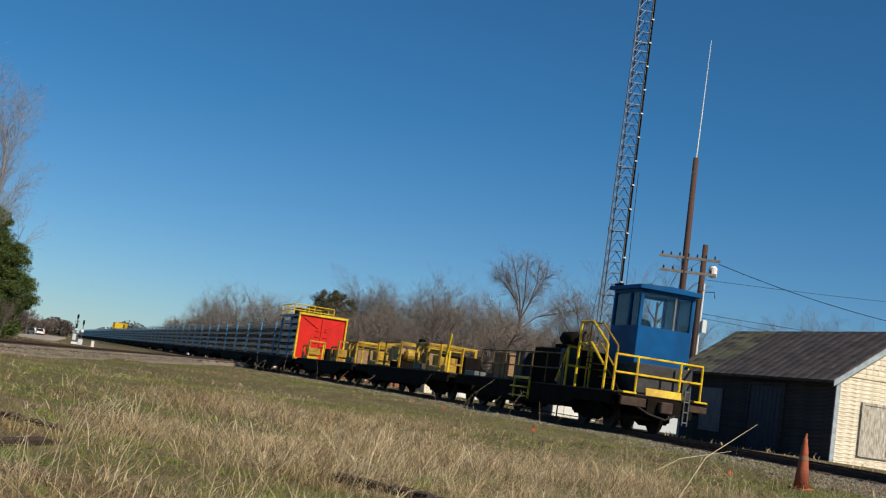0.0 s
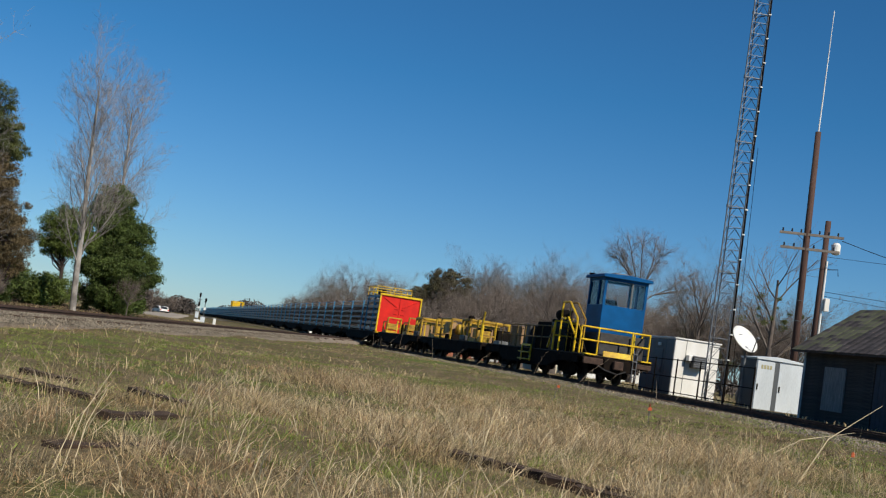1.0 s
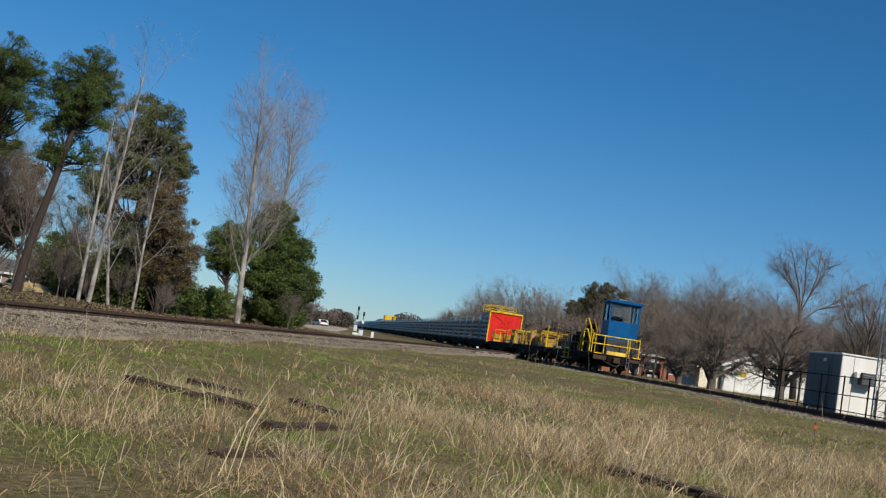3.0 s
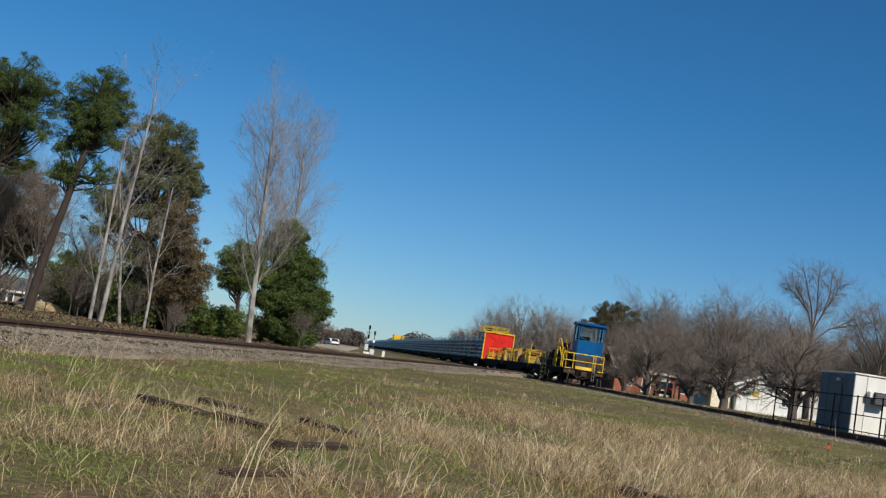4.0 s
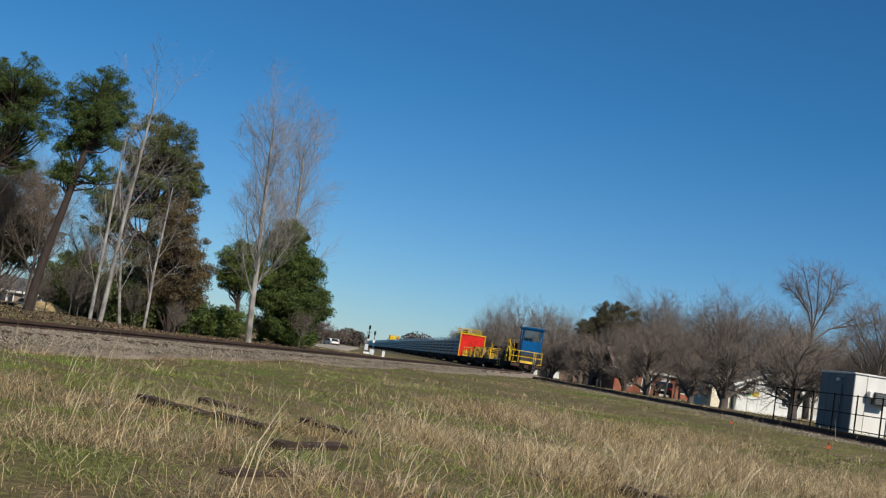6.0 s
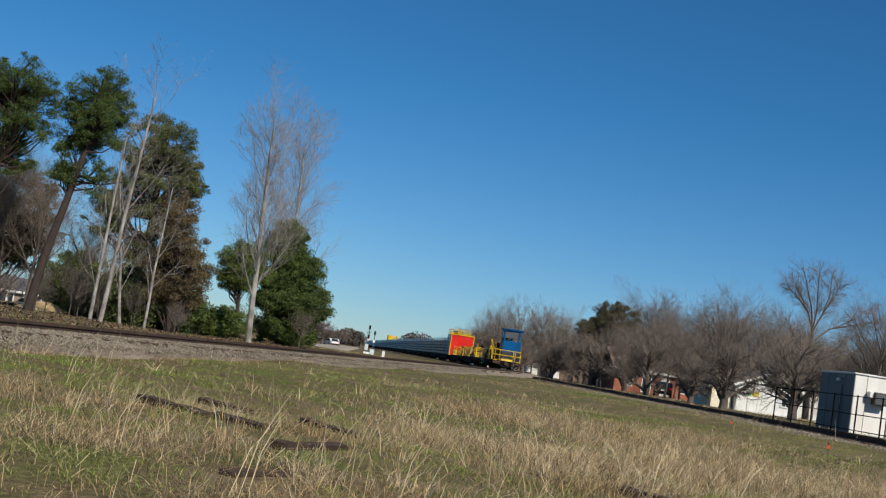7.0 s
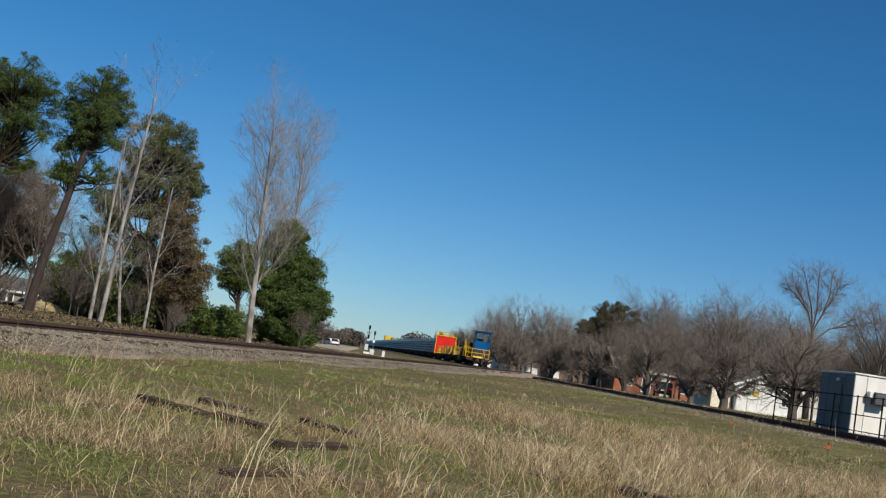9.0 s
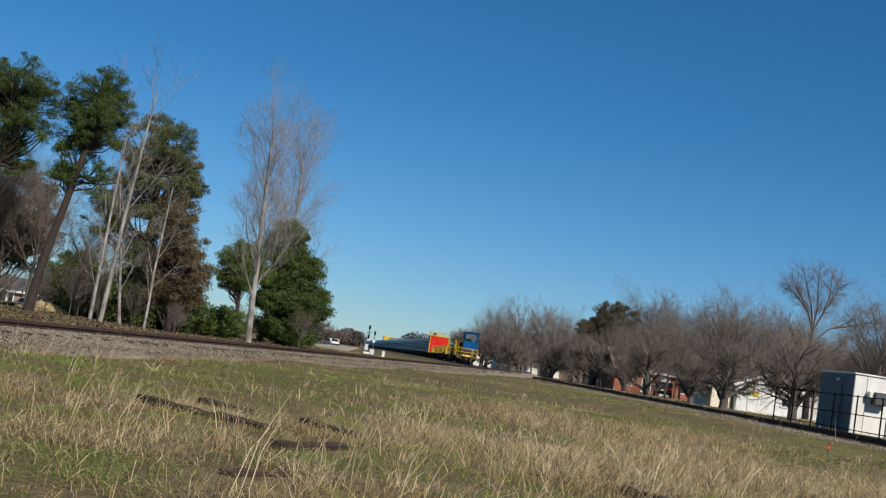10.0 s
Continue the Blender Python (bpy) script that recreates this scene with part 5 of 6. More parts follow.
def leaf_mesh(name, seed, blobs, size, material, slim=0.27):
    """Sprays of leaves: many thin quads at random turns, thick towards the outside of each clump."""
    rs = np.random.RandomState(seed)
    C = []
    for cx, cy, cz, rx, ry, rz, n in blobs:
        v = rs.normal(size=(n, 3)) * 0.52
        v *= np.minimum(1, 1.15 / np.linalg.norm(v, axis=1))[:, None]
        C.append(v * (rx, ry, rz) + (cx, cy, cz))
    C = np.concatenate(C)
    n = len(C)
    u = rs.normal(size=(n, 3))
    u /= np.linalg.norm(u, axis=1)[:, None]
    w = np.cross(u, rs.normal(size=(n, 3)))
    w /= np.linalg.norm(w, axis=1)[:, None]
    s = size * rs.uniform(0.5, 1.4, (n, 1))
    u, w = u * s, w * s * slim
    V = np.stack([C - u - w * 0.3, C + w, C + u + w * 0.2, C - w], 1).reshape(-1, 3)
    me = bpy.data.meshes.new(name)
    me.vertices.add(4 * n)
    me.vertices.foreach_set("co", V.reshape(-1))
    me.loops.add(4 * n)
    me.loops.foreach_set("vertex_index", np.arange(4 * n))
    me.polygons.add(n)
    me.polygons.foreach_set("loop_start", np.arange(n) * 4)
    me.polygons.foreach_set("loop_total", np.full(n, 4))
    me.update()
    me.materials.append(material)
    return me


def clumps(seed, c, R, k, sub, per, flat=0.7, shell=0.5, gaps=0.0):
    """k leaf clumps spread through an ellipsoid of radii R round c; gaps opens holes that let the sky through."""
    rng = random.Random(seed)
    out = []
    while len(out) < k:
        v = Vector((rng.gauss(0, 1), rng.gauss(0, 1), rng.gauss(0, 1))).normalized() * rng.random() ** shell
        p = Vector((c[0] + v.x * R[0], c[1] + v.y * R[1], c[2] + v.z * R[2]))
        if gaps and noise.noise(p * 0.95 + Vector((seed, 0, 0))) < gaps - 0.45:
            continue
        s = sub * rng.uniform(0.55, 1.35)
        out.append((p.x, p.y, p.z, s, s, s * flat, int(per * rng.uniform(0.6, 1.3))))
    return out


def leafy_tree(name, x, y, trunk, r, bark, blobs, size, leafm, label, seed, group="evergreens", slim=0.27):
    """A tapered trunk, a limb towards each clump of the crown, and the crown."""
    rng = random.Random(seed)
    t = thing(name, Matrix.Translation((x, y, 0)), label, "tree", group)
    n = len(trunk)
    limbs = MB().tube(trunk, [r * (1 - 0.75 * i / (n - 1)) for i in range(n)], 9, cap=False)
    for b in blobs[::2]:
        c = Vector(b[:3])
        near = [Vector(p) for p in trunk if p[2] < c.z - 0.2] or [Vector(trunk[0])]
        s = near[-1].lerp(Vector(trunk[min(len(near), n - 1)]), rng.uniform(0, 0.6))
        mid = s.lerp(c, 0.5) + Vector((rng.uniform(-0.2, 0.2), rng.uniform(-0.2, 0.2), -0.15))
        limbs.tube([s, mid, c], [r * 0.28, r * 0.17, r * 0.06], 4, cap=False)
    part("trunk", limbs, bark, t, smooth=True)
    tagged(part("crown", leaf_mesh("crown", seed, blobs, size, leafm, slim), None, t), kind="stuff")
    return t


# trees beyond the joining track
leafy_tree("pine_tree", -11.9, 43.6, [(0, 0, -0.2), (0.25, 0, 2.0), (0.7, 0, 4.3), (1.0, 0, 6.0), (1.25, 0, 7.6), (1.2, 0, 8.8)], 0.18, PINE_BARK,
           clumps(1, (1.2, 0, 7.75), (1.32, 1.2, 1.5), 210, 0.24, 150, 0.7, 0.5, 0.34) + clumps(2, (1.0, 0.1, 6.35), (1.3, 1.1, 0.75), 72, 0.22, 150, 0.6, 0.6, 0.36) + clumps(3, (0.45, 0, 5.15), (0.62, 0.6, 0.42), 30, 0.25, 180, 0.55, 0.7) + clumps(33, (1.8, 0, 5.2), (0.9, 0.8, 0.7), 22, 0.22, 150, 0.6, 0.6, 0.2), 0.07, PINE, "leaning tall pine with a dark green crown", 11, slim=0.13)
leafy_tree("pine_tree", -15.6, 48.5, [(0, 0, -0.2), (0.1, 0, 3), (0.2, 0, 5.4), (0.3, 0, 7.4), (0.4, 0, 9.4)], 0.22, PINE_BARK,
           clumps(4, (0.3, 0, 8.0), (2.0, 1.7, 2.2), 350, 0.27, 160, 0.7, 0.5, 0.32) + clumps(34, (0.1, 0, 5.9), (1.6, 1.3, 0.7), 50, 0.25, 150, 0.6, 0.6, 0.4), 0.075, PINE, "tall pine with a broad rounded green crown", 12, slim=0.13)
leafy_tree("evergreen_oak", -9.75, 52.0, [(0, 0, -0.2), (0.05, 0, 2.5), (0.1, 0, 4.6), (0.1, 0, 6.4), (-0.1, 0, 8.4)], 0.24, PINE_BARK,
           clumps(5, (-0.1, 0, 7.35), (2.0, 1.6, 1.85), 250, 0.28, 170, 0.6, 0.5, 0.34) + clumps(35, (1.2, 0, 6.2), (1.0, 1.0, 0.8), 60, 0.28, 190, 0.55, 0.6, 0.15) + clumps(6, (-1.2, 0, 4.8), (1.7, 1.3, 1.8), 170, 0.28, 150, 0.6, 0.5, 0.3) + clumps(36, (0.3, 0, 2.2), (1.7, 1.4, 1.6), 90, 0.3, 170, 0.6, 0.5, 0.2), 0.08, OLIVE, "large evergreen with an open olive crown", 13, slim=0.16)
leafy_tree("cedar_tree", -7.3, 46.5, [(0, 0, -0.2), (-0.1, 0, 2), (-0.3, 0, 3.6), (-0.5, 0, 5.2)], 0.15, PINE_BARK,
           clumps(7, (-0.35, 0, 4.1), (0.85, 0.9, 1.35), 130, 0.24, 180, 0.8, 0.5, 0.15) + clumps(37, (0.0, 0, 2.5), (1.4, 1.1, 1.7), 170, 0.25, 170, 0.8, 0.5, 0.18), 0.06, BRONZE, "bronze-brown winter cedar beside bare poplars", 14, slim=0.2)
leafy_tree("cedar_tree", -8.0, 48.4, [(0, 0, -0.2), (0, 0, 1.8), (0.1, 0, 3.6)], 0.13, PINE_BARK,
           clumps(38, (0, 0, 2.2), (1.5, 1.1, 2.0), 150, 0.28, 170, 0.7, 0.5, 0.18), 0.065, DULL, "dull green cedar in the shade of the larger trees", 18, slim=0.2)
leafy_tree("evergreen_tree", -3.85, 60.5, [(0, 0, -0.2), (-0.1, 0, 2.0), (-0.4, 0, 4.0), (-0.65, 0, 6.2)], 0.25, PINE_BARK,
           clumps(8, (-0.55, 0, 5.1), (1.05, 1.1, 1.35), 120, 0.3, 230, 0.75, 0.4, 0.1) + clumps(9, (-0.2, 0, 3.7), (1.75, 1.6, 1.3), 190, 0.32, 240, 0.75, 0.35) + clumps(39, (0.1, 0, 2.2), (2.05, 1.7, 1.35), 240, 0.34, 240, 0.75, 0.3) + clumps(40, (0.0, -0.2, 0.85), (1.9, 1.6, 0.8), 90, 0.32, 220, 0.75, 0.4), 0.085, PINE, "dense dark green evergreen behind bare poplars", 15, slim=0.2)
leafy_tree("evergreen_tree", -6.0, 57.5, [(0, 0, -0.2), (0, 0, 1.6), (-0.05, 0, 3.0), (0, 0, 4.6)], 0.11, PINE_BARK,
           clumps(10, (-0.05, 0, 3.6), (1.45, 1.2, 1.2), 190, 0.27, 190, 0.7, 0.5, 0.16) + clumps(41, (-0.5, 0, 2.7), (0.7, 0.6, 0.5), 30, 0.26, 180, 0.6, 0.5, 0.1) + clumps(42, (-0.2, 0, 0.9), (1.1, 0.9, 0.7), 60, 0.28, 180, 0.8, 0.5), 0.075, BRIGHT, "lighter green young evergreen", 16, slim=0.16)
leafy_tree("brown_evergreen", -16.9, 55.5, [(0, 0, -0.2), (0.1, 0, 2.5), (0.1, 0, 5.6)], 0.2, PINE_BARK,
           clumps(17, (0, 0, 4.2), (2.7, 2.0, 2.5), 300, 0.36, 150, 0.6, 0.5, 0.24) + clumps(18, (0.6, 0, 2.6), (1.6, 1.4, 1.2), 60, 0.34, 140, 0.6, 0.5, 0.2), 0.08, DULL, "brownish evergreen thicket behind the pines", 17)
for sx, sy, sr, sl, sd in ((-16.6, 70, 2.1, BRIGHT, 21), (-12.0, 62, 1.3, OLIVE, 22), (-9.0, 62, 1.2, BRIGHT, 23), (-13.2, 66, 1.6, OLIVE, 24), (-6.3, 53, 0.8, BRIGHT, 25), (-10.9, 48.5, 1.1, OLIVE, 26), (-9.6, 47.6, 1.0, PINE, 27), (-8.6, 47.2, 1.1, OLIVE, 28), (-12.2, 51, 1.3, OLIVE, 29), (-7.2, 47.8, 1.0, PINE, 30), (-10.2, 50, 1.6, OLIVE, 31), (-14.4, 60, 1.7, OLIVE, 32)):
    leafy_tree("shrub", sx, sy, [(0, 0, -0.1), (0.05, 0, sr * 0.6), (0, 0, sr * 1.4)], 0.07, BARK, clumps(sd, (0, 0, sr * 0.85), (sr, sr, sr * 0.85), 80, 0.36, 170, 0.75, 0.5, 0.2), 0.085, sl, "green evergreen shrub among the trees", sd, "shrubs")

UPRIGHT = ((18, 40), (20, 42), (22, 50), (25, 60))
SPREAD = ((32, 58), (25, 50), (25, 55), (25, 60))
pop = bare_tree("poplar_tree", 31, 9.9, 0.14, (30, 8, 6, 4), UPRIGHT, 0.75, PALE_BARK, PALE_TWIG, "tall slim bare poplar with pale bark", (0.03, 0), group="bare poplars", reach=(0.2, 0.42), stout=0.3, low=0.2)
pop.matrix_basis = pose(-4.55, 50.0, 0, 0, -3, 20)
pop2 = bare_tree("poplar_tree", 32, 11.4, 0.14, (30, 8, 6, 4), UPRIGHT, 0.9, PALE_BARK, PALE_TWIG, "tall slim bare poplar with pale bark", (-0.01, 0), group="bare poplars", reach=(0.2, 0.38), stout=0.3)
pop2.matrix_basis = pose(-4.1, 62.8, 0, 0, 0, 0)
b3 = bare_tree("poplar_tree", 33, 9.7, 0.10, (13, 5, 4, 3), UPRIGHT, 0.5, PALE_BARK, PALE_TWIG, "bare pale-barked tree before the evergreens", (0.06, 0), group="bare poplars", reach=(0.2, 0.42), stout=0.3, low=0.14)
b3.matrix_basis = pose(-9.5, 44.5, 0)
copy_thing(b3, pose(-9.75, 44.0, 0, 0, -6, 140) @ Matrix.Scale(0.78, 4))
copy_thing(b3, pose(-8.9, 45.2, 0, 0, 6, 200) @ Matrix.Scale(0.7, 4))
copy_thing(b3, pose(-7.9, 44.6, 0, 0, 0, 70) @ Matrix.Scale(0.62, 4))
copy_thing(pop, pose(-17.2, 50, 0, 0, 4, 120) @ Matrix.Scale(0.6, 4))

# bare street trees and woods beyond the main track
st = [bare_tree("street_tree", 41 + k, H, r, (14, 10, 9, 7), ((42, 70), (25, 50), (25, 55), (25, 60)), 0.22, BARK, TWIG, "spreading bare street tree with a dark thick trunk", (0.05 * (k - 1), 0.03), group="street trees", reach=(0.62, 0.88), stout=0.6, low=0.14) for k, (H, r) in enumerate(((5.2, 0.40), (5.0, 0.43), (5.4, 0.36)))]
st[0].matrix_basis = pose(27.0, 72.4, 0) @ Matrix.Scale(0.82, 4)
st[1].matrix_basis = pose(27.0, 86.5, 0, 0, 0, 60) @ Matrix.Scale(0.84, 4)
st[2].matrix_basis = pose(27.2, 111, 0, 0, 0, 120) @ Matrix.Scale(0.9, 4)
rng = random.Random(8)
for k, (x, y, s) in enumerate(((27, 119.5, 0.95), (26.8, 136, 1.0), (28.5, 152, 1.0), (27, 165, 0.95), (29, 181, 1.05), (27, 200, 0.9), (29, 226, 1.0), (27.5, 97, 0.85), (52, 128, 1.15), (50, 140, 1.1), (32, 160, 1.1), (47, 132, 1.1), (44, 106, 0.9))):
    copy_thing(st[k % 3], pose(x, y, 0, 0, 0, rng.uniform(0, 360)) @ Matrix.Scale(s * 0.92, 4))


def forked_tree():
    """A tall bare tree: a bare bole, a fan of upright limbs and one long limb to the side."""
    rng2 = random.Random(51)
    limbs, twigs = MB(), MB()
    limbs.tube([(0.3, 0, -0.3), (0.1, 0, 4), (0, 0, 7.2), (-0.1, 0, 9.0)], [0.36, 0.3, 0.24, 0.2], 8, cap=False)
    ways = [[(-0.1, 0, 8.9), (-0.6, 0.1, 10.6), (-1.6, 0.2, 12.4), (-2.7, 0.1, 14.0)], [(-0.1, 0, 9.0), (-0.5, -0.2, 11.2), (-1.1, 0.2, 13.4), (-1.5, 0.5, 15.0)],
            [(-0.1, 0, 9.0), (0.2, 0.3, 11.4), (0.0, 0.2, 13.6), (-0.2, -0.2, 15.3)], [(-0.1, 0, 9.0), (0.6, -0.3, 11.0), (1.1, -0.4, 13.0), (1.2, 0, 14.8)],
            [(0.4, -0.2, 10.4), (1.2, 0.1, 11.9), (1.9, 0.3, 13.2), (2.3, 0.2, 14.2)], [(-0.7, 0.1, 10.9), (-1.7, -0.3, 11.8), (-2.5, -0.2, 12.6), (-3.0, 0, 13.0)],
            [(0.0, 0, 8.0), (1.6, 0.2, 9.5), (3.6, 0.1, 10.6), (5.6, 0, 12.4)], [(2.0, 0.2, 9.7), (3.4, -0.4, 10.2), (4.8, -0.2, 10.6), (6.2, 0, 10.9)],
            [(0.05, 0, 6.2), (-1.2, 0.3, 7.6), (-2.2, 0.2, 8.8), (-2.9, 0, 9.9)], [(0.1, 0, 5.6), (1.4, -0.3, 6.8), (2.6, -0.4, 7.8), (3.4, -0.2, 9.0)]]
    for way in ways:
        pts = [Vector(p) for p in way]
        limbs.tube(pts, [0.10, 0.07, 0.045, 0.02], 5, cap=False)
        for k in range(26):
            u = 0.5 + 2.5 * (k + rng2.random()) / 26
            i = min(int(u), 2)
            ax = (pts[i + 1] - pts[i]).normalized()
            side = Matrix.Rotation(rng2.uniform(0, 6.28), 3, ax) @ ax.orthogonal().normalized()
            ang = radians(rng2.uniform(28, 60))
            grow(rng2, limbs, twigs, pts[i].lerp(pts[i + 1], u - i), ax * math.cos(ang) + side * math.sin(ang), rng2.uniform(1.0, 1.9), 0.024, 2, 4, (0, 0, 8, 6), ((25, 55),), 0.35)
    t = thing("tall_bare_tree", pose(43.3, 113.5, 0) @ Matrix.Scale(0.96, 4), "tall bare tree with a fan-shaped crown above the others", "tree", "bare trees")
    part("trunk", limbs, BARK, t, smooth=True)
    tagged(part("crown", twigs, TWIG, t, "bare winter twigs"), kind="stuff")


forked_tree()
wd = bare_tree("bare_wood_tree", 52, 9.4, 0.2, (14, 9, 8, 6), ((24, 50), (20, 45), (25, 55), (25, 60)), 0.8, BARK, TWIG, "slender bare tree in the winter wood", reach=(0.5, 0.8))
wd.matrix_basis = pose(44, 100, 0)
wd2 = bare_tree("bare_wood_tree", 53, 8.6, 0.18, (14, 9, 8, 6), ((24, 52), (20, 45), (25, 55), (25, 60)), 0.7, BARK, TWIG, "slender bare tree in the winter wood", reach=(0.5, 0.8))
wd2.matrix_basis = pose(40, 128, 0)
for k in range(120):
    az = rng.uniform(5.5, 28)
    d = rng.uniform(105, 190) if az > 10 else rng.uniform(190, 330)
    x, y = d * math.sin(radians(az)), d * math.cos(radians(az))
    if x < 30:
        continue
    s = rng.uniform(0.75, 1.15) * (1.1 if d > 180 else 0.72)
    copy_thing((wd, wd2)[k % 2], pose(x, y, 0, 0, 0, rng.uniform(0, 360)) @ Matrix.Scale(s, 4))
for x, y, s in ((-14.6, 53, 0.5), (-18.5, 54, 0.62), (-17.6, 52.5, 0.55), (-16.2, 54, 0.6), (-13.0, 55, 0.42), (-11.2, 50.5, 0.3), (-12.4, 46.5, 0.16), (-11.0, 46, 0.18), (-10.0, 46.4, 0.17), (-8.6, 46.0, 0.15), (-7.0, 47.5, 0.16), (-13.6, 47, 0.15), (-2.9, 58.5, 0.16)):
    copy_thing((wd, wd2)[int(s * 100) % 2], pose(x, y, 0, 0, 0, rng.uniform(0, 360)) @ Matrix.Scale(s, 4))
for k in range(14):
    copy_thing((wd, wd2)[k % 2], pose(rng.uniform(-14.5, -6.8), rng.uniform(44.5, 49), 0, 0, 0, rng.uniform(0, 360)) @ Matrix.Scale(rng.uniform(0.05, 0.15), 4))
for k, (x, y, s) in enumerate(((29.6, 141, 1.15), (30.5, 134, 1.05), (31.5, 158, 1.25), (33.0, 172, 1.2), (36.6, 149, 1.6), (39.5, 150, 1.5), (34, 190, 1.3), (36, 215, 1.5), (33, 240, 1.5), (27.5, 214, 1.25), (28.2, 238, 1.35), (27.4, 256, 1.4), (28.5, 276, 1.5), (27.0, 300, 1.5), (28.0, 330, 1.6))):
    copy_thing(st[k % 3], pose(x, y, 0, 0, 0, rng.uniform(0, 360)) @ Matrix.Scale(s * 0.95, 4))
for k in range(10):
    y = rng.uniform(150, 215)
    copy_thing((wd, wd2)[k % 2], pose(rng.uniform(30.2, 33.5) + (y - 98) * 0.02, y, 0, 0, 0, rng.uniform(0, 360)) @ Matrix.Scale(rng.uniform(0.22, 0.5), 4))
for x, y, s in ((52, 96, 0.8), (55, 84, 0.8), (50, 70, 0.75), (62, 100, 0.9)):
    copy_thing(wd, pose(x, y, 0, 0, 0, rng.uniform(0, 360)) @ Matrix.Scale(s, 4))
for x, y, s in ((-6.5, 210, 0.8), (-9, 230, 0.9), (-4.5, 260, 0.7)):
    copy_thing(st[1], pose(x, y, 0, 0, 0, rng.uniform(0, 360)) @ Matrix.Scale(s, 4))
leafy_tree("evergreen_oak", 33.4, 161, [(0, 0, -0.2), (0.1, 0, 4), (0.2, 0, 10.5)], 0.35, PINE_BARK, clumps(61, (0.4, 0, 9.0), (3.3, 3.2, 2.9), 230, 0.55, 190, 0.7, 0.45, 0.15) + clumps(63, (-2.7, 0, 7.2), (2.0, 2.2, 2.0), 90, 0.5, 180, 0.7, 0.45, 0.2) + clumps(64, (0, 0, 5.2), (3.6, 3.0, 2.4), 120, 0.6, 170, 0.7, 0.5, 0.2), 0.12, DULL, "rounded dark evergreen above the bare street trees", 61)
mist = bare_tree("mistletoe_tree", 71, 8.2, 0.22, (8, 6, 5, 4), SPREAD, 0.7, BARK, TWIG, "bare tree dotted with mistletoe balls", (0.03, 0))
mist.matrix_basis = pose(32.0, 62.5, 0)
part("mistletoe", leaf_mesh("mistletoe", 71, clumps(71, (0, 0, 5.2), (2.0, 2.0, 1.6), 20, 0.2, 90), 0.06, OLIVE), None, mist, "green mistletoe clumps")
leafy_tree("evergreen_tree", 52, 115, [(0, 0, -0.2), (0, 0, 3), (0, 0, 7)], 0.2, PINE_BARK, clumps(62, (0, 0, 5), (3, 3, 2.5), 40, 0.8, 180), 0.14, OLIVE, "olive evergreen among bare trees", 62)


def settle_trees():
    """Sets the trees down on the falling land."""
    for ob in list(scene.objects):
        if ob.parent is None and (ob.name.split(".")[0].endswith("_tree") or ob.name.split(".")[0] in ("evergreen_oak", "shrub", "brown_evergreen")):
            m = ob.matrix_basis.copy()
            m.translation.z += float(grade(m.translation.y))
            if m.translation.x > 20 and ob.name.startswith(("street_tree", "bare_wood_tree")):
                m = m @ Matrix.Scale(1.13 if m.translation.y > 125 else 1.02, 4)
            ob.matrix_basis = m


settle_trees()


def far_woods():
    rs = random.Random(9)
    blobs = []
    for k in range(420):
        x = rs.uniform(-520, 700)
        y = rs.uniform(620, 1000) if -60 < x < 45 else rs.uniform(300, 700)
        if 8 < x < 26:
            continue
        h = rs.uniform(4, 8) if -60 < x < 45 else rs.uniform(2, 4.6)
        blobs.append((x, y, h * 0.7 + float(grade(y)), rs.uniform(6, 11), 5, h * 0.8, 2200 if -60 < x < 45 else 300))
    ob = new("far_woods", leaf_mesh("far_woods", 9, blobs, 0.6, HAZE_WOOD, 0.6))
    tagged(ob, "hazy brown winter woods along the horizon", "woods", kind="stuff")


far_woods()

# ---- grass, weeds and litter in the field ----


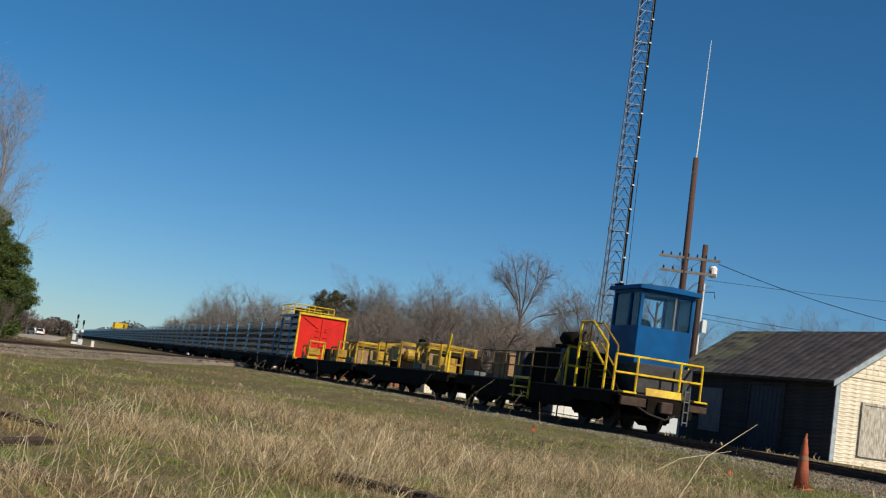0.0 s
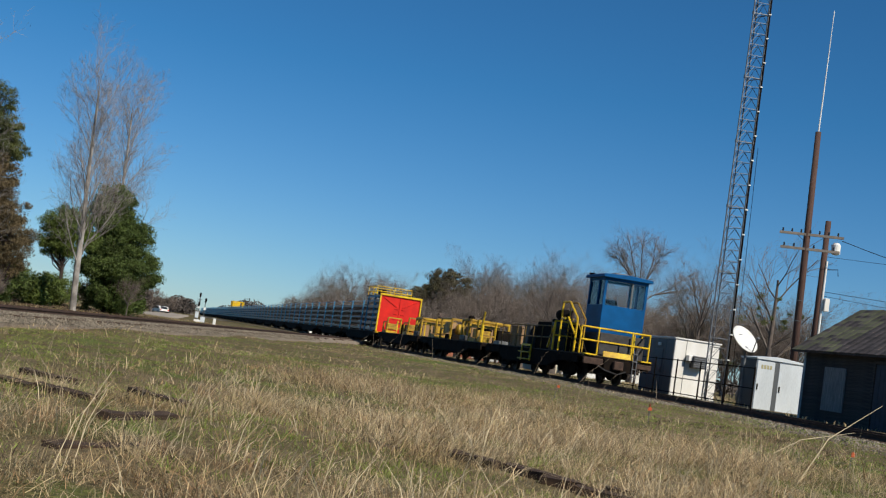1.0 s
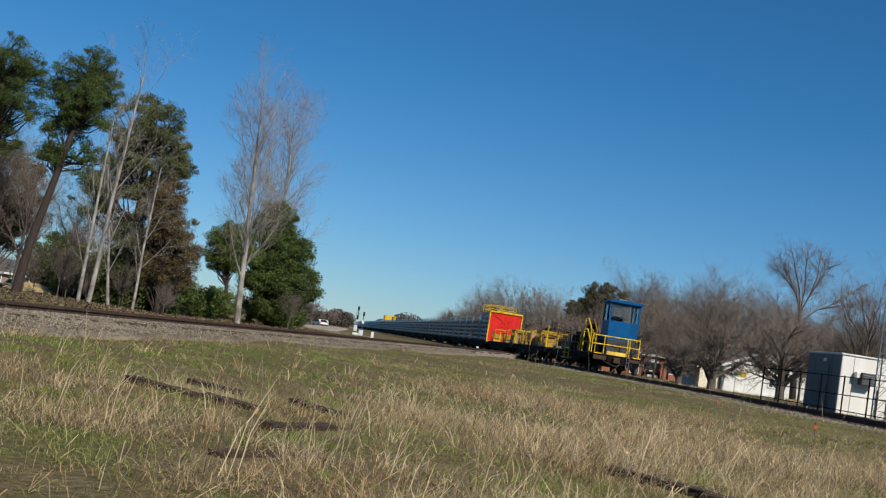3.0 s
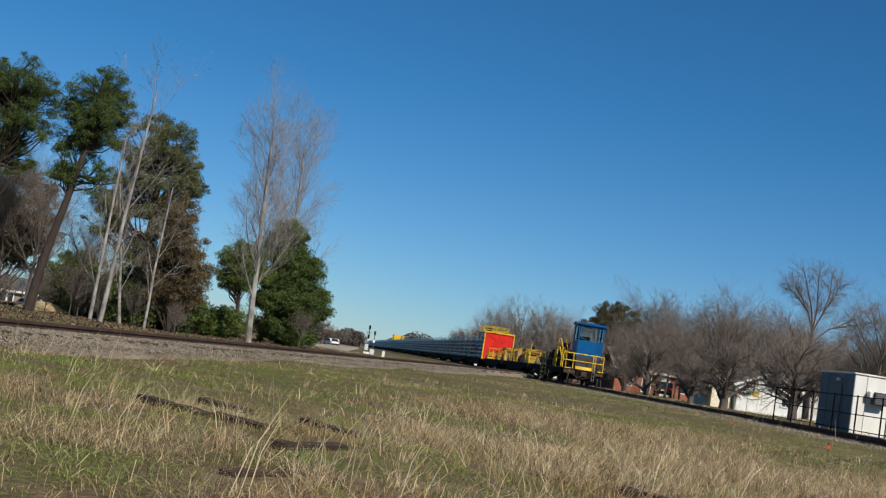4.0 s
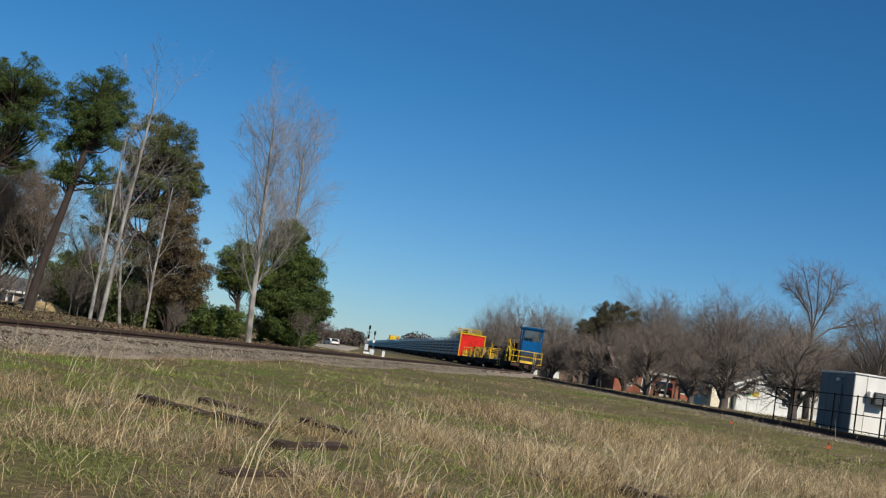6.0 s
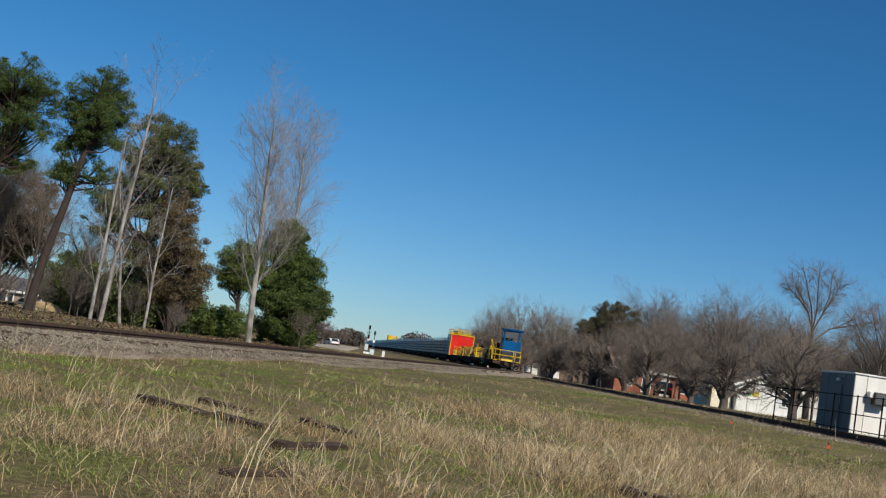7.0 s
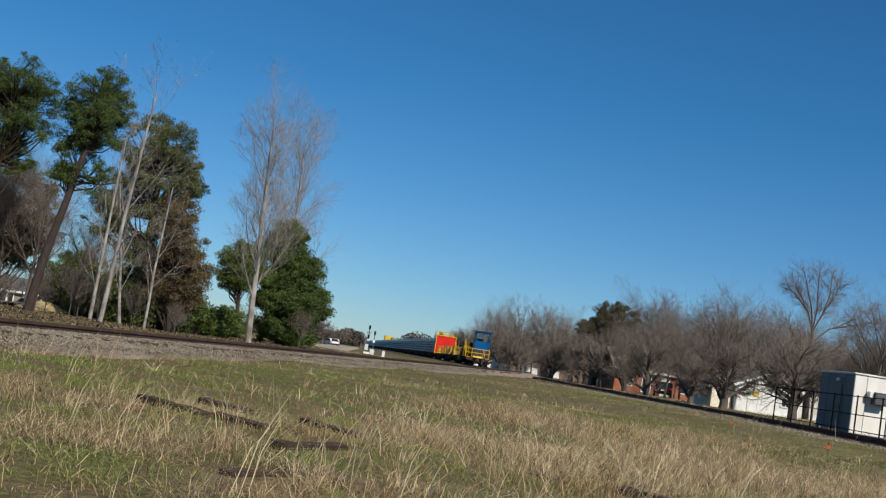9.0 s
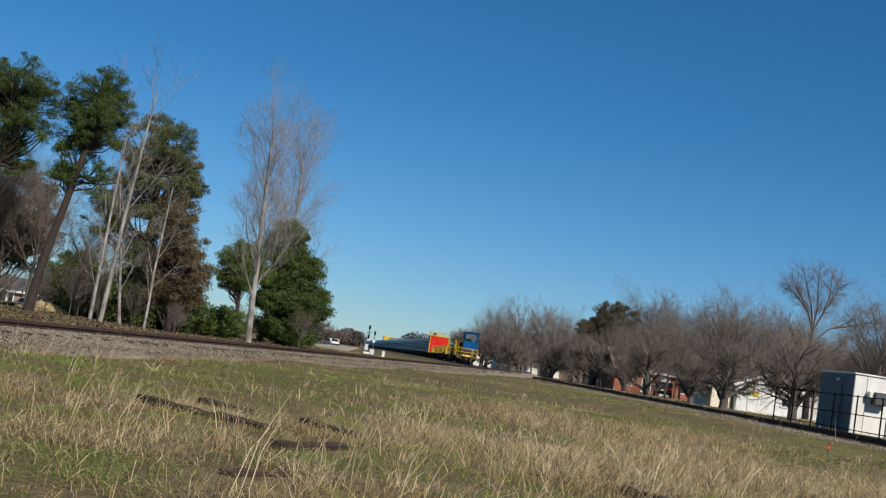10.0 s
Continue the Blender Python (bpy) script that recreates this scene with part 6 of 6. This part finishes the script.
def blades(name, seed, x0, x1, y0, y1, n, h, w, material, label, keep, lean=0.45, bend=0.25):
    """n curved blades of grass over a stretch of ground; keep says how likely a blade stands at a place."""
    rs = np.random.RandomState(seed)
    x, y = rs.uniform(x0, x1, n), rs.uniform(y0, y1, n)
    tuft = wave(x + 0.4 * np.sin(y * 2.1), y + 0.4 * np.sin(x * 1.9), 0.4, 2.5)
    ok = rs.rand(n) < keep(x, y) * (0.3 + 0.7 * sm(0.3, 0.55, tuft))
    x, y = x[ok], y[ok]
    n = len(x)
    z = height(x, y) - 0.02
    hh = rs.uniform(h[0], h[1], n) * (0.7 + 0.6 * rs.rand(n)) * (0.5 + 1.0 * wave(x + 0.7 * np.sin(y * 1.3), y + 0.5 * np.sin(x * 1.7), 0.55, seed % 7))
    a = rs.uniform(0, 2 * np.pi, n)
    ln = rs.rand(n) ** 1.1 * lean * hh
    dx, dy = np.cos(a) * ln + 0.06 * hh, np.sin(a) * ln
    b = rs.uniform(0, 2 * np.pi, n)
    ww = w * rs.uniform(0.6, 1.4, n)
    px, py = np.cos(b) * ww, np.sin(b) * ww
    base = np.stack([x, y, z], -1)
    side = np.stack([px, py, np.zeros(n)], -1)
    mid = base + np.stack([dx * 0.4, dy * 0.4, hh * 0.6], -1)
    tip = base + np.stack([dx * (1 + bend), dy * (1 + bend), hh * (1 - bend * rs.rand(n))], -1)
    V = np.stack([base - side, base + side, mid + side * 0.8, mid - side * 0.8, tip], 1).reshape(-1, 3)
    i = np.arange(n) * 5
    loops = np.stack([i, i + 1, i + 2, i + 3, i + 3, i + 2, i + 4], 1).reshape(-1)
    me = bpy.data.meshes.new(name)
    me.vertices.add(5 * n)
    me.vertices.foreach_set("co", V.reshape(-1))
    me.loops.add(7 * n)
    me.loops.foreach_set("vertex_index", loops)
    me.polygons.add(2 * n)
    me.polygons.foreach_set("loop_start", np.stack([np.arange(n) * 7, np.arange(n) * 7 + 4], 1).reshape(-1))
    me.polygons.foreach_set("loop_total", np.tile([4, 3], n))
    me.update()
    me.materials.append(material)
    return tagged(new(name, me), label, "grass", kind="stuff")


def wave(x, y, s, k):
    """A smooth pattern between 0 and 1 with patches about s metres wide."""
    v = 0
    for j, (a, b, c) in enumerate(((1.0, 0.7, 0.3), (-0.6, 1.1, 1.9), (1.7, -0.9, 4.1), (0.4, 1.9, 2.2))):
        v = v + np.sin((a * x + b * y) * 2.2 / s + c * k) / (1 + 0.4 * j)
    return np.clip(0.5 + v * 0.24, 0, 1)


OLD_TIES = (((-1.82, 10.66), (-1.11, 9.86)), ((-1.05, 9.75), (-0.6, 9.4)), ((-1.43, 11.84), (-0.92, 11.35)), ((-0.39, 11.09), (0.11, 10.4)), ((-0.43, 8.0), (0.0, 8.75)), ((-0.58, 6.4), (0.0, 7.2)), ((2.08, 8.88), (2.34, 8.5)), ((2.42, 8.52), (2.78, 7.98)), ((2.56, 8.06), (2.8, 7.86)), ((2.7, 7.75), (3.1, 7.3)), ((3.0, 7.95), (3.2, 7.9)), ((1.5, 9.4), (1.68, 8.9)))


def off_track(x, y):
    """Where grass grows: off the ballast, and thin round the old timbers and in the worn ground before them."""
    free = ((np.abs(x - track_x(y)) > 3.2 - 1.4 * sm(24, 36, y)) & (np.abs(spur_off(x, y)) > 1.22)) * 1.0
    for (ax, ay), (bx, by) in OLD_TIES:
        dx, dy = bx - ax, by - ay
        u = np.clip(((x - ax) * dx + (y - ay) * dy) / (dx * dx + dy * dy), 0, 1)
        px, py = x - ax - u * dx, y - ay - u * dy
        d = np.hypot(px, np.where(py < 0, py * 0.5, py))
        free = free * (0.45 + 0.55 * sm(0.06, 0.16, d))
    return free


def greenness(x, y):
    g = sm(0.47, 0.6, wave(x, y, 2.4, 3)) * 0.95
    g = np.maximum(g, (1 - sm(-0.2, 1.4, x)) * sm(0.46, 0.6, wave(x, y, 1.1, 10)) * 0.8)
    g = np.maximum(g, sm(12, 17, y) * (1 - sm(27, 38, y)) * sm(0.2, 0.6, wave(x, y, 6, 7)) * 0.85)
    g = g * (1 - 0.75 * sm(1.0, 2.5, x) * (1 - sm(8.5, 10.5, x)) * sm(7.5, 9, y) * (1 - sm(17, 24, y)) * sm(0.3, 0.5, wave(x, y, 4.0, 15)))
    m = track_x(y) - x + 0.8 * (wave(x, y, 2.0, 13) - 0.5)
    g = np.maximum(g, sm(4.4, 5.2, m) * (1 - sm(10, 12, m)) * (1 - sm(24, 38, y)) * sm(0.32, 0.58, wave(x, y, 2.4, 12)))
    o = spur_off(x, y) + 0.5 * (wave(x, y, 1.5, 4) - 0.5)
    g = np.maximum(g, sm(1.8, 2.3, o) * (1 - sm(3.6, 5.2, o)) * sm(0.2, 0.5, wave(x, y, 2.6, 11)))
    return g * np.where(o < 1.8, 0.1, 1.0)


def verge(x, y):
    """The strip of low grass beside the main track."""
    return 1 - sm(10.2, 12.0, track_x(y) - x + 1.2 * (wave(x, y, 1.8, 16) - 0.5))


def dry_keep(x, y):
    return off_track(x, y) * (1 - 0.93 * greenness(x, y)) * (1 - 0.4 * verge(x, y)) * (0.2 + 0.8 * sm(0.3, 0.65, wave(x, y, 2.2, 1))) * (0.6 + 0.4 * sm(0.35, 0.6, wave(x, y, 0.7, 6)))


def brown_keep(x, y):
    return off_track(x, y) * (1 - 0.85 * greenness(x, y)) * (0.25 + 0.75 * np.maximum(sm(0.4, 0.7, wave(x, y, 3.1, 9)), spur_off(x, y) < 2.0)) * (0.4 + 0.6 * sm(0.4, 0.6, wave(x, y, 0.8, 8)))


def green_keep(x, y):
    return off_track(x, y) * (0.16 + 0.84 * greenness(x, y))


BANDS = ((-6, 11, 3.5, 13, 340000, 270000, 0.0018, 1.0), (-11, 14, 13, 27, 140000, 190000, 0.0034, 1.0), (-16, 15, 27, 62, 76000, 70000, 0.008, 1.0), (-30, 15, 62, 130, 24000, 14000, 0.025, 1.2))
for k, (x0, x1, y0, y1, nd, ng, w, hs) in enumerate(BANDS):
    blades("brown_grass", 160 + k, x0, x1, y0, y1, nd // 2, (0.03 * hs, (0.10, 0.09, 0.08, 0.1)[k]), w * 1.1, BROWNDRY, "dead brown matted grass", brown_keep, 2.6, 0.5)
    blades("dry_grass", 100 + k, x0, x1, y0, y1, nd, (0.035 * hs, (0.14, 0.10, 0.09, 0.1)[k]), w, DRY, "dry tan winter grass", dry_keep, 2.4, 0.5)
    blades("green_grass", 120 + k, x0, x1, y0, y1, ng, (0.025 * hs, (0.06, 0.06, 0.06, 0.08)[k]), w * 1.1, GREEN, "short fresh green grass", green_keep, 1.6, 0.4)
blades("dry_grass", 110, 20, 45, 26, 130, 16000, (0.08, 0.2), 0.02, DRY, "dry tan winter grass", lambda x, y: 1.0 * (np.abs(x - 25.5) > 3.1), 0.9, 0.3)


def tussock_keep(x, y):
    return off_track(x, y) * sm(0.55, 0.8, wave(x, y, 1.6, 5)) * (1 - 0.8 * greenness(x, y)) * (0.6 + 0.4 * sm(-3, 3, x)) * (1 - 0.85 * verge(x, y))


def clump_keep(x, y):
    return off_track(x, y) * sm(0.42, 0.66, wave(x, y, 2.3, 2)) * (1 - 0.6 * greenness(x, y)) * sm(0.5, 2.5, x) * (1 - 0.9 * verge(x, y))


blades("matted_straw", 170, -6, 11, 3.5, 14, 90000, (0.015, 0.05), 0.0017, TALLDRY, "matted pale straw lying in the grass", lambda x, y: off_track(x, y) * (1 - 0.9 * greenness(x, y)), 6.5, 0.3)
blades("matted_straw", 171, -10, 13, 14, 28, 50000, (0.02, 0.05), 0.003, TALLDRY, "matted pale straw lying in the grass", lambda x, y: off_track(x, y) * (1 - 0.9 * greenness(x, y)), 6.5, 0.3)
blades("leaf_litter", 172, -24, 4, 30, 76, 110000, (0.02, 0.09), 0.022, LITTER_AND_SHADE, "dark brown leaf litter under the trees", lambda x, y: 1.0 * (spur_off(x, y) < -2.0), 2.5, 0.3)
blades("tall_dry_grass", 140, -6, 11, 5, 14, 70000, (0.05, 0.22), 0.0014, TALLDRY, "tussocks of tall dry grass", tussock_keep, 2.4, 0.55)
blades("tall_dry_grass", 142, 1.2, 9.5, 7.5, 19, 60000, (0.10, 0.30), 0.0022, TALLDRY, "tussocks of tall dry grass", clump_keep, 2.8, 0.6)
blades("tall_brown_grass", 143, 0.5, 10, 7.5, 22, 40000, (0.10, 0.28), 0.0024, BROWNDRY, "clumps of tall brown grass", clump_keep, 2.6, 0.6)
blades("tall_dry_grass", 141, -11, 13, 14, 30, 16000, (0.12, 0.24), 0.0036, TALLDRY, "tussocks of tall dry grass", tussock_keep, 1.5, 0.45)


def tussocks(name, seed, x0, x1, y0, y1, count, per, spread, h, w, droop, material, label, keep):
    """Clumps of long blades that arch outwards and hang over; keep says how likely a clump stands at a place."""
    rs = np.random.RandomState(seed)
    cx, cy = rs.uniform(x0, x1, count), rs.uniform(y0, y1, count)
    ok = rs.rand(count) < keep(cx, cy)
    cx, cy = cx[ok], cy[ok]
    big = rs.uniform(0.55, 1.3, len(cx))
    lean_a, lean_r = rs.uniform(0, 2 * np.pi, len(cx)), rs.uniform(0, 0.5, len(cx))
    i = np.repeat(np.arange(len(cx)), np.maximum(4, per * big).astype(int))
    n = len(i)
    r = np.abs(rs.normal(0, 1, n)) * spread * big[i]
    a = rs.uniform(0, 2 * np.pi, n)
    x, y = cx[i] + np.cos(a) * r, cy[i] + np.sin(a) * r
    z = height(x, y) - 0.02
    L = rs.uniform(h[0], h[1], n) * big[i]
    b = a + rs.normal(0, 0.9, n)
    out = np.clip(rs.rand(n) * 0.5 + 0.35 * r / spread, 0.05, 1.1)
    dx = np.cos(b) * out + np.cos(lean_a[i]) * lean_r[i] + 0.1
    dy = np.sin(b) * out + np.sin(lean_a[i]) * lean_r[i]
    c = rs.uniform(0, np.pi, n)
    side = np.stack([np.cos(c), np.sin(c), np.zeros(n)], -1) * (w * rs.uniform(0.6, 1.4, n))[:, None]
    D = droop * rs.rand(n)
    rows = []
    for u, k in ((0.0, 1.0), (0.4, 0.9), (0.75, 0.6), (1.0, 0.12)):
        p = np.stack([x + dx * L * u ** 1.5, y + dy * L * u ** 1.5, z + L * np.maximum(u * (1 - D * u), 0.02 * u) / np.sqrt(1 + 0.5 * out * out)], -1)
        rows += [p - side * k, p + side * k]
    V = np.stack(rows, 1).reshape(-1, 3)
    o = (np.arange(n) * 8)[:, None]
    F = np.concatenate([o + np.array([[0, 1, 3, 2]]), o + np.array([[2, 3, 5, 4]]), o + np.array([[4, 5, 7, 6]])], 1).reshape(-1)
    me = bpy.data.meshes.new(name)
    me.vertices.add(8 * n)
    me.vertices.foreach_set("co", V.reshape(-1))
    me.loops.add(12 * n)
    me.loops.foreach_set("vertex_index", F)
    me.polygons.add(3 * n)
    me.polygons.foreach_set("loop_start", np.arange(3 * n) * 4)
    me.polygons.foreach_set("loop_total", np.full(3 * n, 4))
    me.update()
    me.materials.append(material)
    return tagged(new(name, me), label, "grass", kind="stuff")


def straw_keep(x, y):
    return off_track(x, y) * (1 - 0.85 * greenness(x, y)) * (0.25 + 0.75 * sm(0.35, 0.6, wave(x, y, 1.9, 5))) * (0.5 + 0.5 * sm(-1.0, 1.5, x)) * (1 - 0.85 * verge(x, y))


tussocks("straw_tussocks", 201, -5, 9, 4.5, 12.5, 1500, 26, 0.07, (0.10, 0.30), 0.0017, 0.9, TALLDRY, "arching tussocks of pale dry straw", straw_keep)
tussocks("brown_tussocks", 202, -5, 9, 4.5, 12.5, 1100, 30, 0.09, (0.07, 0.20), 0.0019, 1.0, BROWNDRY, "low tangled tussocks of dead brown grass", straw_keep)
tussocks("straw_tussocks", 203, -8, 12, 12.5, 24, 1500, 20, 0.10, (0.10, 0.27), 0.0032, 0.9, TALLDRY, "arching tussocks of pale dry straw", straw_keep)
tussocks("brown_tussocks", 204, -8, 12, 12.5, 24, 900, 22, 0.12, (0.08, 0.2), 0.0034, 1.0, BROWNDRY, "low tangled tussocks of dead brown grass", straw_keep)
tussocks("straw_tussocks", 205, 1.0, 8.5, 7.0, 14.5, 700, 34, 0.10, (0.16, 0.40), 0.0019, 0.8, TALLDRY, "arching tussocks of pale dry straw", clump_keep)
tussocks("fallen_straw", 207, -5, 9.5, 4.5, 14, 1300, 4, 0.16, (0.22, 0.5), 0.0024, 1.0, PALESTRAW, "long bent straws fallen across the grass", straw_keep)
# dark tufts added for shaded holes in the grass and a darker verge
tussocks("dark_thatch", 208, -5, 12.5, 4.5, 22, 3000, 34, 0.11, (0.04, 0.11), 0.0024, 1.0, LITTER_AND_SHADE, "low dark brown tufts that stand for shade between the tussocks", lambda x, y: off_track(x, y) * np.maximum(sm(0.52, 0.68, wave(x, y, 1.2, 17)) * (1 - 0.6 * greenness(x, y)), 0.55 * verge(x, y)))
tussocks("green_tufts", 206, -5, 9, 4.5, 13, 600, 22, 0.06, (0.06, 0.17), 0.0024, 0.7, GREEN, "fresh green tufts among the straw", lambda x, y: off_track(x, y) * (0.1 + 0.6 * sm(0.55, 0.75, wave(x, y, 1.3, 14))))


def stalk(rng, x, y, h, dx, dy, r=0.003):
    z = float(height(np.array(x), np.array(y)))
    mb = MB().tube([(x, y, z - 0.02), (x + dx * 0.35, y + dy * 0.35, z + h * 0.55), (x + dx, y + dy, z + h)], [r, r * 0.8, r * 0.4], 3, cap=False)
    return mb


def straw_stalks():
    rng = random.Random(15)
    mb = MB()
    for k in range(120):
        y = rng.uniform(5.2, 17)
        x = rng.uniform(-0.36 * y - 0.5, 0.78 * y)
        if off_track(np.array(x), np.array(y)) < 0.5:
            continue
        h = rng.uniform(0.2, 0.48)
        q = stalk(rng, x, y, h, h * rng.uniform(-0.15, 0.55), h * rng.uniform(-0.3, 0.3), 0.0018)
        n = len(mb.v)
        mb.v += q.v
        mb.f += [tuple(i + n for i in f) for f in q.f]
    for x, y, h, dx, dy in ((-0.45, 5.7, 0.5, 0.16, 0), (-0.5, 5.75, 0.42, 0.2, 0.05), (-0.42, 5.9, 0.38, 0.1, 0), (5.72, 10.3, 0.85, 0.8, 0.0), (7.64, 14.5, 0.42, 1.25, 0.1), (-1.7, 7.6, 0.4, 0.14, 0), (0.35, 6.6, 0.36, 0.1, 0)):
        q = stalk(rng, x, y, h, dx, dy, 0.0065 if x > 4 else 0.003)
        n = len(mb.v)
        mb.v += q.v
        mb.f += [tuple(i + n for i in f) for f in q.f]
    tagged(part("straw_stalks", mb, PALESTRAW), "single pale straw stalks standing over the grass", "grass", kind="stuff")
    wb = MB()
    for k in range(26):
        y = rng.uniform(22, 80)
        x = track_x(y) - rng.uniform(3.6, 5.2)
        z = float(height(np.array(x), np.array(y)))
        h = rng.uniform(0.2, 0.6) if k % 2 else rng.uniform(0.7, 1.2)
        l = rng.uniform(-0.3, 1.0) * h
        wb.tube([(x, y, z - 0.05), (x + l * 0.45, y, z + h * 0.55), (x + l, y, z + h)], [0.007, 0.005, 0.003], 3, cap=False)
        for j in range(4 if k % 4 == 0 else 0):
            u = rng.uniform(0.4, 1)
            p = Vector((x + l * u, y, z + h * u))
            wb.tube([p, p + Vector((rng.uniform(-0.12, 0.2), rng.uniform(-0.1, 0.1), rng.uniform(0.0, 0.15)))], [0.005, 0.003], 3, cap=False)
    tagged(part("dry_weeds", wb, WEED), "dry leaning weed stems at the foot of the ballast", "weeds", kind="stuff")


straw_stalks()


def old_tie(a, b, w=0.15, h=0.13, rise=0.035):
    """An old timber half sunk in the grass, from a to b."""
    a, b = Vector((*a, 0)), Vector((*b, 0))
    L = (b - a).length
    c = (a + b) / 2
    z = float(height(np.array(c.x), np.array(c.y)))
    mb = MB()
    n = 8
    for i in range(n + 1):
        x = -L / 2 + L * i / n
        k = [0.018 * noise.noise((x * 4, j * 2.1 + a.x, 3)) for j in range(4)]
        mb.v += [(x, -w / 2 + k[0], -h), (x, w / 2 + k[1], -h), (x, w / 2 + k[2], k[3]), (x, -w / 2 + k[3], k[2])]
    for i in range(n):
        for j in range(4):
            p, q = i * 4 + j, i * 4 + (j + 1) % 4
            mb.f.append((p, q, q + 4, p + 4))
    mb.f += [(3, 2, 1, 0), (n * 4, n * 4 + 1, n * 4 + 2, n * 4 + 3)]
    m = Matrix.Translation((c.x, c.y, z + rise)) @ Matrix.Rotation(math.atan2(b.y - a.y, b.x - a.x), 4, "Z") @ pose(0, 0, 0, 4, 1, 0)
    tagged(part("old_railway_tie", mb, TIEWOOD, None, at=m), "rotting brown railway tie half sunk in dry grass", "railway tie", "old ties in the field")


for a, b in OLD_TIES:
    old_tie(a, b, w=0.1, rise=0.055 if a[1] > 9.0 and a[0] < 1 else (0.045 if a[1] > 7.5 and a[0] < 1 else (0.06 if a[0] > 2 else 0.012)))


def ballast_stones():
    """Loose stones on the slopes of both ballast banks."""
    rs = np.random.RandomState(77)
    oct_v = np.array([(1, 0, 0), (0, 1, 0), (-1, 0, 0), (0, -1, 0), (0, 0, 1), (0, 0, -1)], float)
    oct_f = [(0, 1, 4), (1, 2, 4), (2, 3, 4), (3, 0, 4), (1, 0, 5), (2, 1, 5), (3, 2, 5), (0, 3, 5)]
    for m, n, y0, y1, top, foot, near in ((MAIN_M, 24000, 12, 75, 0.07, 5.2, -1), (SPUR_M, 46000, -8, 50, 0.19, 1.75, 1)):
        y = y0 + (y1 - y0) * rs.rand(n) ** (2.4 if near < 0 else 1.5)
        o = -foot + (foot - 0.8) * rs.rand(n) ** 0.8
        if near < 0:
            z = np.interp(-o, [0, foot * 0.42, foot * 0.7, foot, 7], [top + 0.03, top + 0.02, top * 0.5, 0.05, 0.04])
        else:
            z = np.interp(-o, [0, 0.9, 1.1, 1.42, 1.72, 7], [top + 0.03, top + 0.025, top + 0.01, top * 0.62, 0.05, 0.04]) + rs.uniform(-0.005, 0.02, n)
        if near < 0:
            z = z + grade(y)
        o = -o * near
        mt = np.array(m)
        wx = mt[0, 0] * o + mt[0, 1] * y + mt[0, 3]
        wy = mt[1, 0] * o + mt[1, 1] * y + mt[1, 3]
        z = np.maximum(z, height(wx, wy) + 0.005)
        s = rs.uniform(0.012, 0.03, (n, 1, 1)) * (1 if near < 0 else 0.55) * rs.uniform(0.6, 1.4, (n, 1, 3))
        V = oct_v[None] * s + rs.normal(size=(n, 6, 3)) * 0.004 + np.stack([o, y, z], -1)[:, None, :]
        F = (np.array(oct_f)[None] + (np.arange(n) * 6)[:, None, None]).reshape(-1, 3)
        me = bpy.data.meshes.new("ballast_stones")
        me.from_pydata(V.reshape(-1, 3).tolist(), [], F.tolist())
        me.materials.append(STONE)
        ob = new("ballast_stones", me)
        ob.matrix_basis = m
        tagged(ob, "loose pale ballast stones", "stones", kind="stuff")


ballast_stones()
motions()
